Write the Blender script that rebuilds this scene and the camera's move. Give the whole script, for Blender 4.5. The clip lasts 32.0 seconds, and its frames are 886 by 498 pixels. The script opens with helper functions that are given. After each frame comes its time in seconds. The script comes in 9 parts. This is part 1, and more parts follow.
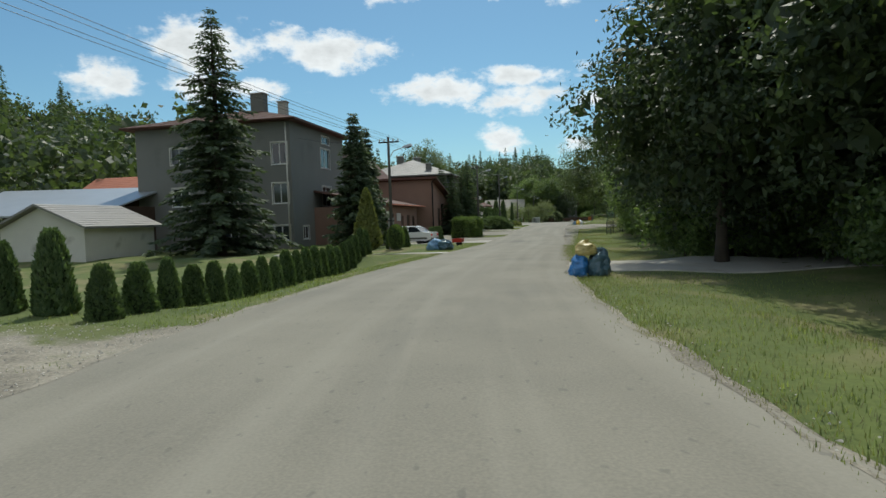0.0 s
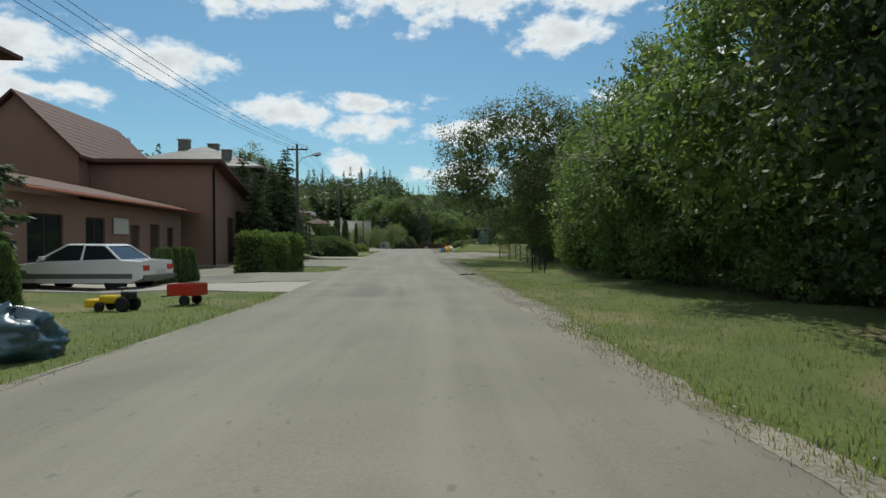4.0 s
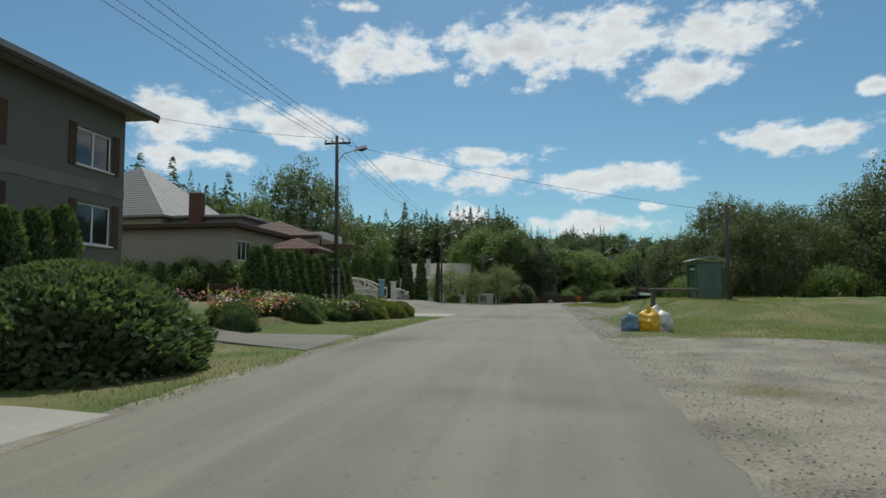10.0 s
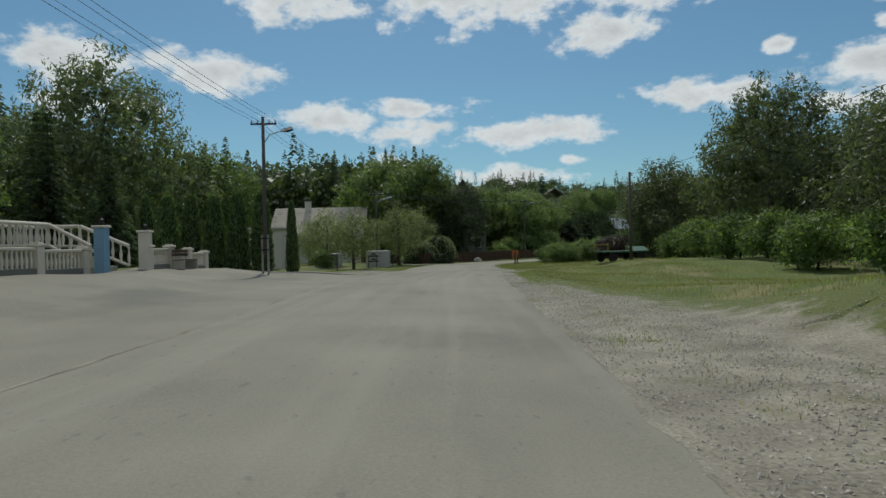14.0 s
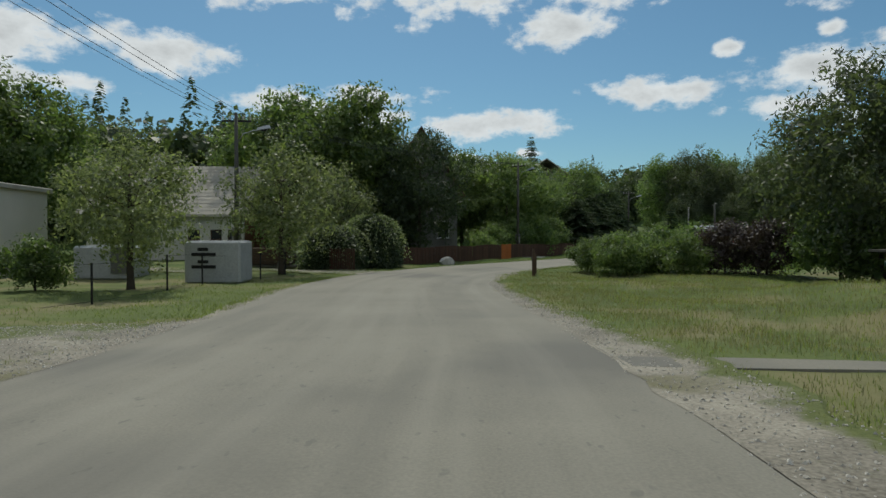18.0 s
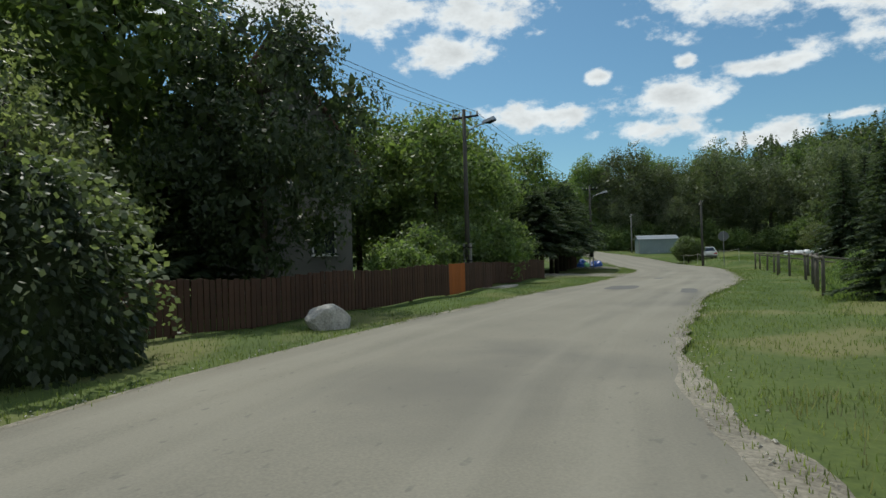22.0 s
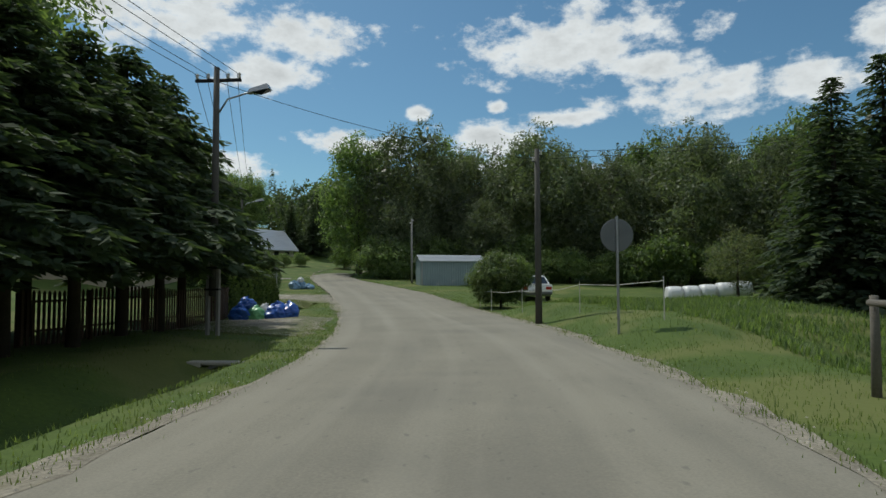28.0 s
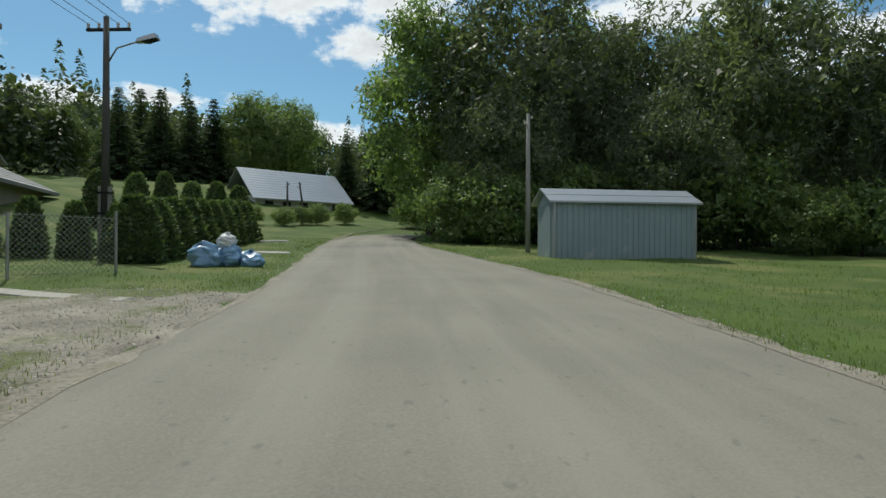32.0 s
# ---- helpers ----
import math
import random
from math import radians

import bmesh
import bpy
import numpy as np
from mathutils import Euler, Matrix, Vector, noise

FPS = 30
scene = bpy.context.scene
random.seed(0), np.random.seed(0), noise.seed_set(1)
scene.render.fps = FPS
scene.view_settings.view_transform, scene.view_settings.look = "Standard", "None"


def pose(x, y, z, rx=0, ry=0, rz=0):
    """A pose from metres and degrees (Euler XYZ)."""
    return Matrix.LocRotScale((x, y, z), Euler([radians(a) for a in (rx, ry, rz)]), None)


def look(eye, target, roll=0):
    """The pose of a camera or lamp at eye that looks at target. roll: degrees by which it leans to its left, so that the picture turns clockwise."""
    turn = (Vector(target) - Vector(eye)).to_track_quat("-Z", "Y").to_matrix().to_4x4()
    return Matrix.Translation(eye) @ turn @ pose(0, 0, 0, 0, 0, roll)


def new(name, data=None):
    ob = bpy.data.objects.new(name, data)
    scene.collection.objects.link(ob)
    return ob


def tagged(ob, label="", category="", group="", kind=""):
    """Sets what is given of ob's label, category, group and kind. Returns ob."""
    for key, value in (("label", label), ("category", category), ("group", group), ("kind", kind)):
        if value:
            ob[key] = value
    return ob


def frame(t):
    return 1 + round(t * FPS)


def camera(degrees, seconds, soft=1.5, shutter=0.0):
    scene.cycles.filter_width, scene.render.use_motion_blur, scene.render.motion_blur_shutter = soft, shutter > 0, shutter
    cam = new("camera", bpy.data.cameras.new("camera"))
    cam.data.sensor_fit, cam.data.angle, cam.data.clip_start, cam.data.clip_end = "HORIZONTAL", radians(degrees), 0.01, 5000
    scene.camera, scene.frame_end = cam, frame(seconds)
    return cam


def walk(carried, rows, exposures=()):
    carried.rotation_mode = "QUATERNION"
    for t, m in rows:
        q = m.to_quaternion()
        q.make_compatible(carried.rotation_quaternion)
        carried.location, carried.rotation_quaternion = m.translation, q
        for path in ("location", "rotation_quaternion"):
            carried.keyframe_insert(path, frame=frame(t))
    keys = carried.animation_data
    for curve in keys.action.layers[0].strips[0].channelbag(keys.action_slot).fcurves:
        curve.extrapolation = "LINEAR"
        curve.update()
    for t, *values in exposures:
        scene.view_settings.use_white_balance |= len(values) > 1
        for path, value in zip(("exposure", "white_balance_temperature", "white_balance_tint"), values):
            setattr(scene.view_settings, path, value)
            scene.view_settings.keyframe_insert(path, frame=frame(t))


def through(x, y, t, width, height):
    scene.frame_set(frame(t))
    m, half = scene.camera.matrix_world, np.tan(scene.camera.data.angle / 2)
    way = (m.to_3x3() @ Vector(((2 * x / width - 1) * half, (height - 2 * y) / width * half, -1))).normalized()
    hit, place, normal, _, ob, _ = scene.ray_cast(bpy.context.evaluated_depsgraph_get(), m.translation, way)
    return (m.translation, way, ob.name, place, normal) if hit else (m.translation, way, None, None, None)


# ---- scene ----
# camera and its drive
cam = camera(71.85, 32.0)
PATH = [
    (0, (0.000, 0.000, 1.250), (-1.893, 9.807, 0.765), -1.99),
    (0.5, (-0.603, 3.455, 1.193), (-1.827, 13.365, 0.650), -1.45),
    (1, (-1.137, 6.898, 1.134), (-1.691, 16.865, 0.547), -0.80),
    (1.5, (-1.495, 10.223, 1.067), (-1.612, 20.202, 0.428), -0.71),
    (2, (-1.741, 13.370, 0.999), (-1.585, 23.353, 0.435), -0.21),
    (2.5, (-1.974, 16.396, 0.929), (-1.602, 26.378, 0.461), 0.30),
    (3, (-2.083, 19.557, 0.874), (-1.658, 29.543, 0.563), 0.42),
    (3.5, (-2.100, 22.885, 0.834), (-1.548, 32.868, 0.602), 0.08),
    (4, (-2.022, 26.365, 0.802), (-1.376, 36.344, 0.702), -0.25),
    (4.5, (-1.861, 29.912, 0.775), (-1.149, 39.887, 0.737), -0.54),
    (5, (-1.639, 33.422, 0.751), (-0.883, 43.393, 0.685), -0.76),
    (5.5, (-1.394, 36.813, 0.729), (-0.611, 46.780, 0.561), -0.78),
    (6, (-1.188, 40.073, 0.711), (-0.388, 50.038, 0.449), -0.20),
    (6.5, (-1.132, 43.357, 0.705), (-0.053, 53.293, 0.355), -0.04),
    (7, (-1.163, 46.775, 0.709), (-0.011, 56.693, 0.166), 0.37),
    (7.5, (-1.142, 50.275, 0.714), (-0.095, 60.201, 0.102), 0.37),
    (8, (-1.078, 53.927, 0.721), (-0.457, 63.899, 0.308), 0.16),
    (8.5, (-1.036, 57.784, 0.737), (-1.074, 67.784, 0.767), -0.03),
    (9, (-1.033, 61.890, 0.767), (-1.722, 71.848, 1.376), -0.14),
    (9.5, (-1.014, 66.229, 0.816), (-2.084, 76.140, 1.604), -0.38),
    (10, (-0.986, 70.557, 0.882), (-2.270, 80.447, 1.623), -0.30),
    (10.5, (-0.894, 74.667, 0.955), (-2.006, 84.589, 1.511), -0.46),
    (11, (-0.742, 78.505, 1.025), (-1.593, 88.464, 1.340), -0.68),
    (11.5, (-0.629, 82.187, 1.090), (-1.184, 92.171, 1.205), -0.60),
    (12, (-0.544, 85.777, 1.137), (-0.809, 95.773, 1.101), -0.52),
    (12.5, (-0.416, 89.230, 1.162), (-0.510, 99.229, 1.019), -0.77),
    (13, (-0.264, 92.680, 1.173), (-0.245, 102.679, 1.005), -0.95),
    (13.5, (-0.130, 96.193, 1.178), (-0.116, 106.192, 1.039), -1.15),
    (14, (-0.000, 99.740, 1.180), (-0.082, 109.739, 1.137), -1.11),
    (14.5, (0.094, 103.258, 1.180), (-0.207, 113.253, 1.276), -1.00),
    (15, (0.164, 106.769, 1.180), (-0.248, 116.760, 1.267), -0.61),
    (15.5, (0.208, 110.327, 1.180), (-0.208, 120.318, 1.234), -0.15),
    (16, (0.221, 113.986, 1.178), (-0.096, 123.981, 1.211), 0.33),
    (16.5, (0.210, 117.768, 1.171), (0.093, 127.768, 1.177), 0.71),
    (17, (0.209, 121.612, 1.158), (0.392, 131.610, 1.079), 0.51),
    (17.5, (0.316, 125.276, 1.136), (0.756, 135.265, 0.984), 0.25),
    (18, (0.604, 128.750, 1.112), (1.252, 138.727, 0.908), 0.11),
    (18.5, (0.879, 132.096, 1.084), (1.691, 142.060, 0.856), 0.04),
    (19, (1.140, 135.481, 1.049), (2.053, 145.436, 0.791), -0.17),
    (19.5, (1.289, 138.734, 0.999), (2.214, 148.688, 0.745), -0.42),
    (20, (1.347, 141.609, 0.933), (2.297, 151.562, 0.740), -0.84),
    (20.5, (1.395, 144.003, 0.861), (2.472, 153.944, 0.792), -1.24),
    (21, (1.485, 146.266, 0.813), (2.906, 156.164, 0.910), -1.33),
    (21.5, (1.828, 148.815, 0.803), (3.562, 158.661, 0.981), -1.68),
    (22, (2.461, 151.575, 0.804), (4.853, 161.283, 0.935), -1.55),
    (22.5, (3.409, 154.330, 0.801), (6.671, 163.782, 0.876), -1.10),
    (23, (4.745, 157.073, 0.800), (8.946, 166.147, 0.832), -0.64),
    (23.5, (6.357, 159.641, 0.794), (11.375, 168.291, 0.800), -0.35),
    (24, (7.992, 161.952, 0.790), (13.822, 170.077, 0.734), -0.24),
    (24.5, (9.632, 163.976, 0.788), (15.981, 171.701, 0.704), -0.43),
    (25, (11.378, 165.864, 0.790), (17.891, 173.452, 0.741), -0.48),
    (25.5, (13.243, 167.773, 0.793), (19.662, 175.440, 0.818), -0.52),
    (26, (15.201, 169.854, 0.796), (21.344, 177.743, 0.962), -0.62),
    (26.5, (17.218, 172.237, 0.798), (22.974, 180.406, 1.172), -0.69),
    (27, (19.280, 175.001, 0.796), (24.621, 183.441, 1.285), -0.48),
    (27.5, (21.429, 178.121, 0.790), (26.561, 186.685, 1.342), -0.28),
    (28, (23.573, 181.373, 0.774), (28.683, 189.951, 1.313), -0.22),
    (28.5, (25.539, 184.450, 0.744), (30.616, 193.049, 1.269), 0.01),
    (29, (27.382, 187.345, 0.709), (32.367, 196.003, 1.136), 0.43),
    (29.5, (29.039, 190.239, 0.683), (33.923, 198.959, 0.991), 0.68),
    (30, (30.513, 193.225, 0.670), (35.318, 201.993, 0.846), 0.65),
    (30.5, (31.933, 196.182, 0.672), (36.562, 205.046, 0.720), 0.40),
    (31, (33.213, 199.241, 0.688), (37.609, 208.223, 0.659), 0.43),
    (31.5, (34.339, 202.254, 0.707), (38.436, 211.376, 0.666), 0.34),
    (32, (35.412, 205.200, 0.729), (39.094, 214.497, 0.760), 0.33),
]

walk(cam, [(t, look(eye, target, roll)) for t, eye, target, roll in PATH],
     exposures=[(t, e, 6500, 4) for t, e in ((0.0, -0.15), (3.0, -0.2), (6.0, -0.3), (9.0, -0.3), (12.0, -0.55), (14.0, -0.55), (19.0, -0.45), (21.0, -0.3), (23.0, -0.25), (27.0, -0.3), (29.0, -0.5), (30.5, -0.25), (32.0, -0.15))])

# ---------------------------------------------------------------- world and sun
SUN_YAW, SUN_EL = 6.0, 56.0      # degrees left of +y, degrees up


def link(nt, a, b):
    nt.links.new(a, b)


def sky_world():
    w = bpy.data.worlds.new("sky")
    scene.world = w
    w.use_nodes = True
    nt = w.node_tree
    nt.nodes.clear()
    N = nt.nodes.new
    out, bg = N("ShaderNodeOutputWorld"), N("ShaderNodeBackground")
    link(nt, bg.outputs[0], out.inputs[0])
    sky = N("ShaderNodeTexSky")
    sky.sky_type = "NISHITA"
    sky.sun_disc = False
    sky.sun_elevation = radians(SUN_EL)
    sky.sun_rotation = radians(-SUN_YAW)
    sky.air_density, sky.dust_density, sky.ozone_density = 1.0, 0.6, 1.6
    bg.inputs["Strength"].default_value = 0.1
    co = N("ShaderNodeTexCoord")
    sep = N("ShaderNodeSeparateXYZ")
    link(nt, co.outputs["Generated"], sep.inputs[0])

    def m(op, a, b=None, c=None):
        n = N("ShaderNodeMath")
        n.operation = op
        for i, v in enumerate((a, b, c)):
            if v is None:
                continue
            if isinstance(v, (int, float)):
                n.inputs[i].default_value = v
            else:
                link(nt, v, n.inputs[i])
        return n.outputs[0]

    # bearing to the right of +y and height, in degrees
    az = m("MULTIPLY", m("ARCTAN2", sep.outputs[0], sep.outputs[1]), 57.2958)
    el = m("MULTIPLY", m("ARCSINE", sep.outputs[2]), 57.2958)
    comb = N("ShaderNodeCombineXYZ")
    link(nt, az, comb.inputs[0])
    link(nt, el, comb.inputs[1])
    # cumulus banks: bearing, height, half width, half height
    banks = CLOUDS
    near = None
    for a, e, hw, hh in banks:
        sub = N("ShaderNodeVectorMath")
        sub.operation = "SUBTRACT"
        link(nt, comb.outputs[0], sub.inputs[0])
        sub.inputs[1].default_value = (a, e, 0)
        mul = N("ShaderNodeVectorMath")
        mul.operation = "MULTIPLY"
        link(nt, sub.outputs[0], mul.inputs[0])
        mul.inputs[1].default_value = (0.9 / hw, 0.88 / hh, 0)
        ln = N("ShaderNodeVectorMath")
        ln.operation = "LENGTH"
        link(nt, mul.outputs[0], ln.inputs[0])
        near = ln.outputs["Value"] if near is None else m("MINIMUM", near, ln.outputs["Value"])
    # the rest of the sky carries scattered cumulus of the same kind
    def noise_at(scale, detail, vec, rough=0.6):
        n = N("ShaderNodeTexNoise")
        n.inputs["Scale"].default_value, n.inputs["Detail"].default_value = scale, detail
        n.inputs["Roughness"].default_value = rough
        link(nt, vec, n.inputs["Vector"])
        return n.outputs["Fac"]
    stretch = N("ShaderNodeVectorMath")
    stretch.operation = "MULTIPLY"
    link(nt, comb.outputs[0], stretch.inputs[0])
    stretch.inputs[1].default_value = (0.62, 1.0, 1.0)
    puff = noise_at(0.42, 9, stretch.outputs[0], 0.62)
    curl = noise_at(0.11, 2, stretch.outputs[0])
    away = m("MULTIPLY", m("GREATER_THAN", m("ABSOLUTE", az), 75.0), 1.0)
    wild = m("SUBTRACT", 1.9, m("MULTIPLY", curl, 2.4))
    wild = m("ADD", wild, m("MULTIPLY", m("SUBTRACT", 1.0, away), 5.0))
    near = m("MINIMUM", near, wild)
    body = m("SUBTRACT", m("ADD", 1.0, m("MULTIPLY", m("SUBTRACT", puff, 0.5), 3.2)), near)
    mr = N("ShaderNodeMapRange")
    mr.interpolation_type = "SMOOTHSTEP"
    mr.inputs["From Min"].default_value, mr.inputs["From Max"].default_value = -0.08, 0.62
    link(nt, body, mr.inputs["Value"])
    # under-sides are greyer than the lit tops
    shade = N("ShaderNodeMapRange")
    shade.inputs["From Min"].default_value, shade.inputs["From Max"].default_value = 0.1, 1.5
    shade.inputs["To Min"].default_value, shade.inputs["To Max"].default_value = 1.0, 0.66
    link(nt, m("ADD", body, m("MULTIPLY", m("SUBTRACT", 0.5, noise_at(0.5, 3, stretch.outputs[0])), 1.6)), shade.inputs["Value"])
    white = N("ShaderNodeMix")
    white.data_type = "RGBA"
    white.inputs[6].default_value = (0.0, 0.0, 0.0, 1)
    white.inputs[7].default_value = (10.6, 10.9, 11.4, 1)
    link(nt, shade.outputs[0], white.inputs[0])
    deep = N("ShaderNodeMix")
    deep.data_type, deep.blend_type = "RGBA", "MULTIPLY"
    deep.inputs[0].default_value = 1.0
    deep.inputs[7].default_value = (0.70, 0.97, 1.04, 1)
    link(nt, sky.outputs[0], deep.inputs[6])
    mix = N("ShaderNodeMix")
    mix.data_type = "RGBA"
    link(nt, mr.outputs[0], mix.inputs[0])
    link(nt, deep.outputs[2], mix.inputs[6])
    link(nt, white.outputs[2], mix.inputs[7])
    link(nt, mix.outputs[2], bg.inputs[0])


CLOUDS = [
    (-13.7, 21.9, 6.6, 2.1), (0.6, 22.2, 7.4, 2.7), (8.2, 22.6, 5.7, 2.9), (14.9, 18.7, 4.3, 2.0), (17.5, 21.6, 5.6, 2.2), (-31.2, 15.3, 4.4, 2.1), (-20.8, 15.2, 5.2, 1.8),
    (-3.3, 12.7, 5.1, 0.9), (-10.2, 11.7, 5.1, 1.5), (-3.8, 10.7, 4.6, 1.2), (7.6, 10.2, 6.8, 1.35), (11.4, 7.7, 1.2, 0.5), (6.0, 6.2, 5.8, 1.1), (-4.9, 7.2, 2.1, 1.1), (-29.7, 12.0, 5.2, 1.0),
    (-16.2, 25.7, 2.6, 0.5), (24.3, 12.6, 5.6, 1.3), (35.3, 13.4, 4.4, 1.8), (33.9, 10.7, 4.8, 1.0), (41.5, 9.3, 4.0, 1.1), (28.7, 15.6, 1.0, 0.6), (35.8, 16.0, 0.9, 0.6),
    (43.5, 21.0, 10.0, 2.9), (49.5, 18.9, 5.4, 1.6), (56.0, 15.8, 9.0, 1.9), (62.0, 16.1, 3.4, 1.7), (42.3, 14.8, 3.1, 0.8), (67.7, 18.4, 2.8, 2.1), (48.3, 10.2, 2.2, 0.5), (-39, 12, 3, 1.6),
]
sky_world()
sun = new("sun", bpy.data.lights.new("sun", "SUN"))
sun.data.energy, sun.data.angle, sun.data.color = 3.5, radians(0.55), (1.0, 0.95, 0.87)
sd = Vector((-math.sin(radians(SUN_YAW)) * math.cos(radians(SUN_EL)), math.cos(radians(SUN_YAW)) * math.cos(radians(SUN_EL)), math.sin(radians(SUN_EL))))
sun.matrix_world = look(sd * 200, (0, 0, 0))

# ---------------------------------------------------------------- materials
def tint(c, k):
    return tuple(min(1.0, max(0.0, v * k)) for v in c[:3]) + (1.0,)


def mat(name, a, b=None, rough=0.8, metal=0.0, scale=3.0, fine=40.0, bump=0.15, spread=0.0, coat=0.0, spec=0.4, coords="Object", stain=None, rim=None):
    """Two colours mixed by a broad and a fine noise, with fine relief; spread: how far single objects differ."""
    b = b or tint(a, 0.78)
    a, b = tint(a, 1), tint(b, 1)
    m = bpy.data.materials.new(name)
    m.use_nodes = True
    nt = m.node_tree
    N = nt.nodes.new
    p = nt.nodes["Principled BSDF"]
    p.inputs["Roughness"].default_value, p.inputs["Metallic"].default_value = rough, metal
    p.inputs["Coat Weight"].default_value = coat
    p.inputs["Specular IOR Level"].default_value = spec
    co = N("ShaderNodeTexCoord")
    n1, n2 = N("ShaderNodeTexNoise"), N("ShaderNodeTexNoise")
    for n, s, d in ((n1, scale, 4), (n2, fine, 3)):
        n.inputs["Scale"].default_value, n.inputs["Detail"].default_value = s, d
        link(nt, co.outputs[coords], n.inputs["Vector"])
    add = N("ShaderNodeMath")
    add.operation = "MULTIPLY_ADD"
    link(nt, n2.outputs["Fac"], add.inputs[0])
    add.inputs[1].default_value = 0.5
    half = N("ShaderNodeMath")
    half.operation = "MULTIPLY"
    link(nt, n1.outputs["Fac"], half.inputs[0])
    half.inputs[1].default_value = 0.5
    link(nt, half.outputs[0], add.inputs[2])
    ramp = N("ShaderNodeMapRange")
    ramp.inputs["From Min"].default_value, ramp.inputs["From Max"].default_value = 0.3, 0.7
    link(nt, add.outputs[0], ramp.inputs["Value"])
    mix = N("ShaderNodeMix")
    mix.data_type = "RGBA"
    mix.inputs[6].default_value, mix.inputs[7].default_value = b, a
    link(nt, ramp.outputs[0], mix.inputs[0])
    last = mix.outputs[2]
    if stain:
        n3 = N("ShaderNodeTexNoise")
        n3.inputs["Scale"].default_value, n3.inputs["Detail"].default_value = stain[1], 5
        link(nt, co.outputs[coords], n3.inputs["Vector"])
        r3 = N("ShaderNodeMapRange")
        r3.inputs["From Min"].default_value, r3.inputs["From Max"].default_value = stain[2], stain[2] + 0.12
        link(nt, n3.outputs["Fac"], r3.inputs["Value"])
        mx = N("ShaderNodeMix")
        mx.data_type = "RGBA"
        mx.inputs[7].default_value = tint(stain[0], 1)
        link(nt, r3.outputs[0], mx.inputs[0])
        link(nt, last, mx.inputs[6])
        last = mx.outputs[2]
    if rim:
        at_r, n4, s4, r4 = N("ShaderNodeAttribute"), N("ShaderNodeTexNoise"), N("ShaderNodeMath"), N("ShaderNodeMapRange")
        at_r.attribute_name = "rim"
        n4.inputs["Scale"].default_value, n4.inputs["Detail"].default_value, n4.inputs["Roughness"].default_value = 1.1, 8, 0.68
        link(nt, co.outputs[coords], n4.inputs["Vector"])
        s4.operation = "MULTIPLY_ADD"
        link(nt, n4.outputs["Fac"], s4.inputs[0])
        s4.inputs[1].default_value = 2.3
        link(nt, at_r.outputs["Fac"], s4.inputs[2])
        r4.inputs["From Min"].default_value, r4.inputs["From Max"].default_value = 1.4, 1.75
        link(nt, s4.outputs[0], r4.inputs["Value"])
        n5, m5, m6 = N("ShaderNodeTexNoise"), N("ShaderNodeMix"), N("ShaderNodeMix")
        n5.inputs["Scale"].default_value, n5.inputs["Detail"].default_value = 14.0, 4
        link(nt, co.outputs[coords], n5.inputs["Vector"])
        m5.data_type = m6.data_type = "RGBA"
        m5.inputs[6].default_value, m5.inputs[7].default_value = tint(rim[0], 1), tint(rim[1], 1)
        link(nt, n5.outputs["Fac"], m5.inputs[0])
        link(nt, r4.outputs[0], m6.inputs[0])
        link(nt, last, m6.inputs[6])
        link(nt, m5.outputs[2], m6.inputs[7])
        last = m6.outputs[2]
    if spread:
        oi, hsv = N("ShaderNodeObjectInfo"), N("ShaderNodeHueSaturation")
        mr = N("ShaderNodeMapRange")
        mr.inputs["To Min"].default_value, mr.inputs["To Max"].default_value = 1 - spread, 1 + spread
        link(nt, oi.outputs["Random"], mr.inputs["Value"])
        link(nt, mr.outputs[0], hsv.inputs["Value"])
        link(nt, last, hsv.inputs["Color"])
        last = hsv.outputs[0]
    link(nt, last, p.inputs["Base Color"])
    if bump:
        bp = N("ShaderNodeBump")
        bp.inputs["Strength"].default_value, bp.inputs["Distance"].default_value = bump, 0.02
        link(nt, add.outputs[0], bp.inputs["Height"])
        link(nt, bp.outputs[0], p.inputs["Normal"])
    return m


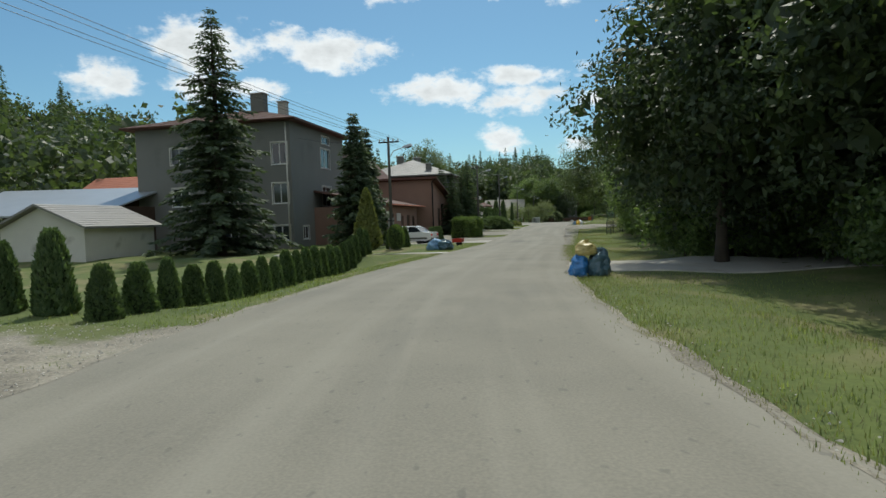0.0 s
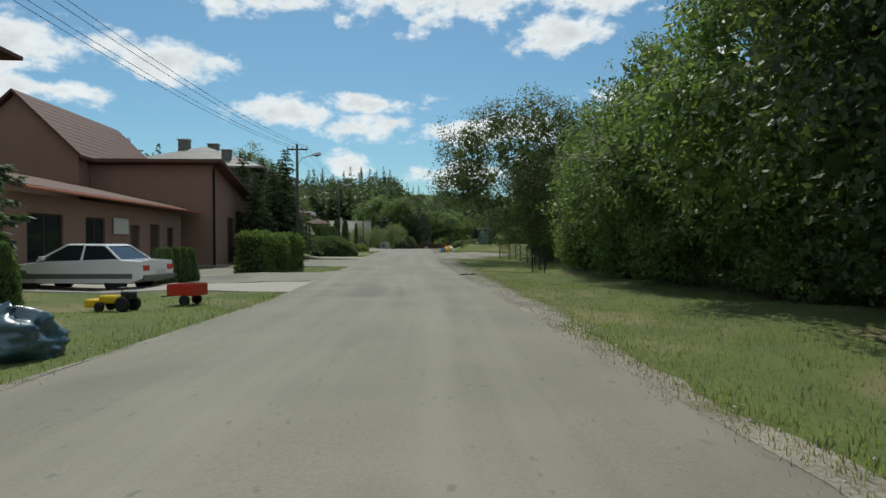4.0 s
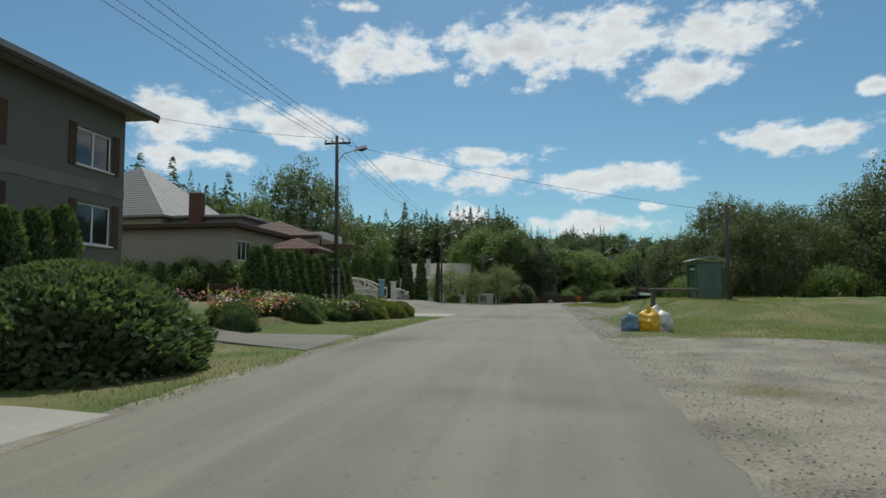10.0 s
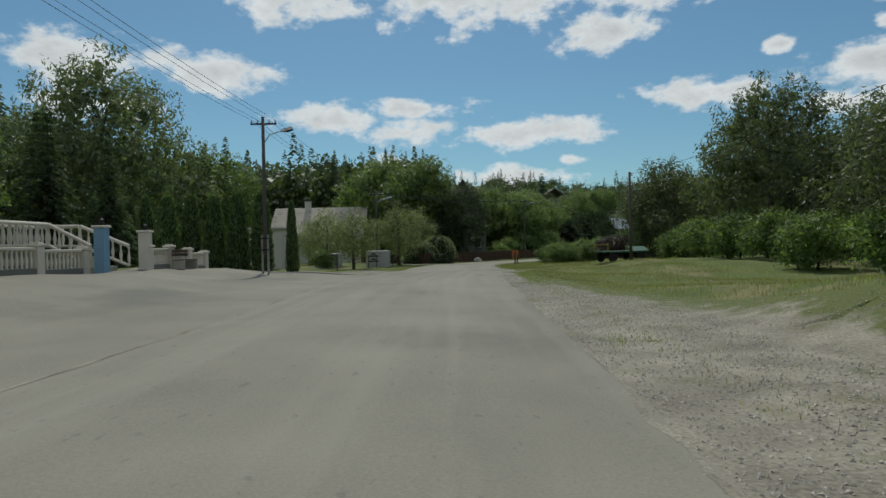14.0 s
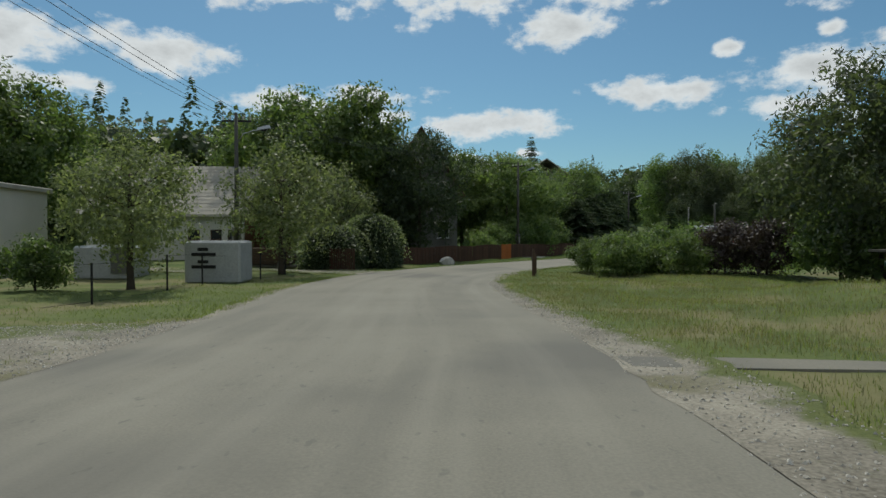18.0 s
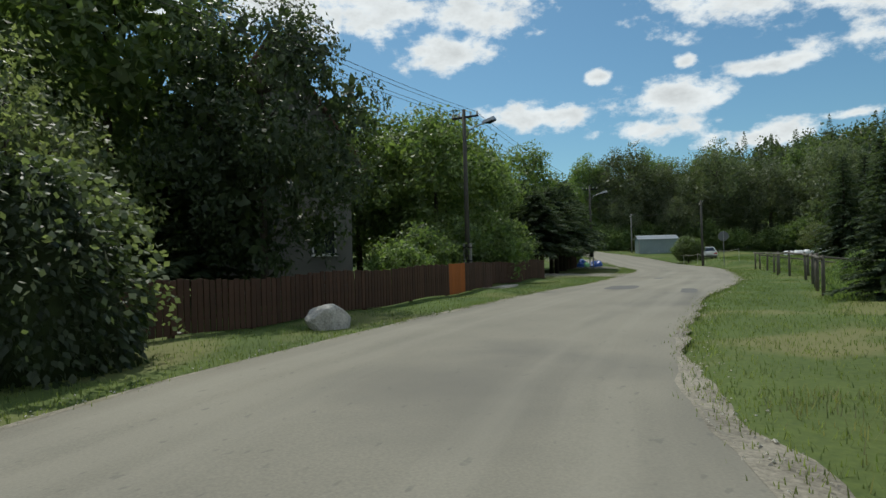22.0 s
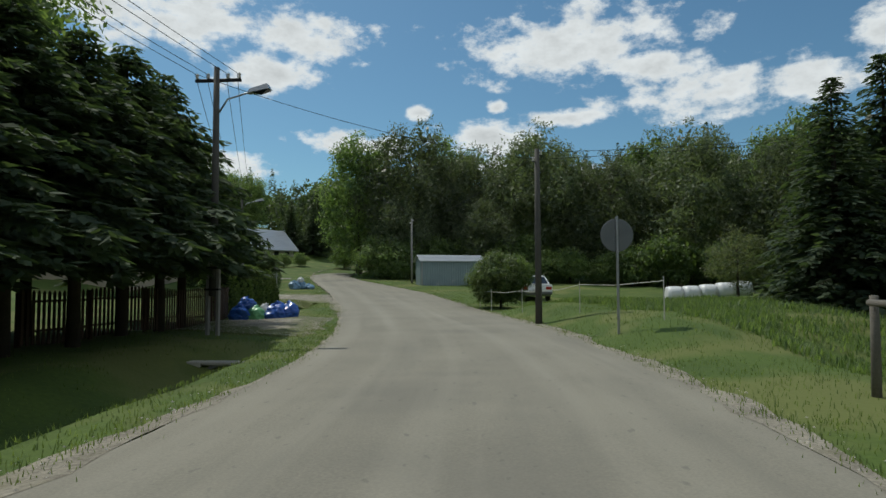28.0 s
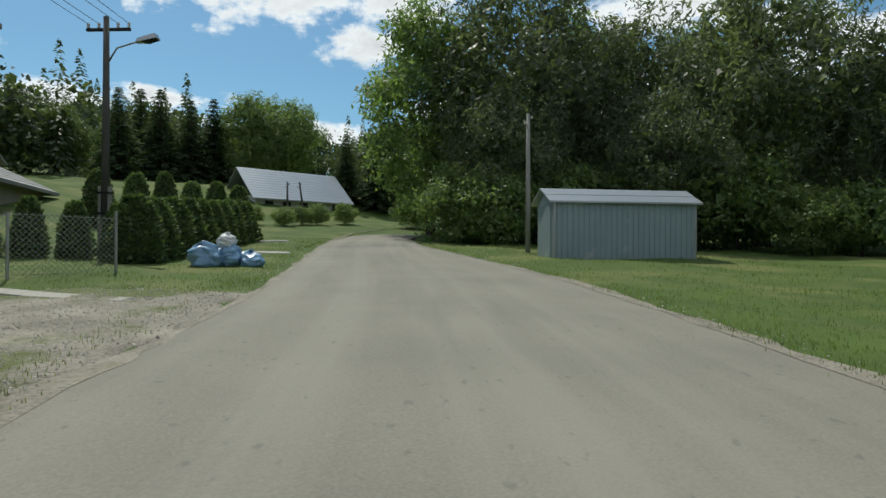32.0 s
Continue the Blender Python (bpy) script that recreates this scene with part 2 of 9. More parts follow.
def leaf_mat(name, a, b, through=0.5, rough=0.5, spec=0.35):
    """Foliage: each leaf its own shade, some light passes through."""
    m = bpy.data.materials.new(name)
    m.use_nodes = True
    nt = m.node_tree
    N = nt.nodes.new
    p, out = nt.nodes["Principled BSDF"], nt.nodes["Material Output"]
    p.inputs["Roughness"].default_value = rough
    p.inputs["Specular IOR Level"].default_value = spec
    geo, oi = N("ShaderNodeNewGeometry"), N("ShaderNodeObjectInfo")
    mix = N("ShaderNodeMix")
    mix.data_type = "RGBA"
    mix.inputs[6].default_value, mix.inputs[7].default_value = tint(a, 1), tint(b, 1)
    link(nt, geo.outputs["Random Per Island"], mix.inputs[0])
    hsv = N("ShaderNodeHueSaturation")
    mr = N("ShaderNodeMapRange")
    mr.inputs["To Min"].default_value, mr.inputs["To Max"].default_value = 0.8, 1.2
    link(nt, oi.outputs["Random"], mr.inputs["Value"])
    link(nt, mr.outputs[0], hsv.inputs["Value"])
    hsv.inputs["Saturation"].default_value = 0.74
    link(nt, mix.outputs[2], hsv.inputs["Color"])
    link(nt, hsv.outputs[0], p.inputs["Base Color"])
    tr = N("ShaderNodeBsdfTranslucent")
    warm = N("ShaderNodeMix")
    warm.data_type, warm.blend_type = "RGBA", "MULTIPLY"
    warm.inputs[0].default_value = 1.0
    warm.inputs[7].default_value = (1.55, 1.7, 0.8, 1)
    link(nt, hsv.outputs[0], warm.inputs[6])
    link(nt, warm.outputs[2], tr.inputs["Color"])
    ms = N("ShaderNodeMixShader")
    ms.inputs[0].default_value = through
    link(nt, p.outputs[0], ms.inputs[1])
    link(nt, tr.outputs[0], ms.inputs[2])
    link(nt, ms.outputs[0], out.inputs[0])
    return m


def ground_mat():
    """Meadow: green and dry straw patches, bare soil here and there."""
    m = mat("meadow", (0.125, 0.155, 0.036), (0.055, 0.08, 0.018), rough=0.95, scale=0.6, fine=14.0, bump=0.7, stain=((0.175, 0.16, 0.07), 0.38, 0.5))
    # beyond the bend the sward is greener, without straw, and tinted darker for cloud shade
    nt = m.node_tree
    p = nt.nodes["Principled BSDF"]
    src = p.inputs["Base Color"].links[0].from_socket
    geo = nt.nodes.new("ShaderNodeNewGeometry")
    sep = nt.nodes.new("ShaderNodeSeparateXYZ")
    mr = nt.nodes.new("ShaderNodeMapRange")
    mr.inputs["From Min"].default_value, mr.inputs["From Max"].default_value = 150, 168
    mix = nt.nodes.new("ShaderNodeMix")
    mix.data_type, mix.blend_type = "RGBA", "MULTIPLY"
    mix.inputs[7].default_value = (0.68, 0.86, 0.5, 1)
    nt.links.new(geo.outputs["Position"], sep.inputs[0])
    nt.links.new(sep.outputs[1], mr.inputs["Value"])
    nt.links.new(mr.outputs[0], mix.inputs[0])
    nt.links.new(src, mix.inputs[6])
    nt.links.new(mix.outputs[2], p.inputs["Base Color"])
    return m


def glass_mat():
    m = bpy.data.materials.new("window_glass")
    m.use_nodes = True
    p = m.node_tree.nodes["Principled BSDF"]
    p.inputs["Base Color"].default_value = (0.02, 0.025, 0.03, 1)
    p.inputs["Roughness"].default_value = 0.04
    p.inputs["Specular IOR Level"].default_value = 0.7
    return m


M_GROUND = ground_mat()
M_ROAD = mat("asphalt_sunbleached", (0.262, 0.243, 0.193), (0.168, 0.157, 0.127), rough=0.9, scale=0.45, fine=28, bump=0.35, stain=((0.152, 0.143, 0.12), 0.16, 0.56))
M_LANE = mat("worn_asphalt_lane", (0.262, 0.243, 0.193), (0.168, 0.157, 0.127), rough=0.9, scale=0.45, fine=45, bump=0.3, stain=((0.152, 0.143, 0.12), 0.16, 0.56))


def hazy_glass(name, colour, clear):
    """Dusty sheet glazing that lets part of the view through."""
    m = mat(name, colour, tint(colour, 0.8)[:3], rough=0.2, scale=2.0, fine=18, bump=0.05)
    nt = m.node_tree
    mix, tr = nt.nodes.new("ShaderNodeMixShader"), nt.nodes.new("ShaderNodeBsdfTransparent")
    tr.inputs[0].default_value = (0.82, 0.9, 0.86, 1)
    mix.inputs[0].default_value = clear
    link(nt, nt.nodes["Principled BSDF"].outputs[0], mix.inputs[1])
    link(nt, tr.outputs[0], mix.inputs[2])
    link(nt, mix.outputs[0], nt.nodes["Material Output"].inputs[0])
    return m


def wear_lane(m):
    """Long streaks, paler wheel tracks, dark mends and spots along the lane."""
    nt = m.node_tree
    N = nt.nodes.new
    p = nt.nodes["Principled BSDF"]
    base = p.inputs["Base Color"].links[0].from_socket
    lane = N("ShaderNodeAttribute")
    lane.attribute_name = "lane"

    def layer(scale, stretch, lo, hi, amount, colour, last, detail=5):
        sc, n, r, k, mx = N("ShaderNodeVectorMath"), N("ShaderNodeTexNoise"), N("ShaderNodeMapRange"), N("ShaderNodeMath"), N("ShaderNodeMix")
        sc.operation = "MULTIPLY"
        link(nt, lane.outputs["Vector"], sc.inputs[0])
        sc.inputs[1].default_value = stretch
        n.inputs["Scale"].default_value, n.inputs["Detail"].default_value = scale, detail
        link(nt, sc.outputs[0], n.inputs["Vector"])
        r.inputs["From Min"].default_value, r.inputs["From Max"].default_value = lo, hi
        link(nt, n.outputs["Fac"], r.inputs["Value"])
        k.operation = "MULTIPLY"
        link(nt, r.outputs[0], k.inputs[0])
        k.inputs[1].default_value = amount
        mx.data_type = "RGBA"
        mx.inputs[7].default_value = tint(colour, 1)
        link(nt, k.outputs[0], mx.inputs[0])
        link(nt, last, mx.inputs[6])
        return mx.outputs[2]
    last = layer(1.5, (1.0, 0.035, 1), 0.45, 0.7, 0.42, (0.32, 0.3, 0.245), base)
    last = layer(0.9, (1.0, 0.12, 1), 0.57, 0.68, 0.4, (0.15, 0.142, 0.118), last)
    last = layer(9.0, (1.0, 0.5, 1), 0.66, 0.72, 0.45, (0.11, 0.105, 0.092), last, 2)
    link(nt, last, p.inputs["Base Color"])


wear_lane(M_LANE)
M_PATCH = mat("fresh_asphalt_patch", (0.15, 0.148, 0.14), (0.11, 0.108, 0.1), rough=0.9, scale=2, fine=70, bump=0.3)
M_GRAVEL = mat("gravel", (0.38, 0.345, 0.275), (0.095, 0.084, 0.064), rough=0.95, scale=1.3, fine=26, bump=1.0, stain=((0.15, 0.14, 0.07), 0.8, 0.6), rim=((0.05, 0.07, 0.016), (0.15, 0.165, 0.05)))
M_CONC = mat("concrete", (0.42, 0.40, 0.35), (0.31, 0.29, 0.25), rough=0.9, scale=0.8, fine=30, bump=0.2, stain=((0.24, 0.22, 0.18), 0.6, 0.6))
M_PAVER = mat("concrete_paver", (0.40, 0.37, 0.32), (0.3, 0.28, 0.24), rough=0.9, scale=3, fine=30, spread=0.12)
M_GREY = mat("grey_render", (0.20, 0.20, 0.18), (0.165, 0.165, 0.15), rough=0.95, scale=0.5, fine=35, bump=0.35, stain=((0.14, 0.14, 0.125), 0.35, 0.6))
M_DGREY = mat("dark_grey_render", (0.155, 0.155, 0.135), (0.125, 0.125, 0.11), rough=0.95, scale=0.6, fine=35, bump=0.3)
M_BEIGE = mat("beige_render", (0.40, 0.35, 0.265), (0.34, 0.29, 0.215), rough=0.95, scale=0.6, fine=35, bump=0.25)
M_WHITE = mat("white_render", (0.62, 0.6, 0.54), (0.5, 0.48, 0.43), rough=0.9, scale=0.7, fine=35, bump=0.2, stain=((0.4, 0.38, 0.33), 0.7, 0.62))
M_CREAM = mat("cream_render", (0.34, 0.31, 0.255), (0.28, 0.255, 0.21), rough=0.9, scale=0.7, fine=35, bump=0.2)
M_PINK = mat("salmon_render", (0.29, 0.18, 0.135), (0.235, 0.142, 0.105), rough=0.95, scale=0.8, fine=30, bump=0.25)
M_BRICK = mat("clinker", (0.23, 0.09, 0.055), (0.17, 0.065, 0.04), rough=0.85, scale=2, fine=40, spread=0.15)
M_ROOFG = mat("grey_sheet_roof", (0.27, 0.26, 0.245), (0.2, 0.195, 0.185), rough=0.6, metal=0.1, scale=0.8, fine=25)
M_ROOFB = mat("brown_roof_tile", (0.12, 0.055, 0.038), (0.085, 0.04, 0.03), rough=0.75, scale=1.5, fine=25)
M_ROOFR = mat("orange_roof_tile", (0.45, 0.17, 0.1), (0.36, 0.13, 0.08), rough=0.8, scale=1.5, fine=25)
M_ROOFS = mat("pale_fibre_cement_roof", (0.47, 0.43, 0.36), (0.36, 0.33, 0.28), rough=0.9, scale=0.9, fine=25, stain=((0.27, 0.25, 0.21), 0.8, 0.58))
M_ZINC = mat("zinc_sheet", (0.50, 0.52, 0.54), (0.42, 0.44, 0.46), rough=0.42, metal=0.65, scale=0.7, fine=20, bump=0.05)
M_SHED = mat("galvanised_trapezoid_sheet", (0.33, 0.405, 0.425), (0.265, 0.33, 0.35), rough=0.5, metal=0.45, scale=0.9, fine=25, bump=0.05, stain=((0.42, 0.46, 0.47), 1.3, 0.62))
M_WFRAME = mat("white_pvc", (0.72, 0.72, 0.7), (0.66, 0.66, 0.64), rough=0.4, scale=2, fine=20, bump=0.0)
M_GLASS = glass_mat()
M_CURTAIN = mat("net_curtain", (0.5, 0.5, 0.48), (0.36, 0.36, 0.34), rough=0.9, scale=6, fine=40)
M_WOODD = mat("dark_timber", (0.085, 0.052, 0.032), (0.055, 0.034, 0.022), rough=0.85, scale=3, fine=50, spread=0.2)
M_FENCEB = mat("brown_fence_board", (0.088, 0.045, 0.027), (0.058, 0.03, 0.018), rough=0.8, scale=3, fine=45, spread=0.22)
M_FENCEO = mat("fresh_orange_fence_board", (0.42, 0.125, 0.022), (0.34, 0.095, 0.017), rough=0.7, scale=3, fine=45, spread=0.08)
M_WOODG = mat("weathered_timber", (0.17, 0.155, 0.13), (0.1, 0.09, 0.075), rough=0.9, scale=3, fine=55, bump=0.4, spread=0.15)
M_POLE = mat("tarred_pole", (0.1, 0.096, 0.085), (0.06, 0.057, 0.05), rough=0.85, scale=2, fine=40, bump=0.3)
M_CPOLE = mat("concrete_pole", (0.30, 0.29, 0.265), (0.22, 0.21, 0.19), rough=0.9, scale=2, fine=40, bump=0.25)
M_IRON = mat("dark_iron", (0.03, 0.03, 0.032), (0.02, 0.02, 0.022), rough=0.55, metal=0.6, scale=3, fine=40)
M_STEEL = mat("galvanised_steel", (0.45, 0.46, 0.47), (0.36, 0.37, 0.38), rough=0.4, metal=0.8, scale=3, fine=40)
M_BARK = mat("bark", (0.085, 0.068, 0.05), (0.045, 0.036, 0.027), rough=0.95, scale=4, fine=30, bump=0.8)
M_BARKW = mat("willow_bark", (0.115, 0.1, 0.078), (0.06, 0.052, 0.04), rough=0.95, scale=4, fine=30, bump=0.8)
M_BLUEBAG = mat("blue_refuse_sack", (0.014, 0.105, 0.46), (0.01, 0.07, 0.34), rough=0.3, scale=3, fine=14, bump=0.5, spec=0.6)
M_LBLUEBAG = mat("translucent_blue_sack", (0.20, 0.34, 0.48), (0.12, 0.24, 0.38), rough=0.3, scale=4, fine=16, bump=0.6, spec=0.6)
M_DBLUEBAG = mat("smoky_blue_sack", (0.075, 0.14, 0.17), (0.045, 0.09, 0.115), rough=0.3, scale=4, fine=16, bump=0.6, spec=0.6)
M_SKYBAG = mat("sky_blue_sack", (0.05, 0.22, 0.52), (0.035, 0.15, 0.38), rough=0.3, scale=4, fine=16, bump=0.6, spec=0.6)
M_YELBAG = mat("yellow_sack", (0.78, 0.47, 0.02), (0.65, 0.36, 0.015), rough=0.35, scale=4, fine=16, bump=0.5, spec=0.5)
M_STRAWBAG = mat("pale_yellow_sack", (0.55, 0.44, 0.17), (0.38, 0.3, 0.11), rough=0.4, scale=5, fine=18, bump=0.6)
M_WHITEBAG = mat("white_sack", (0.7, 0.7, 0.68), (0.55, 0.56, 0.56), rough=0.4, scale=5, fine=18, bump=0.6)
M_GREENBAG = mat("pale_green_sack", (0.2, 0.5, 0.24), (0.14, 0.38, 0.18), rough=0.35, scale=5, fine=18, bump=0.6)
M_FILM = mat("dusty_white_film", (0.46, 0.47, 0.47), (0.3, 0.31, 0.31), rough=0.45, scale=2.5, fine=16, bump=0.7)
M_BALE = mat("white_bale_film", (0.82, 0.82, 0.81), (0.72, 0.73, 0.73), rough=0.35, scale=2, fine=18, bump=0.4)
M_CARW = mat("white_car_paint", (0.82, 0.82, 0.8), (0.78, 0.78, 0.76), rough=0.25, coat=0.7, scale=2, fine=10, bump=0.0)
M_RUBBER = mat("rubber", (0.02, 0.02, 0.02), (0.013, 0.013, 0.013), rough=0.85)
M_RED = mat("red_plastic", (0.5, 0.035, 0.02), (0.42, 0.03, 0.018), rough=0.4, bump=0.0)
M_YELLOW = mat("yellow_plastic", (0.75, 0.5, 0.02), (0.65, 0.42, 0.02), rough=0.4, bump=0.0)
M_OCHRE = mat("faded_yellow_paint", (0.38, 0.3, 0.06), (0.24, 0.18, 0.05), rough=0.6, scale=5, fine=30)
M_BLACKP = mat("black_plastic", (0.025, 0.025, 0.025), (0.018, 0.018, 0.018), rough=0.5, bump=0.0)
M_GREENP = mat("green_paint", (0.055, 0.13, 0.085), (0.04, 0.1, 0.065), rough=0.5, scale=2, fine=25)
M_GREENGL = hazy_glass("dusty_green_glazing", (0.2, 0.27, 0.23), 0.5)
M_BALU = mat("cast_white_balustrade", (0.66, 0.62, 0.53), (0.55, 0.51, 0.43), rough=0.85, scale=2, fine=30)
M_ROCK = mat("pale_boulder", (0.6, 0.58, 0.54), (0.25, 0.24, 0.22), rough=0.95, scale=5, fine=26, bump=1.0)
M_LEAF = leaf_mat("broad_leaves", (0.062, 0.118, 0.024), (0.165, 0.25, 0.05))
M_LEAFB = leaf_mat("bright_leaves", (0.062, 0.12, 0.022), (0.175, 0.25, 0.048), through=0.45)
M_LEAFD = leaf_mat("dark_leaves", (0.028, 0.052, 0.018), (0.066, 0.102, 0.033), through=0.32)
M_LEAFN = leaf_mat("walnut_leaves", (0.038, 0.066, 0.016), (0.108, 0.145, 0.034), through=0.36)
M_LEAFW = leaf_mat("willow_leaves", (0.07, 0.1, 0.046), (0.138, 0.174, 0.084), through=0.42)
M_LEAFG = leaf_mat("grey_fruit_tree_leaves", (0.095, 0.125, 0.052), (0.22, 0.25, 0.11), through=0.5)
M_VINE = leaf_mat("pale_vine_leaves", (0.09, 0.13, 0.05), (0.23, 0.27, 0.13), through=0.42)
M_LEAFP = leaf_mat("purple_leaves", (0.036, 0.022, 0.024), (0.07, 0.045, 0.04), through=0.25)
M_NEEDLE = leaf_mat("spruce_needles", (0.034, 0.064, 0.028), (0.074, 0.112, 0.042), through=0.34, rough=0.85)
M_NEEDLEB = leaf_mat("fresh_spruce_needles", (0.05, 0.086, 0.042), (0.1, 0.145, 0.066), through=0.28, rough=0.65)
M_THUJA = leaf_mat("thuja_scales", (0.044, 0.092, 0.022), (0.115, 0.185, 0.044), through=0.34, rough=0.65)
# lighter copy of the thuja colour, sun on the garden hedge put into it
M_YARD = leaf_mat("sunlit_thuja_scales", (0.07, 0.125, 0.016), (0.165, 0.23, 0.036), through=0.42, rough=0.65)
M_GOLD = leaf_mat("golden_thuja_scales", (0.11, 0.14, 0.018), (0.26, 0.27, 0.03), through=0.3, rough=0.65)
M_JUNI = leaf_mat("juniper_scales", (0.07, 0.125, 0.045), (0.15, 0.22, 0.085), through=0.36, rough=0.65)
M_HEDGE = leaf_mat("clipped_hedge_leaves", (0.052, 0.098, 0.014), (0.149, 0.218, 0.032), through=0.5)
# near-black green: shade inside bushes put into a solid core's colour
M_CORE = mat("inner_shade_colour", (0.04, 0.06, 0.018), (0.018, 0.028, 0.008), rough=1.0, scale=3, fine=14, bump=1.0)
M_GRASS = leaf_mat("grass_blades", (0.105, 0.145, 0.028), (0.215, 0.245, 0.07), through=0.6, rough=0.6)
# greener blades, their colour also lowered for the cloud shade there
M_LUSH = leaf_mat("lush_grass_blades", (0.066, 0.108, 0.014), (0.15, 0.2, 0.036), through=0.5, rough=0.6)
M_DRY = leaf_mat("dry_grass", (0.170, 0.160, 0.060), (0.300, 0.270, 0.110), through=0.35, rough=0.7)
M_FLOWER = [leaf_mat("flower_" + n, c, tint(c, 1.5)[:3], through=0.3) for n, c in
            (("red", (0.35, 0.03, 0.03)), ("yellow", (0.5, 0.4, 0.02)), ("white", (0.55, 0.55, 0.5)), ("lilac", (0.24, 0.13, 0.3)), ("orange", (0.5, 0.17, 0.02)))]

# ---------------------------------------------------------------- mesh helpers
class Geo:
    """Gathers corners and faces of one mesh."""

    def __init__(self):
        self.v, self.f = [], []

    def add(self, verts, faces):
        n = len(self.v)
        self.v.extend([tuple(p) for p in verts])
        self.f.extend([tuple(i + n for i in q) for q in faces])
        return self

    def box(self, x0, x1, y0, y1, z0, z1, c=0.0, m=None):
        """A box; c: chamfer of its edges."""
        if c <= 0 or min(x1 - x0, y1 - y0, z1 - z0) < 2.2 * c:
            vs = [(x, y, z) for z in (z0, z1) for y in (y0, y1) for x in (x0, x1)]
            fs = [(0, 2, 3, 1), (4, 5, 7, 6), (0, 1, 5, 4), (2, 6, 7, 3), (0, 4, 6, 2), (1, 3, 7, 5)]
        else:
            vs, idx = [], {}
            for ix, x in enumerate((x0, x1)):
                for iy, y in enumerate((y0, y1)):
                    for iz, z in enumerate((z0, z1)):
                        sx, sy, sz = (c, -c)[ix], (c, -c)[iy], (c, -c)[iz]
                        for k, p in enumerate(((x, y + sy, z + sz), (x + sx, y, z + sz), (x + sx, y + sy, z))):
                            idx[ix, iy, iz, k] = len(vs)
                            vs.append(p)
            I = idx
            fs = []
            for a in (0, 1):
                fs.append([I[a, 0, 0, 0], I[a, 1, 0, 0], I[a, 1, 1, 0], I[a, 0, 1, 0]])
                fs.append([I[0, a, 0, 1], I[1, a, 0, 1], I[1, a, 1, 1], I[0, a, 1, 1]])
                fs.append([I[0, 0, a, 2], I[1, 0, a, 2], I[1, 1, a, 2], I[0, 1, a, 2]])
            for a in (0, 1):
                for b in (0, 1):
                    fs.append([I[0, a, b, 1], I[1, a, b, 1], I[1, a, b, 2], I[0, a, b, 2]])
                    fs.append([I[a, 0, b, 0], I[a, 1, b, 0], I[a, 1, b, 2], I[a, 0, b, 2]])
                    fs.append([I[a, b, 0, 0], I[a, b, 1, 0], I[a, b, 1, 1], I[a, b, 0, 1]])
            for a in (0, 1):
                for b in (0, 1):
                    for d in (0, 1):
                        fs.append([I[a, b, d, 0], I[a, b, d, 1], I[a, b, d, 2]])
        if m is not None:
            vs = [m @ Vector(p) for p in vs]
        return self.add(vs, fs)

    def tube(self, pts, radii, n=8, cap=True):
        pts = [Vector(p) for p in pts]
        rings = []
        base = len(self.v)
        for i, p in enumerate(pts):
            d = (pts[min(i + 1, len(pts) - 1)] - pts[max(i - 1, 0)])
            d = d.normalized() if d.length > 1e-9 else Vector((0, 0, 1))
            u = d.cross(Vector((0, 0, 1)) if abs(d.z) < 0.95 else Vector((1, 0, 0))).normalized()
            w = d.cross(u)
            for k in range(n):
                a = 2 * math.pi * k / n
                self.v.append(tuple(p + (u * math.cos(a) + w * math.sin(a)) * radii[i]))
        for i in range(len(pts) - 1):
            for k in range(n):
                a, b = base + i * n + k, base + i * n + (k + 1) % n
                self.f.append((a, b, b + n, a + n))
        if cap:
            self.f.append(tuple(base + k for k in reversed(range(n))))
            self.f.append(tuple(base + (len(pts) - 1) * n + k for k in range(n)))
        return self

    def lathe(self, prof, n=12, cx=0.0, cy=0.0):
        """Turned shape from (radius, z) pairs, bottom to top."""
        base = len(self.v)
        for r, z in prof:
            for k in range(n):
                a = 2 * math.pi * k / n
                self.v.append((cx + r * math.cos(a), cy + r * math.sin(a), z))
        for i in range(len(prof) - 1):
            for k in range(n):
                a, b = base + i * n + k, base + i * n + (k + 1) % n
                self.f.append((a, b, b + n, a + n))
        self.f.append(tuple(base + k for k in reversed(range(n))))
        self.f.append(tuple(base + (len(prof) - 1) * n + k for k in range(n)))
        return self

    def prism(self, poly, z0, z1):
        """Upright prism over an anticlockwise outline of (x, y)."""
        n = len(poly)
        vs = [(x, y, z0) for x, y in poly] + [(x, y, z1) for x, y in poly]
        fs = [tuple(reversed(range(n))), tuple(range(n, 2 * n))] + [(i, (i + 1) % n, n + (i + 1) % n, n + i) for i in range(n)]
        return self.add(vs, fs)

    def weld(self):
        """Joins corners that lie on one another."""
        seen, new_v, back = {}, [], []
        for p in self.v:
            k = tuple(round(c, 4) for c in p)
            if k not in seen:
                seen[k] = len(new_v)
                new_v.append(p)
            back.append(seen[k])
        self.f = [f for f in (tuple(dict.fromkeys(back[i] for i in q)) for q in self.f) if len(f) > 2]
        self.v = new_v
        return self

    def mesh(self, name, smooth=False):
        me = bpy.data.meshes.new(name)
        me.from_pydata(self.v, [], self.f)
        if smooth:
            me.polygons.foreach_set("use_smooth", [True] * len(me.polygons))
        me.update()
        return me


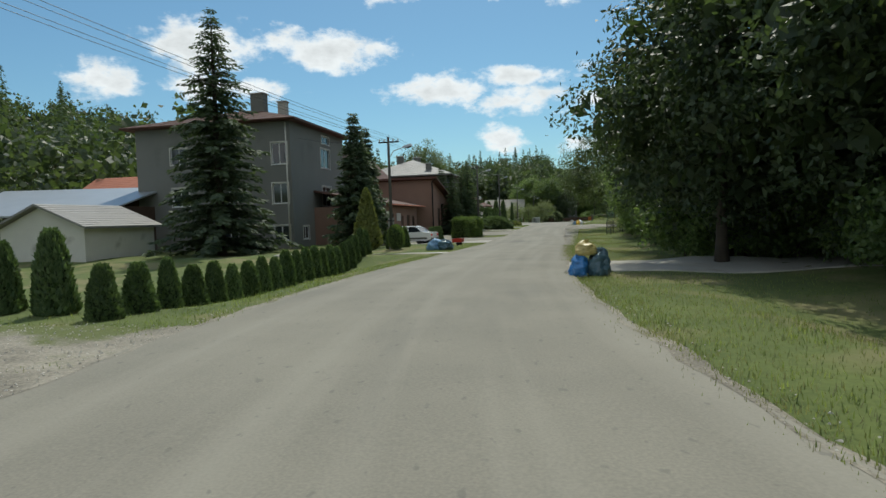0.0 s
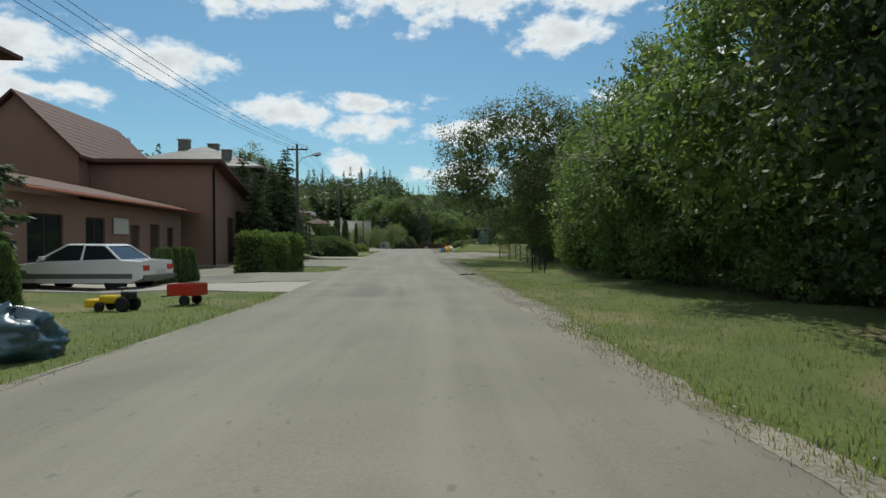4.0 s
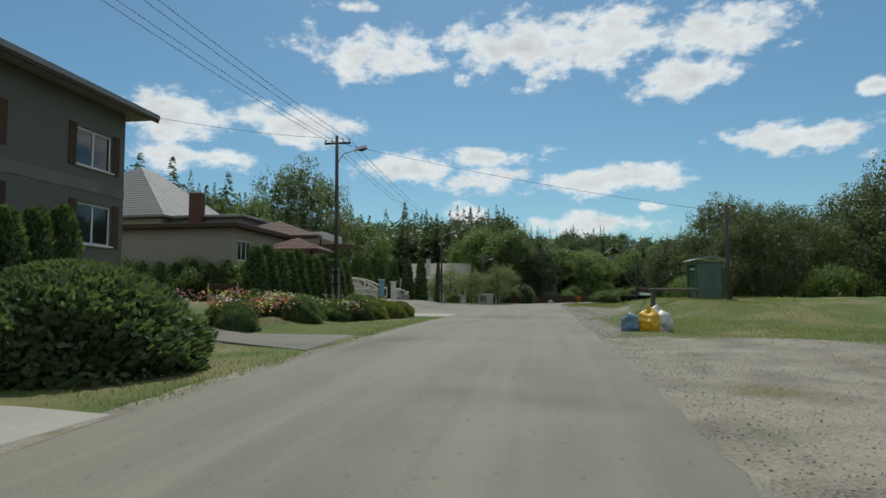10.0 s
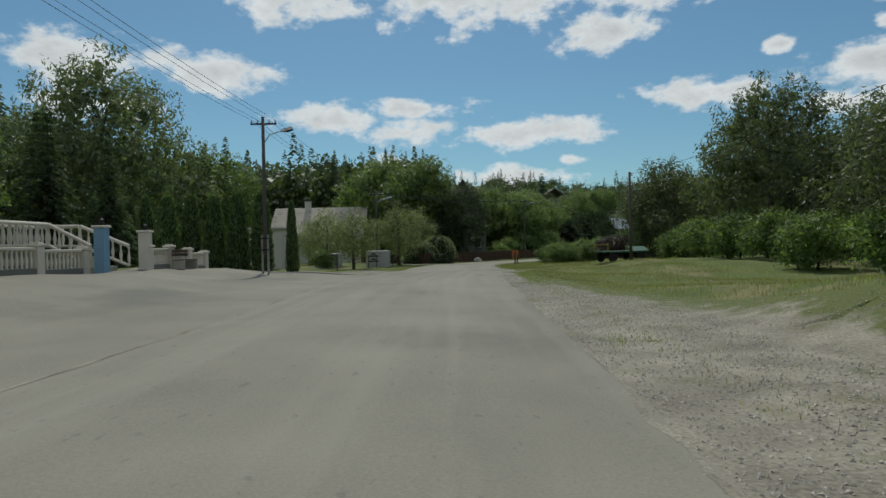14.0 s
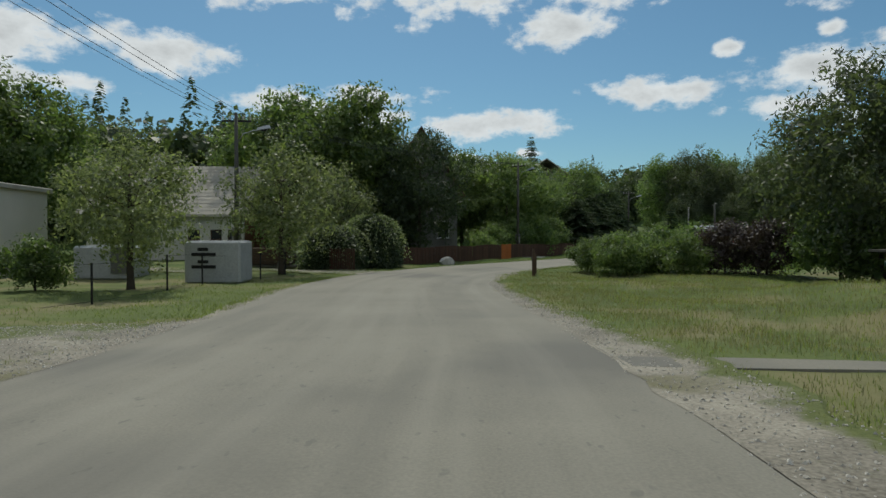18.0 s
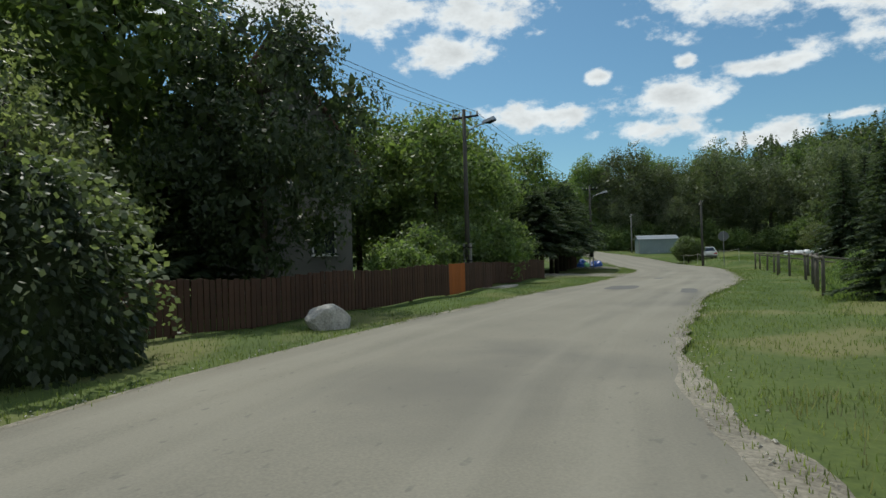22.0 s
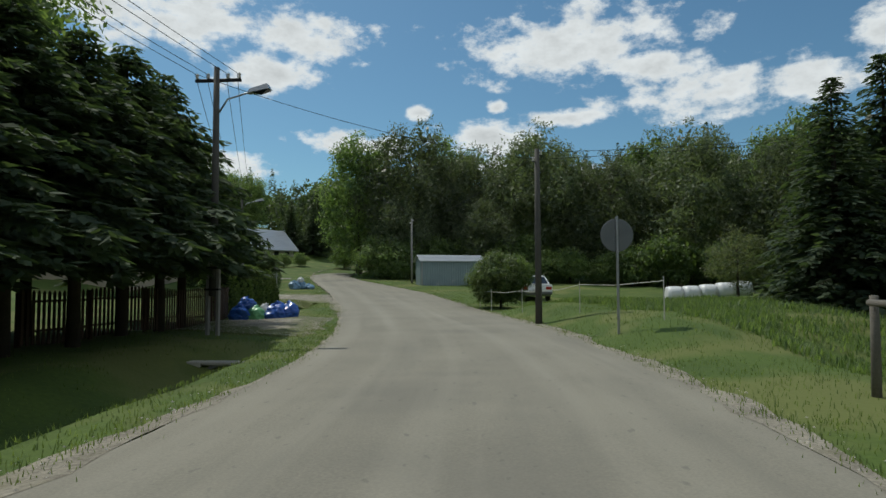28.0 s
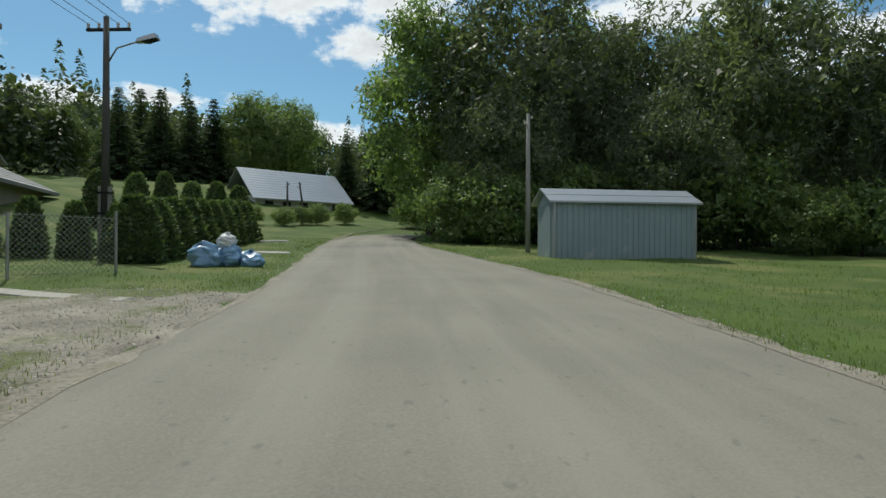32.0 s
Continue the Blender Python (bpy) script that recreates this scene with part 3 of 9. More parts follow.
def quads(name, v, smooth=False):
    """A mesh of loose quads from an array (n, 4, 3)."""
    v = np.asarray(v, dtype=np.float32)
    n = len(v)
    me = bpy.data.meshes.new(name)
    me.vertices.add(4 * n)
    me.vertices.foreach_set("co", v.reshape(-1))
    me.loops.add(4 * n)
    me.loops.foreach_set("vertex_index", np.arange(4 * n, dtype=np.int32))
    me.polygons.add(n)
    me.polygons.foreach_set("loop_start", np.arange(0, 4 * n, 4, dtype=np.int32))
    me.update(calc_edges=True)
    return me


def thing(name, m=None, label="", category="", group="", kind=""):
    ob = new(name)
    ob.empty_display_size = 0.2
    if m is not None:
        ob.matrix_basis = m
    return tagged(ob, label, category, group, kind)


def part(name, me, material, parent=None, label="", m=None, smooth=False):
    if isinstance(me, Geo):
        if name in ("wall", "roof", "window", "surround"):
            me.weld()
        me = me.mesh(name, smooth)
    if isinstance(me, bmesh.types.BMesh):
        b, me = me, bpy.data.meshes.new(name)
        b.to_mesh(me)
        b.free()
    if material is not None and not me.materials:
        me.materials.append(material)
    ob = new(name, me)
    ob.parent = parent
    if m is not None:
        ob.matrix_basis = m
    return tagged(ob, label)


def solo(name, me, material, label, category, group="", kind="", m=None, smooth=False):
    return tagged(part(name, me, material, None, "", m, smooth), label, category, group, kind)


# ---------------------------------------------------------------- lie of the land
PROF_Y = [-60, 0, 14, 27, 40, 62, 70, 85, 92, 120, 134, 145, 160, 180, 198, 204, 212, 220, 240, 260, 300, 400, 3000]
PROF_Z = [0.4, 0, -0.23, -0.42, -0.5, -0.55, -0.47, -0.21, -0.17, -0.15, -0.25, -0.47, -0.49, -0.5, -0.58, -0.53, -0.15, 0.35, 1.6, 2.8, 5.0, 9.0, 40.0]


def road_z(y):
    return float(np.interp(y, PROF_Y, PROF_Z))


# the road's middle and half width, from behind the start to beyond the end
LINE_T = [(e[0], e[1]) for _, e, _, _ in PATH]
OFF_S = [0, 2, 3.5, 6, 8, 10, 12, 14, 17.5, 19, 21, 22, 22.8, 23.4, 24.5, 25.4, 26, 27, 28.5, 30, 31, 32]
OFF_L = [-3.7, -3.8, -3.6, -3.9, -4.0, -4.3, -4.4, -4.5, -4.6, -4.2, -4.4, -4.5, -4.2, -3.9, -3.7, -4.0, -4.2, -3.6, -2.8, -2.52, -2.55, -2.35]
OFF_R = [1.95, 2.1, 2.35, 1.45, 1.4, 1.45, 1.4, 1.35, 1.95, 1.85, 1.8, 1.55, 1.25, 1.35, 1.5, 1.15, 1.35, 1.9, 2.6, 3.2, 3.5, 3.8]


def road_edges():
    rows = []
    n = len(LINE_T)
    for i in range(n):
        a, b = Vector(LINE_T[max(0, i - 1)]), Vector(LINE_T[min(n - 1, i + 1)])
        d = (b - a).normalized()
        r = Vector((d.y, -d.x))
        t = PATH[i][0]
        p = Vector(LINE_T[i])
        rows.append((p + r * float(np.interp(t, OFF_S, OFF_L)), p + r * float(np.interp(t, OFF_S, OFF_R))))
    d0 = (Vector(LINE_T[1]) - Vector(LINE_T[0])).normalized()
    before = [(rows[0][0] - d0 * k, rows[0][1] - d0 * k) for k in (60, 30, 15, 7)]
    after = [(Vector(a), Vector(b)) for a, b in (((34.3, 209.3), (40.3, 208.2)), ((35.3, 212.4), (41.6, 212.2)), ((36.5, 216.2), (42.6, 216.6)), ((37.8, 221.2), (43.3, 222.6)), ((39.5, 228), (43.9, 229)), ((41.3, 233.8), (45.0, 234.2)),
                                                 ((43.6, 240), (47.0, 238.4)), ((47.2, 246), (50.0, 242.8)), ((53, 251), (55, 247)), ((63, 255), (64, 250)), ((84, 258), (84, 252)))]
    return before + rows + after


EDGES = road_edges()
MID = np.array([[(a.x + b.x) / 2, (a.y + b.y) / 2] for a, b in EDGES])
HALF = np.array([(b - a).length / 2 for a, b in EDGES])


def road_gap(x, y):
    """Signed sideways distance past the road's edge (negative on the road), and the side (+1 right)."""
    x, y = np.asarray(x, float), np.asarray(y, float)
    best = np.full(x.shape, 1e9)
    side = np.ones(x.shape)
    half = np.zeros(x.shape)
    for i in range(len(MID) - 1):
        a, b = MID[i], MID[i + 1]
        d = b - a
        L2 = (d * d).sum()
        u = np.clip(((x - a[0]) * d[0] + (y - a[1]) * d[1]) / L2, 0, 1)
        qx, qy = x - a[0] - u * d[0], y - a[1] - u * d[1]
        dist = np.hypot(qx, qy)
        near = dist < best
        best = np.where(near, dist, best)
        side = np.where(near, np.sign(qx * d[1] - qy * d[0]), side)
        half = np.where(near, HALF[i] * (1 - u) + HALF[i + 1] * u, half)
    return best - half, side


def sm(a, b, x):
    t = np.clip((x - a) / (b - a), 0, 1)
    return t * t * (3 - 2 * t)


def land(x, y):
    """Height of the ground."""
    x, y = np.asarray(x, float), np.asarray(y, float)
    z = np.interp(y, PROF_Y, PROF_Z)
    gap, side = road_gap(x, y)
    g = np.maximum(gap, 0)
    left, right = (side < 0) & (gap > 0), (side > 0) & (gap > 0)
    # forecourt and lawn rise gently to the left
    z = z + np.where(left, 0.62 * sm(100, 108, y) * (1 - sm(127, 138, y)) * sm(2, 9, g), 0)
    z = z + np.where(left, 0.75 * sm(70, 84, y) * (1 - sm(99, 106, y)) * sm(2, 8, g), 0)
    # ditch along the thuja row
    z = z - np.where(left, 0.42 * sm(9, 14, y) * (1 - sm(26, 29, y)) * sm(0.6, 2.0, g) * (1 - 0.35 * sm(3, 8, g)), 0)
    z = z - np.where(left, 0.55 * sm(55, 57, y) * (1 - sm(60, 62, y)) * sm(0.9, 1.7, g) * (1 - sm(2.6, 3.4, g)), 0)
    z = z - np.where(left, 0.5 * sm(207.6, 209.0, y) * (1 - sm(210.6, 211.6, y)) * sm(0.9, 1.8, g) * (1 - sm(2.6, 3.6, g)), 0)
    z = z - np.where(left, 0.5 * sm(186, 189, y) * (1 - sm(194, 196, y)) * sm(0.9, 1.8, g) * (1 - sm(2.6, 3.6, g)), 0)
    # hollow in the meadow by the first trees, bank under the bus shelter, low paddock
    z = z - np.where(right, 0.35 * (1 - sm(10, 16, y)) * sm(1.5, 4, g) * (1 - sm(5, 8, g)), 0)
    z = z + np.where(right, 0.7 * sm(91, 98, y) * (1 - sm(109, 118, y)) * sm(2.5, 5.3, g), 0)
    z = z + np.where(right, 0.5 * sm(187, 191, y) * (1 - sm(200, 205, y)) * sm(0.1, 2.0, g), 0)
    z = z - np.where(right, 0.9 * sm(166, 178, y) * (1 - sm(186, 194, y)) * sm(2.6, 6.0, g), 0)
    z = z + np.where(left, 0.05 * np.maximum(y - 205, 0) * sm(6, 20, g) * (1 - 0.6 * sm(240, 300, y)), 0)
    z = z + np.where(right, 0.42 * sm(121, 131, y) * (1 - sm(141, 148, y)) * sm(5.0, 8.0, g), 0)
    # wooded slopes round the valley
    z = z + 30 * sm(60, 260, -x) + 14 * sm(70, 150, x) * sm(100, 170, y) + 18 * sm(230, 420, y) * sm(-120, -10, -np.abs(x - 0))
    z = z + 14 * sm(45, 140, -x) * sm(60, 160, y)
    z = z + 3.0 * np.exp(-((x - 112) / 27) ** 2 - ((y - 212) / 32) ** 2)
    und = 0.05 * (np.sin(x * 1.3 + 0.7 * y) + np.sin(0.8 * y - 0.5 * x)) * sm(0.5, 4, g)
    return z + und


def at(x, y, dz=0.0):
    return float(land(np.array([x]), np.array([y]))[0]) + dz


def lines(*spans):
    out = [spans[0][0]]
    for a, b, step in spans:
        n = max(1, int(round((b - a) / step)))
        out += [a + (b - a) * (k + 1) / n for k in range(n)]
    return np.array(out)


def build_ground():
    xs = lines((-3000, -600, 600), (-600, -120, 60), (-120, -40, 10), (-40, -14, 2), (-14, 14, 0.7), (14, 50, 0.9), (50, 70, 2), (70, 150, 10), (150, 600, 60), (600, 3000, 600))
    ys = lines((-1500, -300, 300), (-300, -60, 40), (-60, -6, 6), (-6, 6, 1), (6, 64, 0.9), (64, 150, 1.4), (150, 226, 0.9), (226, 270, 3), (270, 420, 12), (420, 900, 60), (900, 3000, 400))
    X, Y = np.meshgrid(xs, ys)
    Z = land(X, Y)
    gap, _ = road_gap(X, Y)
    Z = Z - 0.09 * (gap < 0.1)
    nx, ny = len(xs), len(ys)
    v = np.stack([X, Y, Z], -1).reshape(-1, 3)
    i = np.arange(nx * ny).reshape(ny, nx)
    f = np.stack([i[:-1, :-1], i[:-1, 1:], i[1:, 1:], i[1:, :-1]], -1).reshape(-1, 4)
    me = bpy.data.meshes.new("ground")
    me.from_pydata(v.tolist(), [], f.tolist())
    me.polygons.foreach_set("use_smooth", [True] * len(me.polygons))
    solo("ground", me, M_GROUND, "green meadow and verge with dry straw patches", "ground", kind="structure")


def finer(pairs, step):
    out = []
    for i in range(len(pairs) - 1):
        (a, b), (c, d) = pairs[i], pairs[i + 1]
        n = max(1, int(((a + b) / 2 - (c + d) / 2).length / step))
        for k in range(n):
            u = k / n
            out.append((a.lerp(c, u), b.lerp(d, u)))
    return out + [pairs[-1]]


def build_road():
    g = Geo()
    rows = finer(EDGES, 1.5)
    K = 9
    rnd = random.Random(4)
    for a, b in rows:
        ja, jb = rnd.uniform(-0.05, 0.05), rnd.uniform(-0.04, 0.04)
        for k in range(K):
            u = k / (K - 1)
            p = a.lerp(b, u)
            if k == 0:
                p = p + (a - b).normalized() * ja
            if k == K - 1:
                p = p + (b - a).normalized() * jb
            crown = 0.035 * (1 - (2 * u - 1) ** 2)
            g.v.append((p.x, p.y, road_z(p.y) + crown + 0.012))
    n = len(rows)
    for i in range(n - 1):
        for k in range(K - 1):
            q = i * K + k
            g.f.append((q, q + 1, q + K + 1, q + K))
    # cut edges of the layer
    base = len(g.v)
    for i, (a, b) in enumerate(rows):
        for k in (0, K - 1):
            x, y, z = g.v[i * K + k]
            g.v += [(x, y, z), (x, y, z - 0.14)]
    for i in range(n - 1):
        q = base + 4 * i
        g.f.append((q, q + 4, q + 5, q + 1))
        g.f.append((q + 2, q + 3, q + 7, q + 6))
    me = g.mesh("road", True)
    across, along, far = [], [], 0.0
    for i, (a, b) in enumerate(rows):
        far += ((a + b) / 2 - (rows[i - 1][0] + rows[i - 1][1]) / 2).length if i else 0.0
        across += [(b - a).length * k / (K - 1) for k in range(K)]
        along += [far] * K
    rest = len(g.v) - len(across)
    co = np.stack([np.array(across + [0.0] * rest), np.array(along + [0.0] * rest), np.zeros(len(g.v))], -1)
    layer = me.attributes.new("lane", "FLOAT_VECTOR", "POINT")
    layer.data.foreach_set("vector", co.astype(np.float32).reshape(-1))
    solo("road", me, M_LANE, "narrow sun-bleached asphalt village road", "road", kind="structure", smooth=True)


def slab(name, outline, material, label, category, lift=0.03, thick=0.12, step=1.2, kind="structure", rough=0.1, skirt=0.0, rims=(0, 1, 2, 3)):
    """A flat surface draped on the ground: a quadrilateral of four corners, finely divided."""
    a, b, c, d = [Vector(p) for p in outline]
    n = max(2, int(max((b - a).length, (c - d).length) / step))
    m = max(2, int(max((d - a).length, (c - b).length) / step))
    g = Geo()
    rnd = random.Random(len(name) * 7 + n)
    for j in range(m + 1):
        for i in range(n + 1):
            p = a.lerp(b, i / n).lerp(d.lerp(c, i / n), j / m)
            if i in (0, n) or j in (0, m):
                p = p + Vector((rnd.uniform(-rough, rough), rnd.uniform(-rough, rough)))
            g.v.append((p.x, p.y, 0))
    P = np.array(g.v)
    gap, _ = road_gap(P[:, 0], P[:, 1])
    Z = land(P[:, 0], P[:, 1]) + 0.006 + lift * sm(0.5, 1.6, gap)
    g.v = [(x, y, z) for (x, y, _), z in zip(g.v, Z)]
    W = n + 1
    for j in range(m):
        for i in range(n):
            q = j * W + i
            g.f.append((q, q + 1, q + W + 1, q + W))
    ring = [i for i in range(W)] + [j * W + n for j in range(1, m + 1)] + [m * W + i for i in range(n - 1, -1, -1)] + [j * W for j in range(m - 1, 0, -1)]
    base = len(g.v)
    mid = (a + b + c + d) / 4
    for i in ring:
        o = (Vector(g.v[i][:2]) - mid).normalized() * skirt
        g.v.append((g.v[i][0] + o.x, g.v[i][1] + o.y, g.v[i][2] - thick))
    for k in range(len(ring)):
        k2 = (k + 1) % len(ring)
        g.f.append((ring[k], base + k, base + k2, ring[k2]))
    me = g.mesh(name)
    D = np.full(len(P), 9.0)
    cs = [np.array(p) for p in (a, b, c, d)]
    for k in rims:
        p, e = cs[k], cs[(k + 1) % 4] - cs[k]
        u = np.clip(((P[:, :2] - p) @ e) / (e @ e), 0, 1)[:, None]
        D = np.minimum(D, np.linalg.norm(P[:, :2] - p - u * e, axis=1))
    near = np.clip(1 - D / 1.5, 0, 1) * sm(0.25, 1.1, gap)
    near = np.concatenate([near, np.ones(len(ring))])
    layer = me.attributes.new("rim", "FLOAT", "POINT")
    layer.data.foreach_set("value", near.astype(np.float32))
    return solo(name, me, material, label, category, kind=kind)


def build_shoulder(side):
    """Dusty strip of stones and sand where the asphalt meets the grass."""
    g = Geo()
    rnd = random.Random(8 + side)
    rows = finer(EDGES, 0.45)
    w = 0.2
    for a, b in rows:
        o = (a - b).normalized() if side < 0 else (b - a).normalized()
        e = a if side < 0 else b
        w = min(0.42, max(0.02, w + rnd.uniform(-0.11, 0.105)))
        for d in (-0.02 - 0.12 * rnd.random() ** 3, 0.04, w):
            p = e + o * d
            g.v.append((p.x, p.y, 0))
    P = np.array(g.v)
    gap, _ = road_gap(P[:, 0], P[:, 1])
    Z = land(P[:, 0], P[:, 1]) + np.where(gap < 0.02, 0.016, 0.01)
    Z[2::3] -= 0.02
    g.v = [(x, y, z) for (x, y, _), z in zip(g.v, Z)]
    for i in range(len(rows) - 1):
        q = 3 * i
        for k in (0, 1):
            f = (q + k, q + k + 1, q + k + 4, q + k + 3)
            g.f.append(f if side > 0 else tuple(reversed(f)))
    solo("road_shoulder", g, M_GRAVEL, "dusty gravel edge between asphalt and grass", "road edge", kind="structure")


build_ground()
build_road()
build_shoulder(-1)
build_shoulder(1)

# ---------------------------------------------------------------- plants
def leaf_quads(c, rng, size, up=0.35, slim=0.5, face=None):
    """Pointed leaf quads at the places c; face: the way each leaf's upper side looks, else at random."""
    n = len(c)
    nn = rng.normal(size=(n, 3))
    nn[:, 2] += up * 3
    if face is not None:
        nn = face + rng.normal(size=(n, 3)) * 0.72
    nn /= np.linalg.norm(nn, axis=1)[:, None] + 1e-9
    d = rng.normal(size=(n, 3))
    d[:, 2] -= 0.6
    d -= nn * (d * nn).sum(1)[:, None] * (0.85 if face is not None else 0.4)
    d /= np.linalg.norm(d, axis=1)[:, None] + 1e-9
    s = np.cross(nn, d)
    s /= np.linalg.norm(s, axis=1)[:, None] + 1e-9
    L = (size * rng.uniform(0.6, 1.25, n))[:, None]
    a, b = c - d * L * 0.5, c + d * L * 0.5
    w = s * L * slim * 0.5
    mid = c + np.cross(s, d) * L * 0.12
    return np.stack([a, mid + w, b, mid - w], 1)


def broad_crown(seed, h, base, rx, ry, n, size, lumps=26, droop=0.0, slim=0.5, fill=0.55, heart=0.5, tufts=22):
    """A crown of leafy clumps spread evenly over a rounded form, lobed in outline, with shade between the clumps."""
    rng = np.random.default_rng(seed)
    cz, rz = (h + base) / 2, (h - base) / 2
    i = np.arange(lumps) + 0.5
    zz, phi = 1 - 2 * i / lumps, i * 2.39996 + seed
    u = np.stack([np.sqrt(1 - zz * zz) * np.cos(phi), np.sqrt(1 - zz * zz) * np.sin(phi), zz], -1) + rng.normal(size=(lumps, 3)) * 0.2
    u /= np.linalg.norm(u, axis=1)[:, None]
    rad = np.where(rng.uniform(size=lumps) < 0.8, rng.uniform(0.6, 0.84, lumps), rng.uniform(0.5 * fill, 0.6, lumps))[:, None]
    lump = u * rad * np.array([rx, ry, rz])
    lump[:, :2] *= (1.0 - 0.25 * np.clip(lump[:, 2:] / rz, 0, 1))
    lr = rng.uniform(0.24, 0.42, lumps) * min(rx, ry, rz * 1.2) * (45 / lumps) ** 0.33
    # each clump carries tufts of leaves that look outwards
    tu = rng.normal(size=(lumps, tufts, 3)) + 0.45 * u[:, None]
    tu /= np.linalg.norm(tu, axis=2)[:, :, None]
    tw = lump[:, None] + tu * np.array([1, 1, 0.85]) * (lr[:, None, None] * rng.uniform(0.74, 1.04, (lumps, tufts, 1)))
    share = np.repeat(lr ** 2, tufts)
    count = np.maximum(1, np.round(n * share / share.sum()).astype(int))
    k = np.repeat(np.arange(lumps * tufts), count)
    spread = np.repeat(lr, tufts)[k][:, None]
    off = np.clip(rng.normal(size=(len(k), 3)), -1.5, 1.5) * np.array([1, 1, 0.7]) * (0.15 * spread + size * 0.35)
    face = tu.reshape(-1, 3)[k] + np.array([0, 0, 0.5])
    if droop:
        off[:, 2] -= droop * rng.uniform(0, 1, len(k)) ** 1.3
        off[:, :2] *= 0.6
        face[:, 2] -= 0.5
    c = tw.reshape(-1, 3)[k] + off
    c[:, 2] += cz
    return leaf_quads(c, rng, size, slim=slim, face=face), lump + np.array([0, 0, cz]), inner_leaves(lump * 0.95 + np.array([0, 0, cz - 0.5 * droop]), lr * heart, rng)


def inner_leaves(c, r, rng, per=30):
    """Broad sprays inside each clump that close it to the light."""
    d = rng.normal(size=(len(c), per, 3))
    d /= np.linalg.norm(d, axis=2)[:, :, None]
    p = c[:, None] + d * (r[:, None, None] * rng.uniform(0.35, 1.1, (len(c), per, 1)))
    q = [leaf_quads(p[i], rng, 0.62 * r[i] + 0.02, slim=0.62, face=d[i] * 0.6) for i in range(len(c))]
    return np.concatenate(q)


def limb_geo(seed, h, base, tips, r, n=7):
    """Trunk with limbs that run out to the clumps."""
    rng = random.Random(seed)
    g = Geo()
    top = base + (h - base) * 0.7
    pts, rad = [], []
    for i in range(8):
        u = i / 7
        pts.append((rng.uniform(-1, 1) * 0.12 * u * r * 6, rng.uniform(-1, 1) * 0.12 * u * r * 6, -0.25 + u * (top + 0.25)))
        rad.append(r * (1.35 if i == 0 else 1.0) * (1 - 0.8 * u) + 0.015)
    g.tube(pts, rad, 10)
    for t in tips:
        t = Vector(t)
        z0 = max(base * 0.75, min(top * 0.92, t.z - 0.55 * math.hypot(t.x, t.y)))
        a = Vector((0, 0, z0))
        k = 1 - 0.8 * z0 / top
        m1 = a.lerp(t, 0.45) + Vector((rng.uniform(-0.2, 0.2), rng.uniform(-0.2, 0.2), -0.12 * (t - a).length))
        g.tube([a, m1, t], [r * k * 0.42 + 0.01, r * k * 0.25 + 0.008, 0.012], 6)
    return g


TREES = {}


def tree_kind(key, seed, h, base, rx, ry, n, size, leaf, bark=None, r=0.16, lumps=26, droop=0.0, slim=0.5, fill=0.55, heart=0.45, shift=(0, 0)):
    q, tips, inner = broad_crown(seed, h, base, rx, ry, n, size, lumps, droop, slim, fill, heart)
    away = np.array([shift[0], shift[1], 0.0])
    TREES[key] = (limb_geo(seed, h, base, (tips + away)[: 16], r).mesh("trunk", True), quads("crown", np.concatenate([q, inner]) + away), bark or M_BARK, leaf)


def spruce_kind(key, seed, h, r, leaf, base=0.3, whorls=None, sag=0.25, thick=1.0, per=1.0):
    """Conifer: a straight stem, whorls of sagging boughs hung with flat sprays."""
    rng = np.random.default_rng(seed)
    g = Geo()
    g.tube([(0, 0, -0.2), (0, 0, h * 0.5), (0, 0, h * 0.97)], [0.016 * h + 0.03, 0.009 * h + 0.02, 0.012], 8)
    whorls = whorls or int(h * 3.2)
    cs, ds, ns, ls = [], [], [], []
    for i in range(whorls):
        u = (i + rng.uniform(0, 0.6)) / whorls
        z = base + (h - base) * u
        L = r * (1 - u) ** 0.82 * rng.uniform(0.82, 1.12) + 0.1
        k = int(rng.integers(5, 8))
        a0 = rng.uniform(0, 6.28)
        for j in range(k):
            a = a0 + 6.283 * j / k + rng.normal() * 0.15
            Lj = L * rng.uniform(0.7, 1.15)
            out = np.array([math.cos(a), math.sin(a), 0])
            m = max(4, int(Lj * 11 * per))
            t = np.linspace(0.12, 1, m)
            p = np.outer(t * Lj, out)
            p[:, 2] = z + Lj * (0.22 * t * (1 - 1.4 * sag) - (sag * 1.3) * t ** 2 + 0.18 * sag * t ** 4)
            side = np.cross(out, (0, 0, 1.0))
            for sgn in (-1, 1):
                d = out * 0.7 + side * sgn * 0.75 + np.array([0, 0, -0.42])
                d = np.tile(d, (m, 1)) + rng.normal(size=(m, 3)) * 0.22
                cs.append(p + rng.normal(size=(m, 3)) * 0.04)
                ds.append(d)
                ls.append((0.16 + 0.3 * Lj * 0.3 * (1 - 0.6 * t)) * thick)
            if i % 4 == 0:
                g.tube([(0, 0, z), tuple(p[m // 2]), tuple(p[-1])], [0.02, 0.012, 0.005], 4, cap=False)
    c, d, L = np.concatenate(cs), np.concatenate(ds), np.concatenate(ls)[:, None]
    d /= np.linalg.norm(d, axis=1)[:, None]
    nn = rng.normal(size=c.shape) * 0.45 + np.array([0, 0, 1.0])
    s = np.cross(nn, d)
    s /= np.linalg.norm(s, axis=1)[:, None]
    w = s * L * 0.2
    q = np.stack([c - w * 0.25, c + d * L * 0.45 + w, c + d * L, c + d * L * 0.45 - w], 1)
    TREES[key] = (g.mesh("trunk", True), quads("crown", q), M_BARK, leaf)


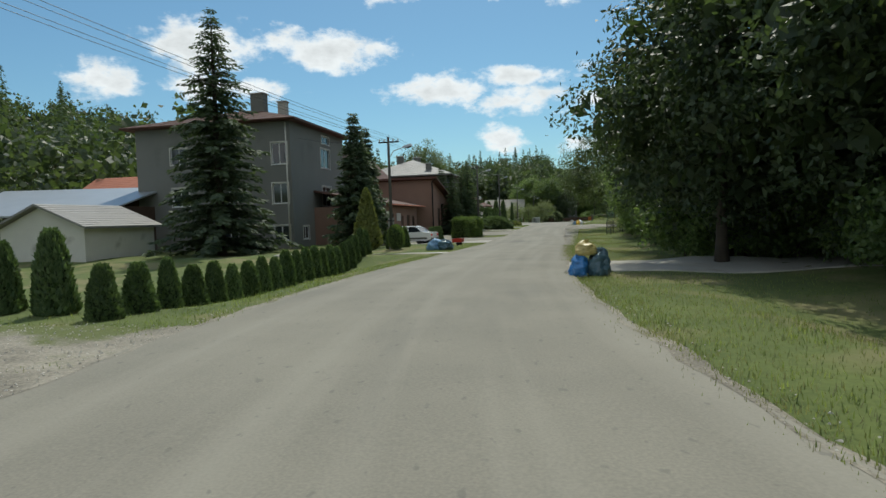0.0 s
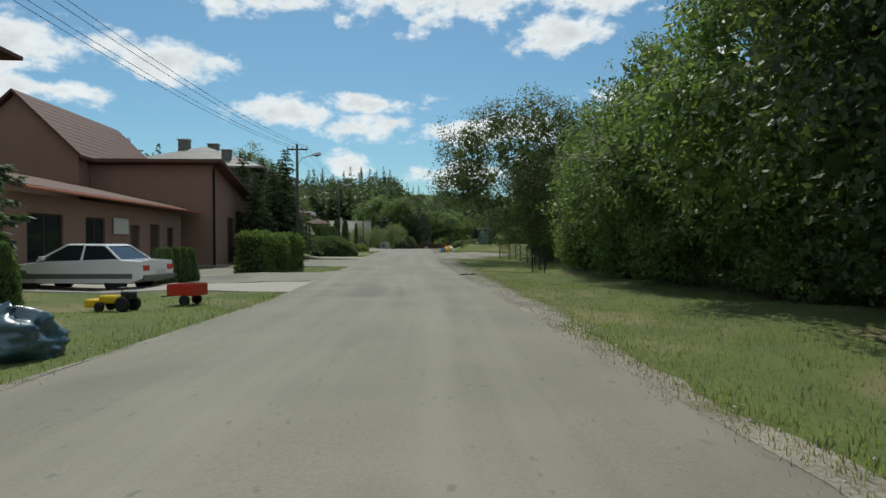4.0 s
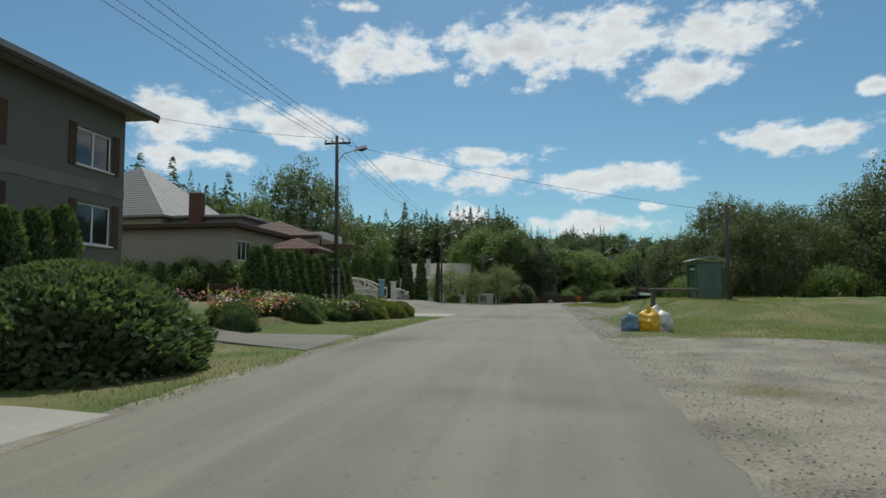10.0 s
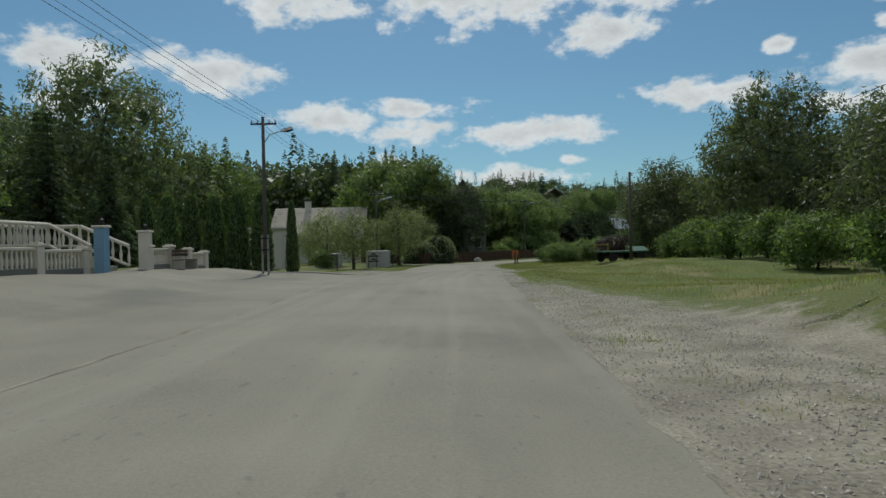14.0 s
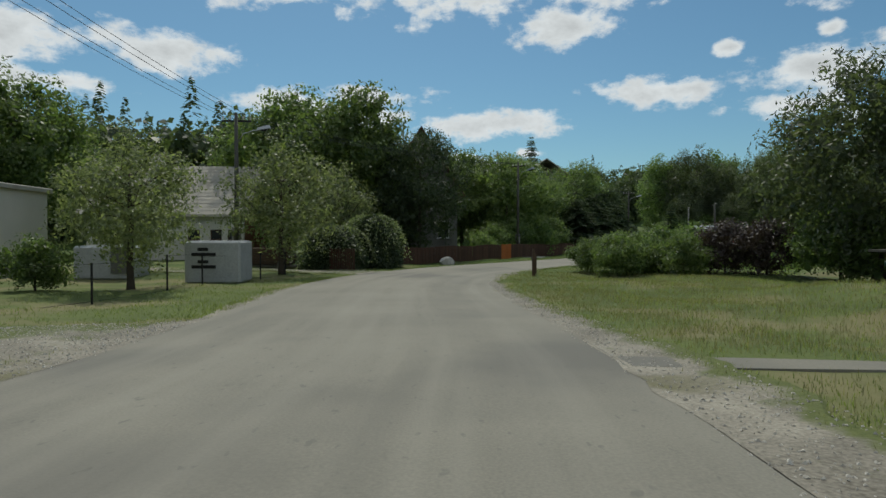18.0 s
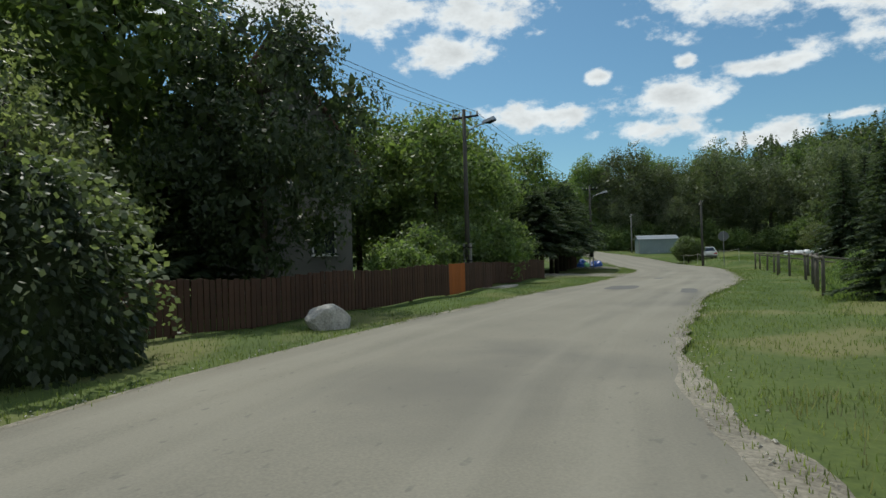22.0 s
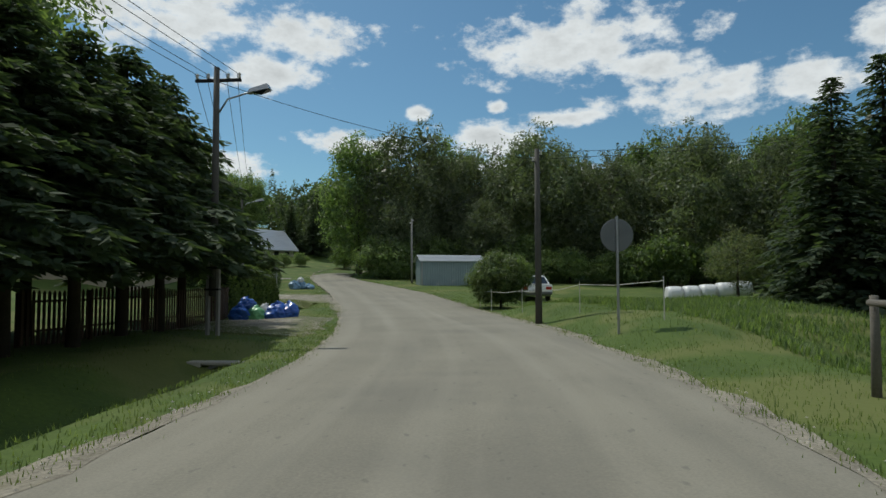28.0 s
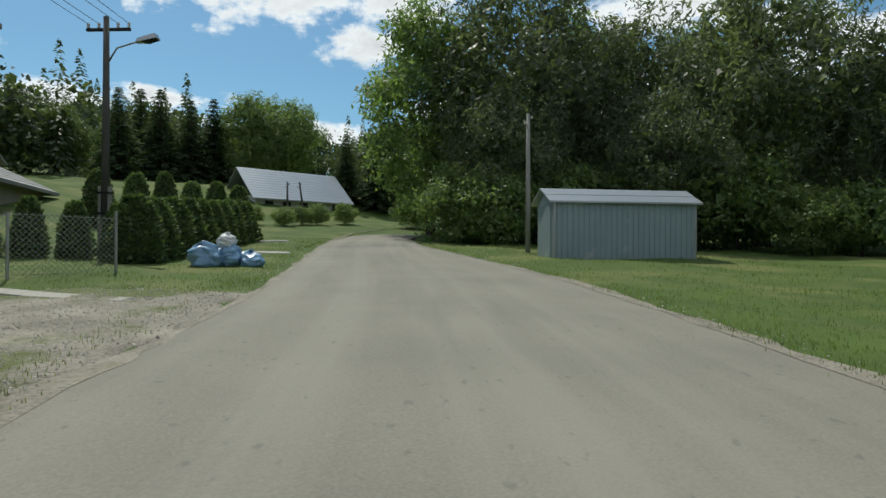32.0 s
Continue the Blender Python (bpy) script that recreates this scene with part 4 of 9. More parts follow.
def plant(key, x, y, label, name="tree", scale=1.0, turn=None, group="", dz=0.0, sz=None, category="tree"):
    trunk, crown, bark, leaf = TREES[key]
    rnd = random.Random(int(x * 131 + y * 977))
    turn = rnd.uniform(0, 360) if turn is None else turn
    m = pose(x, y, at(x, y) + dz, 0, 0, turn) @ Matrix.Diagonal((scale, scale, sz or scale, 1))
    ob = thing(name, m, label, category, group)
    part("trunk", trunk, bark, ob)
    part("crown", crown, leaf, ob)
    return ob


def flakes(p, nrm, rng, size, lift=0.5):
    """Upright scale sprays on a surface: places p and outward normals nrm."""
    n = len(p)
    d = nrm * 0.55 + np.array([0, 0, lift]) + rng.normal(size=(n, 3)) * 0.35
    d /= np.linalg.norm(d, axis=1)[:, None]
    s = np.cross(d, nrm + rng.normal(size=(n, 3)) * 0.5)
    s /= np.linalg.norm(s, axis=1)[:, None] + 1e-9
    L = (size * rng.uniform(0.6, 1.3, n))[:, None]
    w = s * L * 0.28
    return np.stack([p - d * L * 0.35, p + w, p + d * L * 0.65, p - w], 1)


def cone_bush(seed, h, r, n, size, shape="column", lift=0.8):
    """Surface sprays of a column, egg, ball or mound, and an inner body coloured as shade."""
    rng = np.random.default_rng(seed)
    prof = {"column": lambda u: (np.minimum(1, (u + 0.04) * 9) ** 0.5) * np.clip(1 - u, 0, 1) ** 0.32 * (0.86 + 0.2 * (1 - u)),
            "cone": lambda u: np.minimum(1, (u + 0.03) * 7) * np.clip(1 - u, 0, 1) ** 0.75,
            "ball": lambda u: np.sqrt(np.clip(1 - (2 * u - 1) ** 2, 0, 1)) * 0.98 + 0.02,
            "mound": lambda u: np.clip(1 - u ** 2, 0, 1) ** 0.5}[shape]
    u, a = rng.uniform(0, 1, n), rng.uniform(0, 6.283, n)
    lob = 1 + 0.09 * np.sin(a * 3 + seed) * np.cos(u * 7 + seed) + 0.05 * np.sin(a * 7 + u * 11)
    rr = r * prof(u) * lob * rng.uniform(0.86, 1.03, n)
    p = np.stack([rr * np.cos(a), rr * np.sin(a), u * h], -1)
    nr = np.stack([np.cos(a), np.sin(a), 0.15 + (0.9 if shape in ("ball", "mound") else 0.3) * (2 * u - 0.8)], -1)
    q = flakes(p, nr, rng, size, lift)
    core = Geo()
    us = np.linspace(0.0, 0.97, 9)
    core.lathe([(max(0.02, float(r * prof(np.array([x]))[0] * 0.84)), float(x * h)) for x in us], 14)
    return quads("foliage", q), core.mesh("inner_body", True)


BUSH = {}


def bush_kind(key, leaf, *a, **k):
    BUSH[key] = cone_bush(*a, **k) + (leaf,)


def bush(key, x, y, label, name="shrub", scale=1.0, sz=None, group="", turn=None, category="shrub", dz=0.0, tilt=0.0):
    fol, core, leaf = BUSH[key]
    rnd = random.Random(int(x * 71 + y * 313))
    turn = rnd.uniform(0, 360) if turn is None else turn
    m = pose(x, y, at(x, y) - 0.03 + dz, tilt, 0, turn) @ Matrix.Diagonal((scale, scale, sz or scale, 1))
    ob = thing(name, m, label, category, group)
    part("foliage", fol, leaf, ob)
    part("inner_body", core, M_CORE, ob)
    return ob


def hedge_block(p0, p1, width, h, leaf, label, n=9000, size=0.13, name="hedge", group="", lump=0.06):
    """A clipped hedge between two ground points: leaf sprays over an inner body coloured as shade."""
    rng = np.random.default_rng(int(abs(p0[0] * 91 + p0[1] * 17)))
    a, b = Vector(p0), Vector(p1)
    L = (b - a).length
    turn = math.degrees(math.atan2(b.y - a.y, b.x - a.x))
    area = np.array([L * h, L * h, L * width, width * h, width * h])
    which = rng.choice(5, n, p=area / area.sum())
    s, t = rng.uniform(0, 1, n), rng.uniform(0, 1, n)
    x = np.where(which < 3, s * L, np.where(which == 3, 0, L))
    y = np.select([which == 0, which == 1, which == 2], [np.full(n, -width / 2), np.full(n, width / 2), (t - 0.5) * width], (s - 0.5) * width)
    z = np.where(which == 2, h, t * h)
    nx = np.select([which == 3, which == 4], [-1.0, 1.0], 0.0)
    ny = np.select([which == 0, which == 1], [-1.0, 1.0], 0.0)
    nz = np.where(which == 2, 1.0, 0.1)
    nr = np.stack([nx, ny, nz], -1)
    p = np.stack([x, y, z], -1)
    wave = lump * (np.sin(x * 2.1) + np.sin(z * 3.3 + x * 1.3) + rng.normal(size=n) * 0.9)
    p = p + nr * wave[:, None]
    ob = thing(name, pose(a.x, a.y, min(at(*p0), at(*p1)) - 0.04, 0, 0, turn), label, "hedge", group)
    part("foliage", quads("foliage", flakes(p, nr, rng, size, 0.4)), leaf, ob)
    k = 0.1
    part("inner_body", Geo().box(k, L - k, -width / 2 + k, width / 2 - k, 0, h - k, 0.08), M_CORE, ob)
    return ob


# kinds
tree_kind("wall", 3, 12.5, 0.3, 4.7, 4.7, 17000, 0.22, M_LEAFD, lumps=70, r=0.2, fill=0.3, heart=0.66)
tree_kind("wall2", 5, 10.5, 0.1, 4.0, 4.5, 15000, 0.21, M_LEAFD, lumps=64, r=0.17, fill=0.35, heart=0.66)
tree_kind("wallback", 4, 12.5, 0.2, 4.7, 4.7, 5200, 0.42, M_LEAFD, lumps=54, r=0.2, fill=0.35, heart=0.8)
tree_kind("airy", 6, 9.5, 0.1, 3.6, 3.8, 15000, 0.19, M_LEAFB, lumps=60, r=0.13, slim=0.45, fill=0.4, heart=0.6)
tree_kind("walnut", 7, 9.4, 0.8, 4.2, 4.4, 16000, 0.19, M_LEAFN, lumps=56, r=0.2, slim=0.42, fill=0.35, heart=0.45)
tree_kind("broadwalnut", 8, 11.2, 0.9, 7.4, 6.6, 36000, 0.19, M_LEAFN, lumps=120, r=0.27, slim=0.42, fill=0.3, heart=0.4, shift=(-1.9, -0.6))
tree_kind("round", 9, 13.0, 0.6, 5.4, 5.4, 13000, 0.33, M_LEAFB, lumps=80, r=0.24, fill=0.4, heart=0.68)
tree_kind("tall", 11, 15.0, 0.5, 4.3, 4.3, 11000, 0.33, M_LEAF, lumps=84, r=0.24, fill=0.4, heart=0.62)
tree_kind("willow", 13, 10.5, 0.2, 5.0, 5.0, 15000, 0.3, M_LEAFW, M_BARKW, lumps=70, droop=0.6, slim=0.32, r=0.26, fill=0.35, heart=0.5)
tree_kind("willow2", 14, 13.5, 0.2, 6.0, 5.4, 17000, 0.34, M_LEAFW, M_BARKW, lumps=80, droop=0.7, slim=0.32, r=0.3, fill=0.35, heart=0.5)
tree_kind("apple", 15, 4.6, 0.8, 2.2, 2.2, 6000, 0.14, M_LEAFG, lumps=40, r=0.1, fill=0.45, heart=0.3)
tree_kind("shrub", 17, 3.2, 0.0, 2.1, 2.1, 4600, 0.17, M_LEAFB, lumps=36, r=0.06, fill=0.3, heart=0.7)
tree_kind("shrubd", 19, 3.4, 0.0, 2.2, 2.2, 4200, 0.18, M_LEAF, lumps=36, r=0.06, fill=0.3, heart=0.7)
tree_kind("roundbush", 44, 2.8, 0.0, 1.72, 1.72, 17000, 0.12, M_LEAFB, lumps=130, r=0.05, slim=0.36, fill=0.3, heart=0.8)
tree_kind("plum", 21, 3.6, 0.0, 2.2, 2.2, 3800, 0.2, M_LEAFP, lumps=36, r=0.06, fill=0.3, heart=0.7)
spruce_kind("spruce", 23, 14.0, 3.4, M_NEEDLEB, thick=1.35, per=1.5)
spruce_kind("farspruce", 24, 14.0, 3.2, M_NEEDLE, whorls=46, thick=1.9, per=0.6, sag=0.34)
spruce_kind("spruce2", 25, 10.0, 2.8, M_NEEDLE, thick=1.35, per=1.4)
spruce_kind("slimspruce", 26, 9.2, 2.1, M_NEEDLEB, whorls=44, thick=1.6, per=2.0, sag=0.14)
spruce_kind("roadspruce", 27, 8.6, 3.4, M_NEEDLE, base=2.5, thick=1.35, sag=0.3, per=1.7)
bush_kind("thuja", M_THUJA, 31, 1.0, 0.3, 2200, 0.095, "column")
bush_kind("cypress", M_THUJA, 33, 1.0, 0.2, 1500, 0.06, "column")
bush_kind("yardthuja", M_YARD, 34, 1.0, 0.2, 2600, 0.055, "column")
bush_kind("gold", M_GOLD, 35, 3.7, 0.95, 4200, 0.26, "cone")
bush_kind("ball", M_HEDGE, 39, 1.0, 0.55, 3000, 0.07, "ball", lift=0.4)
bush_kind("juniper", M_JUNI, 42, 1.0, 1.0, 12000, 0.085, "mound", lift=0.35)
bush_kind("mound", M_JUNI, 41, 1.0, 1.0, 6500, 0.12, "mound", lift=0.7)
# dark leaf colour on this mound stands for shade in the arbour's hollow
bush_kind("vine", M_LEAFD, 51, 2.6, 1.5, 8000, 0.13, "mound", lift=-0.5)
bush_kind("goldmound", M_GOLD, 47, 1.0, 0.9, 7000, 0.085, "mound", lift=0.6)

# ---------------------------------------------------------------- buildings
def wall_geo(L, h0, h1, t, holes, rake=None):
    """A wall standing on the x axis, its outer face at y = 0 and t thick towards +y; holes: (u0, u1, z0, z1). rake: top height at x = 0 and x = L."""
    us = sorted({0.0, L, *[u for q in holes for u in q[:2]]})
    zs = sorted({h0, h1, *[z for q in holes for z in q[2:]]})
    g = Geo()

    def open_at(u, z):
        return any(a < u < b and c < z < d for a, b, c, d in holes)

    def cut(u, z):
        if rake and abs(z - h1) < 1e-6:
            return rake[0] + (rake[1] - rake[0]) * u / L
        return z
    for i in range(len(us) - 1):
        for j in range(len(zs) - 1):
            u0, u1, z0, z1 = us[i], us[i + 1], zs[j], zs[j + 1]
            if open_at((u0 + u1) / 2, (z0 + z1) / 2):
                continue
            vs = [(u, y, cut(u, z)) for y in (0, t) for u, z in ((u0, z0), (u1, z0), (u1, z1), (u0, z1))]
            fs = [(0, 1, 2, 3), (7, 6, 5, 4)]
            for k, (du, dz) in enumerate(((0, -1), (1, 0), (0, 1), (-1, 0))):
                ni, nj = i + du, j + dz
                edge = not (0 <= ni < len(us) - 1 and 0 <= nj < len(zs) - 1)
                if edge or open_at((us[ni] + us[ni + 1]) / 2, (zs[nj] + zs[nj + 1]) / 2):
                    fs.append((k, 4 + k, 4 + (k + 1) % 4, (k + 1) % 4))
            g.add(vs, fs)
    return g


def window(parent, m, w, h, lights=2, frame_mat=None, surround=None, curtain=True, bar=False, sill=True):
    """A window in an opening of w x h, whose lower corner is the origin of m; x along the wall, y inwards."""
    fm = frame_mat or M_WFRAME
    win = part("window", Geo().box(0, w, 0.07, 0.13, 0, 0.06).box(0, w, 0.07, 0.13, h - 0.06, h).box(0, 0.06, 0.07, 0.13, 0.06, h - 0.06).box(w - 0.06, w, 0.07, 0.13, 0.06, h - 0.06), fm, parent, "window frame", m)
    for k in range(lights):
        a, b = w * k / lights, w * (k + 1) / lights
        a, b = (a + 0.062 if k == 0 else a + 0.03), (b - 0.062 if k == lights - 1 else b - 0.03)
        part("pane", Geo().box(a, b, 0.095, 0.105, 0.062, h - 0.062), M_GLASS, win)
        if k:
            part("mullion", Geo().box(w * k / lights - 0.03, w * k / lights + 0.03, 0.072, 0.128, 0.06, h - 0.06), fm, win)
    if bar:
        part("transom", Geo().box(0.06, w - 0.06, 0.068, 0.132, h * 0.68, h * 0.68 + 0.05), fm, win)
    if sill:
        part("sill", Geo().box(-0.05, w + 0.05, -0.08, 0.07, -0.05, -0.003, 0.01), fm, win)
    if curtain:
        part("curtain", Geo().box(0.06, w - 0.06, 0.2, 0.21, h * 0.1, h - 0.05), M_CURTAIN, win)
    if surround:
        s = 0.09
        part("surround", Geo().box(-s, 0, -0.025, 0.03, -s, h + s).box(w, w + s, -0.025, 0.03, -s, h + s).box(0, w, -0.025, 0.03, h, h + s), surround, win)
    return win


def hip_roof(x0, x1, y0, y1, z, rise, over, courses=14, step=0.025, thick=0.16):
    """Hipped roof laid in courses that overlap like tiles or sheets."""
    x0, x1, y0, y1 = x0 - over, x1 + over, y0 - over, y1 + over
    half = min(x1 - x0, y1 - y0) / 2
    g = Geo()

    def ring(k, lift):
        i = half * k
        zz = z + rise * k + lift
        return [(x0 + i, y0 + i, zz), (x1 - i, y0 + i, zz), (x1 - i, y1 - i, zz), (x0 + i, y1 - i, zz)]
    g.add(ring(0, -thick) + ring(0, 0), [(3, 2, 1, 0)] + [(i, (i + 1) % 4, 4 + (i + 1) % 4, 4 + i) for i in range(4)])
    for c in range(courses):
        a, b = ring(c / courses, step if c else 0), ring(min(0.9995, (c + 1) / courses), 0)
        g.add(a + b, [(i, (i + 1) % 4, 4 + (i + 1) % 4, 4 + i) for i in range(4)])
        if c:
            p = ring(c / courses, 0)
            g.add(p + a, [(i, (i + 1) % 4, 4 + (i + 1) % 4, 4 + i) for i in range(4)])
    return g


def gable_roof(x0, x1, y0, y1, z, rise, over, along="y", thick=0.14, courses=12):
    """Gabled roof with its ridge along x or y."""
    g = Geo()
    if along == "x":
        span, run0, run1 = (y0 - over, y1 + over), x0 - over, x1 + over
    else:
        span, run0, run1 = (x0 - over, x1 + over), y0 - over, y1 + over
    mid, half = sum(span) / 2, (span[1] - span[0]) / 2
    drop = rise / (half - over) * over

    def P(s, r, zz):
        return (r, s, zz) if along == "x" else (s, r, zz)
    for sg in (-1, 1):
        for c in range(courses):
            k0, k1 = c / courses, (c + 1) / courses
            s0, s1 = mid + sg * half * (1 - k0), mid + sg * half * (1 - k1)
            za, zb = z - drop + (rise + drop) * k0, z - drop + (rise + drop) * k1
            vs = [P(s0, run0, za + 0.02), P(s0, run1, za + 0.02), P(s1, run1, zb), P(s1, run0, zb),
                  P(s0, run0, za - thick), P(s0, run1, za - thick), P(s1, run1, zb - thick), P(s1, run0, zb - thick)]
            g.add(vs, [(0, 1, 2, 3), (7, 6, 5, 4), (0, 4, 5, 1), (0, 3, 7, 4), (1, 5, 6, 2)])
    return g


def side_m(side, x0, x1, y0, y1):
    return {"S": pose(x0, y0, 0), "E": pose(x1, y0, 0, 0, 0, 90), "N": pose(x1, y1, 0, 0, 0, 180), "W": pose(x0, y1, 0, 0, 0, -90)}[side]


def block(parent, x0, x1, y0, y1, z0, z1, material, openings, surround=None, curtain=True, names=("wall",), lights=2, frame_mat=None, t=0.3):
    """Four walls with windows. openings: side -> (u0, u1, z0, z1), u from the wall's left end as seen from outside."""
    for side, L in (("S", x1 - x0), ("E", y1 - y0), ("N", x1 - x0), ("W", y1 - y0)):
        m = side_m(side, x0, x1, y0, y1)
        holes = openings.get(side, ())
        cut = t if side in "EW" else 0.0
        g = wall_geo(L - 2 * cut, z0, z1, t, [(a - cut, b - cut, c, d) for a, b, c, d in holes])
        part("wall", g, material, parent, "", m @ pose(cut, 0, 0))
        for a, b, c, d in holes:
            window(parent, m @ pose(a, 0, c), b - a, d - c, lights=lights if b - a > 0.9 else 1, surround=surround, curtain=curtain, frame_mat=frame_mat)
    part("floor_slab", Geo().box(x0 + t, x1 - t, y0 + t, y1 - t, z0, z0 + 0.15), M_CONC, parent)
    part("loft_slab", Geo().box(x0 + t, x1 - t, y0 + t, y1 - t, z1 - 0.2, z1 - 0.004), M_CONC, parent)


def chimney(parent, x, y, z0, z1, w, d, material):
    c = part("chimney", Geo().box(x - w / 2, x + w / 2, y - d / 2, y + d / 2, z0, z1, 0.02), material, parent)
    part("chimney_cap", Geo().box(x - w / 2 - 0.08, x + w / 2 + 0.08, y - d / 2 - 0.08, y + d / 2 + 0.08, z1 + 0.002, z1 + 0.1, 0.02), M_CONC, c)


def pipe(parent, pts, r, material, name="downpipe"):
    return part(name, Geo().tube(pts, [r] * len(pts), 8), material, parent, smooth=True)


def grey_house():
    h = thing("house", label="three-storey grey rendered house with white-framed windows and hipped roof", category="house")
    x0, x1, y0, y1, z0, z1 = -32.2, -19.4, 42.5, 53.7, -0.8, 8.9
    S = [(2.95, 4.35, 6.1, 7.35), (7.0, 8.4, 6.1, 7.35), (11.3, 12.5, 5.75, 7.35), (2.95, 4.35, 2.9, 4.3), (7.0, 8.4, 2.9, 4.3), (11.25, 12.5, 2.85, 4.35), (11.2, 12.5, 0.1, 1.2), (7.0, 8.3, 0.2, 1.1)]
    E = [(6.1, 7.8, 7.93, 8.55), (5.8, 7.8, 5.9, 7.5), (5.9, 7.9, 2.7, 4.35), (5.8, 7.9, 0.1, 1.35), (1.7, 2.8, 0.1, 1.1)]
    block(h, x0, x1, y0, y1, z0, z1, M_GREY, {"S": S, "E": E}, surround=M_WHITE)
    part("roof", hip_roof(x0, x1, y0, y1, 9.05, 1.9, 0.75, 12), M_ROOFB, h)
    chimney(h, -24.1, 47.2, 9.6, 12.0, 1.15, 0.8, M_DGREY)
    chimney(h, -22.2, 47.6, 9.6, 11.3, 0.7, 0.6, M_CONC)
    pipe(h, [(x1 - 0.3, y0 - 0.09, 8.8), (x1 - 0.3, y0 - 0.09, -0.7)], 0.06, M_WHITE)
    part("gutter", Geo().tube([(x0 - 0.7, y0 - 0.82, 8.98), (x1 + 0.8, y0 - 0.82, 8.98)], [0.07, 0.07], 8), M_ROOFB, h)
    bal = part("balcony", Geo().box(x0 - 1.5, x0 - 0.003, y0 + 0.5, y0 + 5, 2.3, 2.46), M_CONC, h, "small side balcony")
    for k in range(10):
        part("baluster", Geo().box(x0 - 1.48 + 0.15 * k, x0 - 1.44 + 0.15 * k, y0 + 0.5, y0 + 0.54, 2.47, 3.35), M_WOODD, bal)
    part("handrail", Geo().box(x0 - 1.52, x0, y0 + 0.48, y0 + 0.56, 3.352, 3.42), M_WOODD, bal)


def outbuildings():
    g = thing("garage", label="small white rendered garage with grey gable roof", category="garage")
    z0 = -0.95
    x0, x1, y0, y1 = -31.9, -26.3, 30, 36
    block(g, x0, x1, y0, y1, z0, 1.55, M_WHITE, {"S": [(2.65, 3.5, 0.14, 1.36)]}, curtain=False, frame_mat=M_WOODD)
    part("gable", Geo().add([(x0, y0, 1.553), (x1, y0, 1.553), ((x0 + x1) / 2, y0, 2.75), (x0, y0 + 0.3, 1.553), (x1, y0 + 0.3, 1.553), ((x0 + x1) / 2, y0 + 0.3, 2.75)],
                            [(0, 1, 2), (5, 4, 3), (0, 3, 4, 1), (1, 4, 5, 2), (2, 5, 3, 0)]), M_WHITE, g)
    part("roof", gable_roof(x0, x1, y0, y1, 1.72, 1.2, 0.45, "y", 0.12), M_ROOFG, g)
    b = thing("barn", label="open farm shed with long pale sheet-metal roof", category="barn")
    x0, x1, y0, y1 = -46, -30.6, 36.2, 44
    part("roof", Geo().add([(x0, y0, 2.6), (x1, y0, 2.45), (x1, y1, 4.6), (x0, y1, 4.9), (x0, y0, 2.48), (x1, y0, 2.33), (x1, y1, 4.48), (x0, y1, 4.78)],
                           [(0, 1, 2, 3), (7, 6, 5, 4), (0, 4, 5, 1), (1, 5, 6, 2), (2, 6, 7, 3), (3, 7, 4, 0)]), M_ZINC, b)
    part("back_wall", Geo().box(x0 + 0.3, x1 - 0.3, y1 - 0.5, y1 - 0.35, -0.8, 4.3), M_WOODD, b)
    part("side_wall", Geo().box(x1 - 0.4, x1 - 0.25, y0 + 2.2, y1 - 0.55, -0.8, 3.0), M_WOODD, b)
    for k in range(5):
        x = x0 + 0.5 + (x1 - x0 - 1) * k / 4
        part("post", Geo().box(x - 0.1, x + 0.1, y0 + 0.2, y0 + 0.4, -0.95, 2.42, 0.02), M_WOODD, b)
    r = thing("house", label="low house with orange tiled roof behind the yard", category="house")
    part("wall", Geo().box(-45, -37.2, 50, 58, -0.6, 4.2), M_CREAM, r)
    part("roof", gable_roof(-45, -37.2, 50, 58, 4.3, 2.2, 0.5, "x", 0.14), M_ROOFR, r)


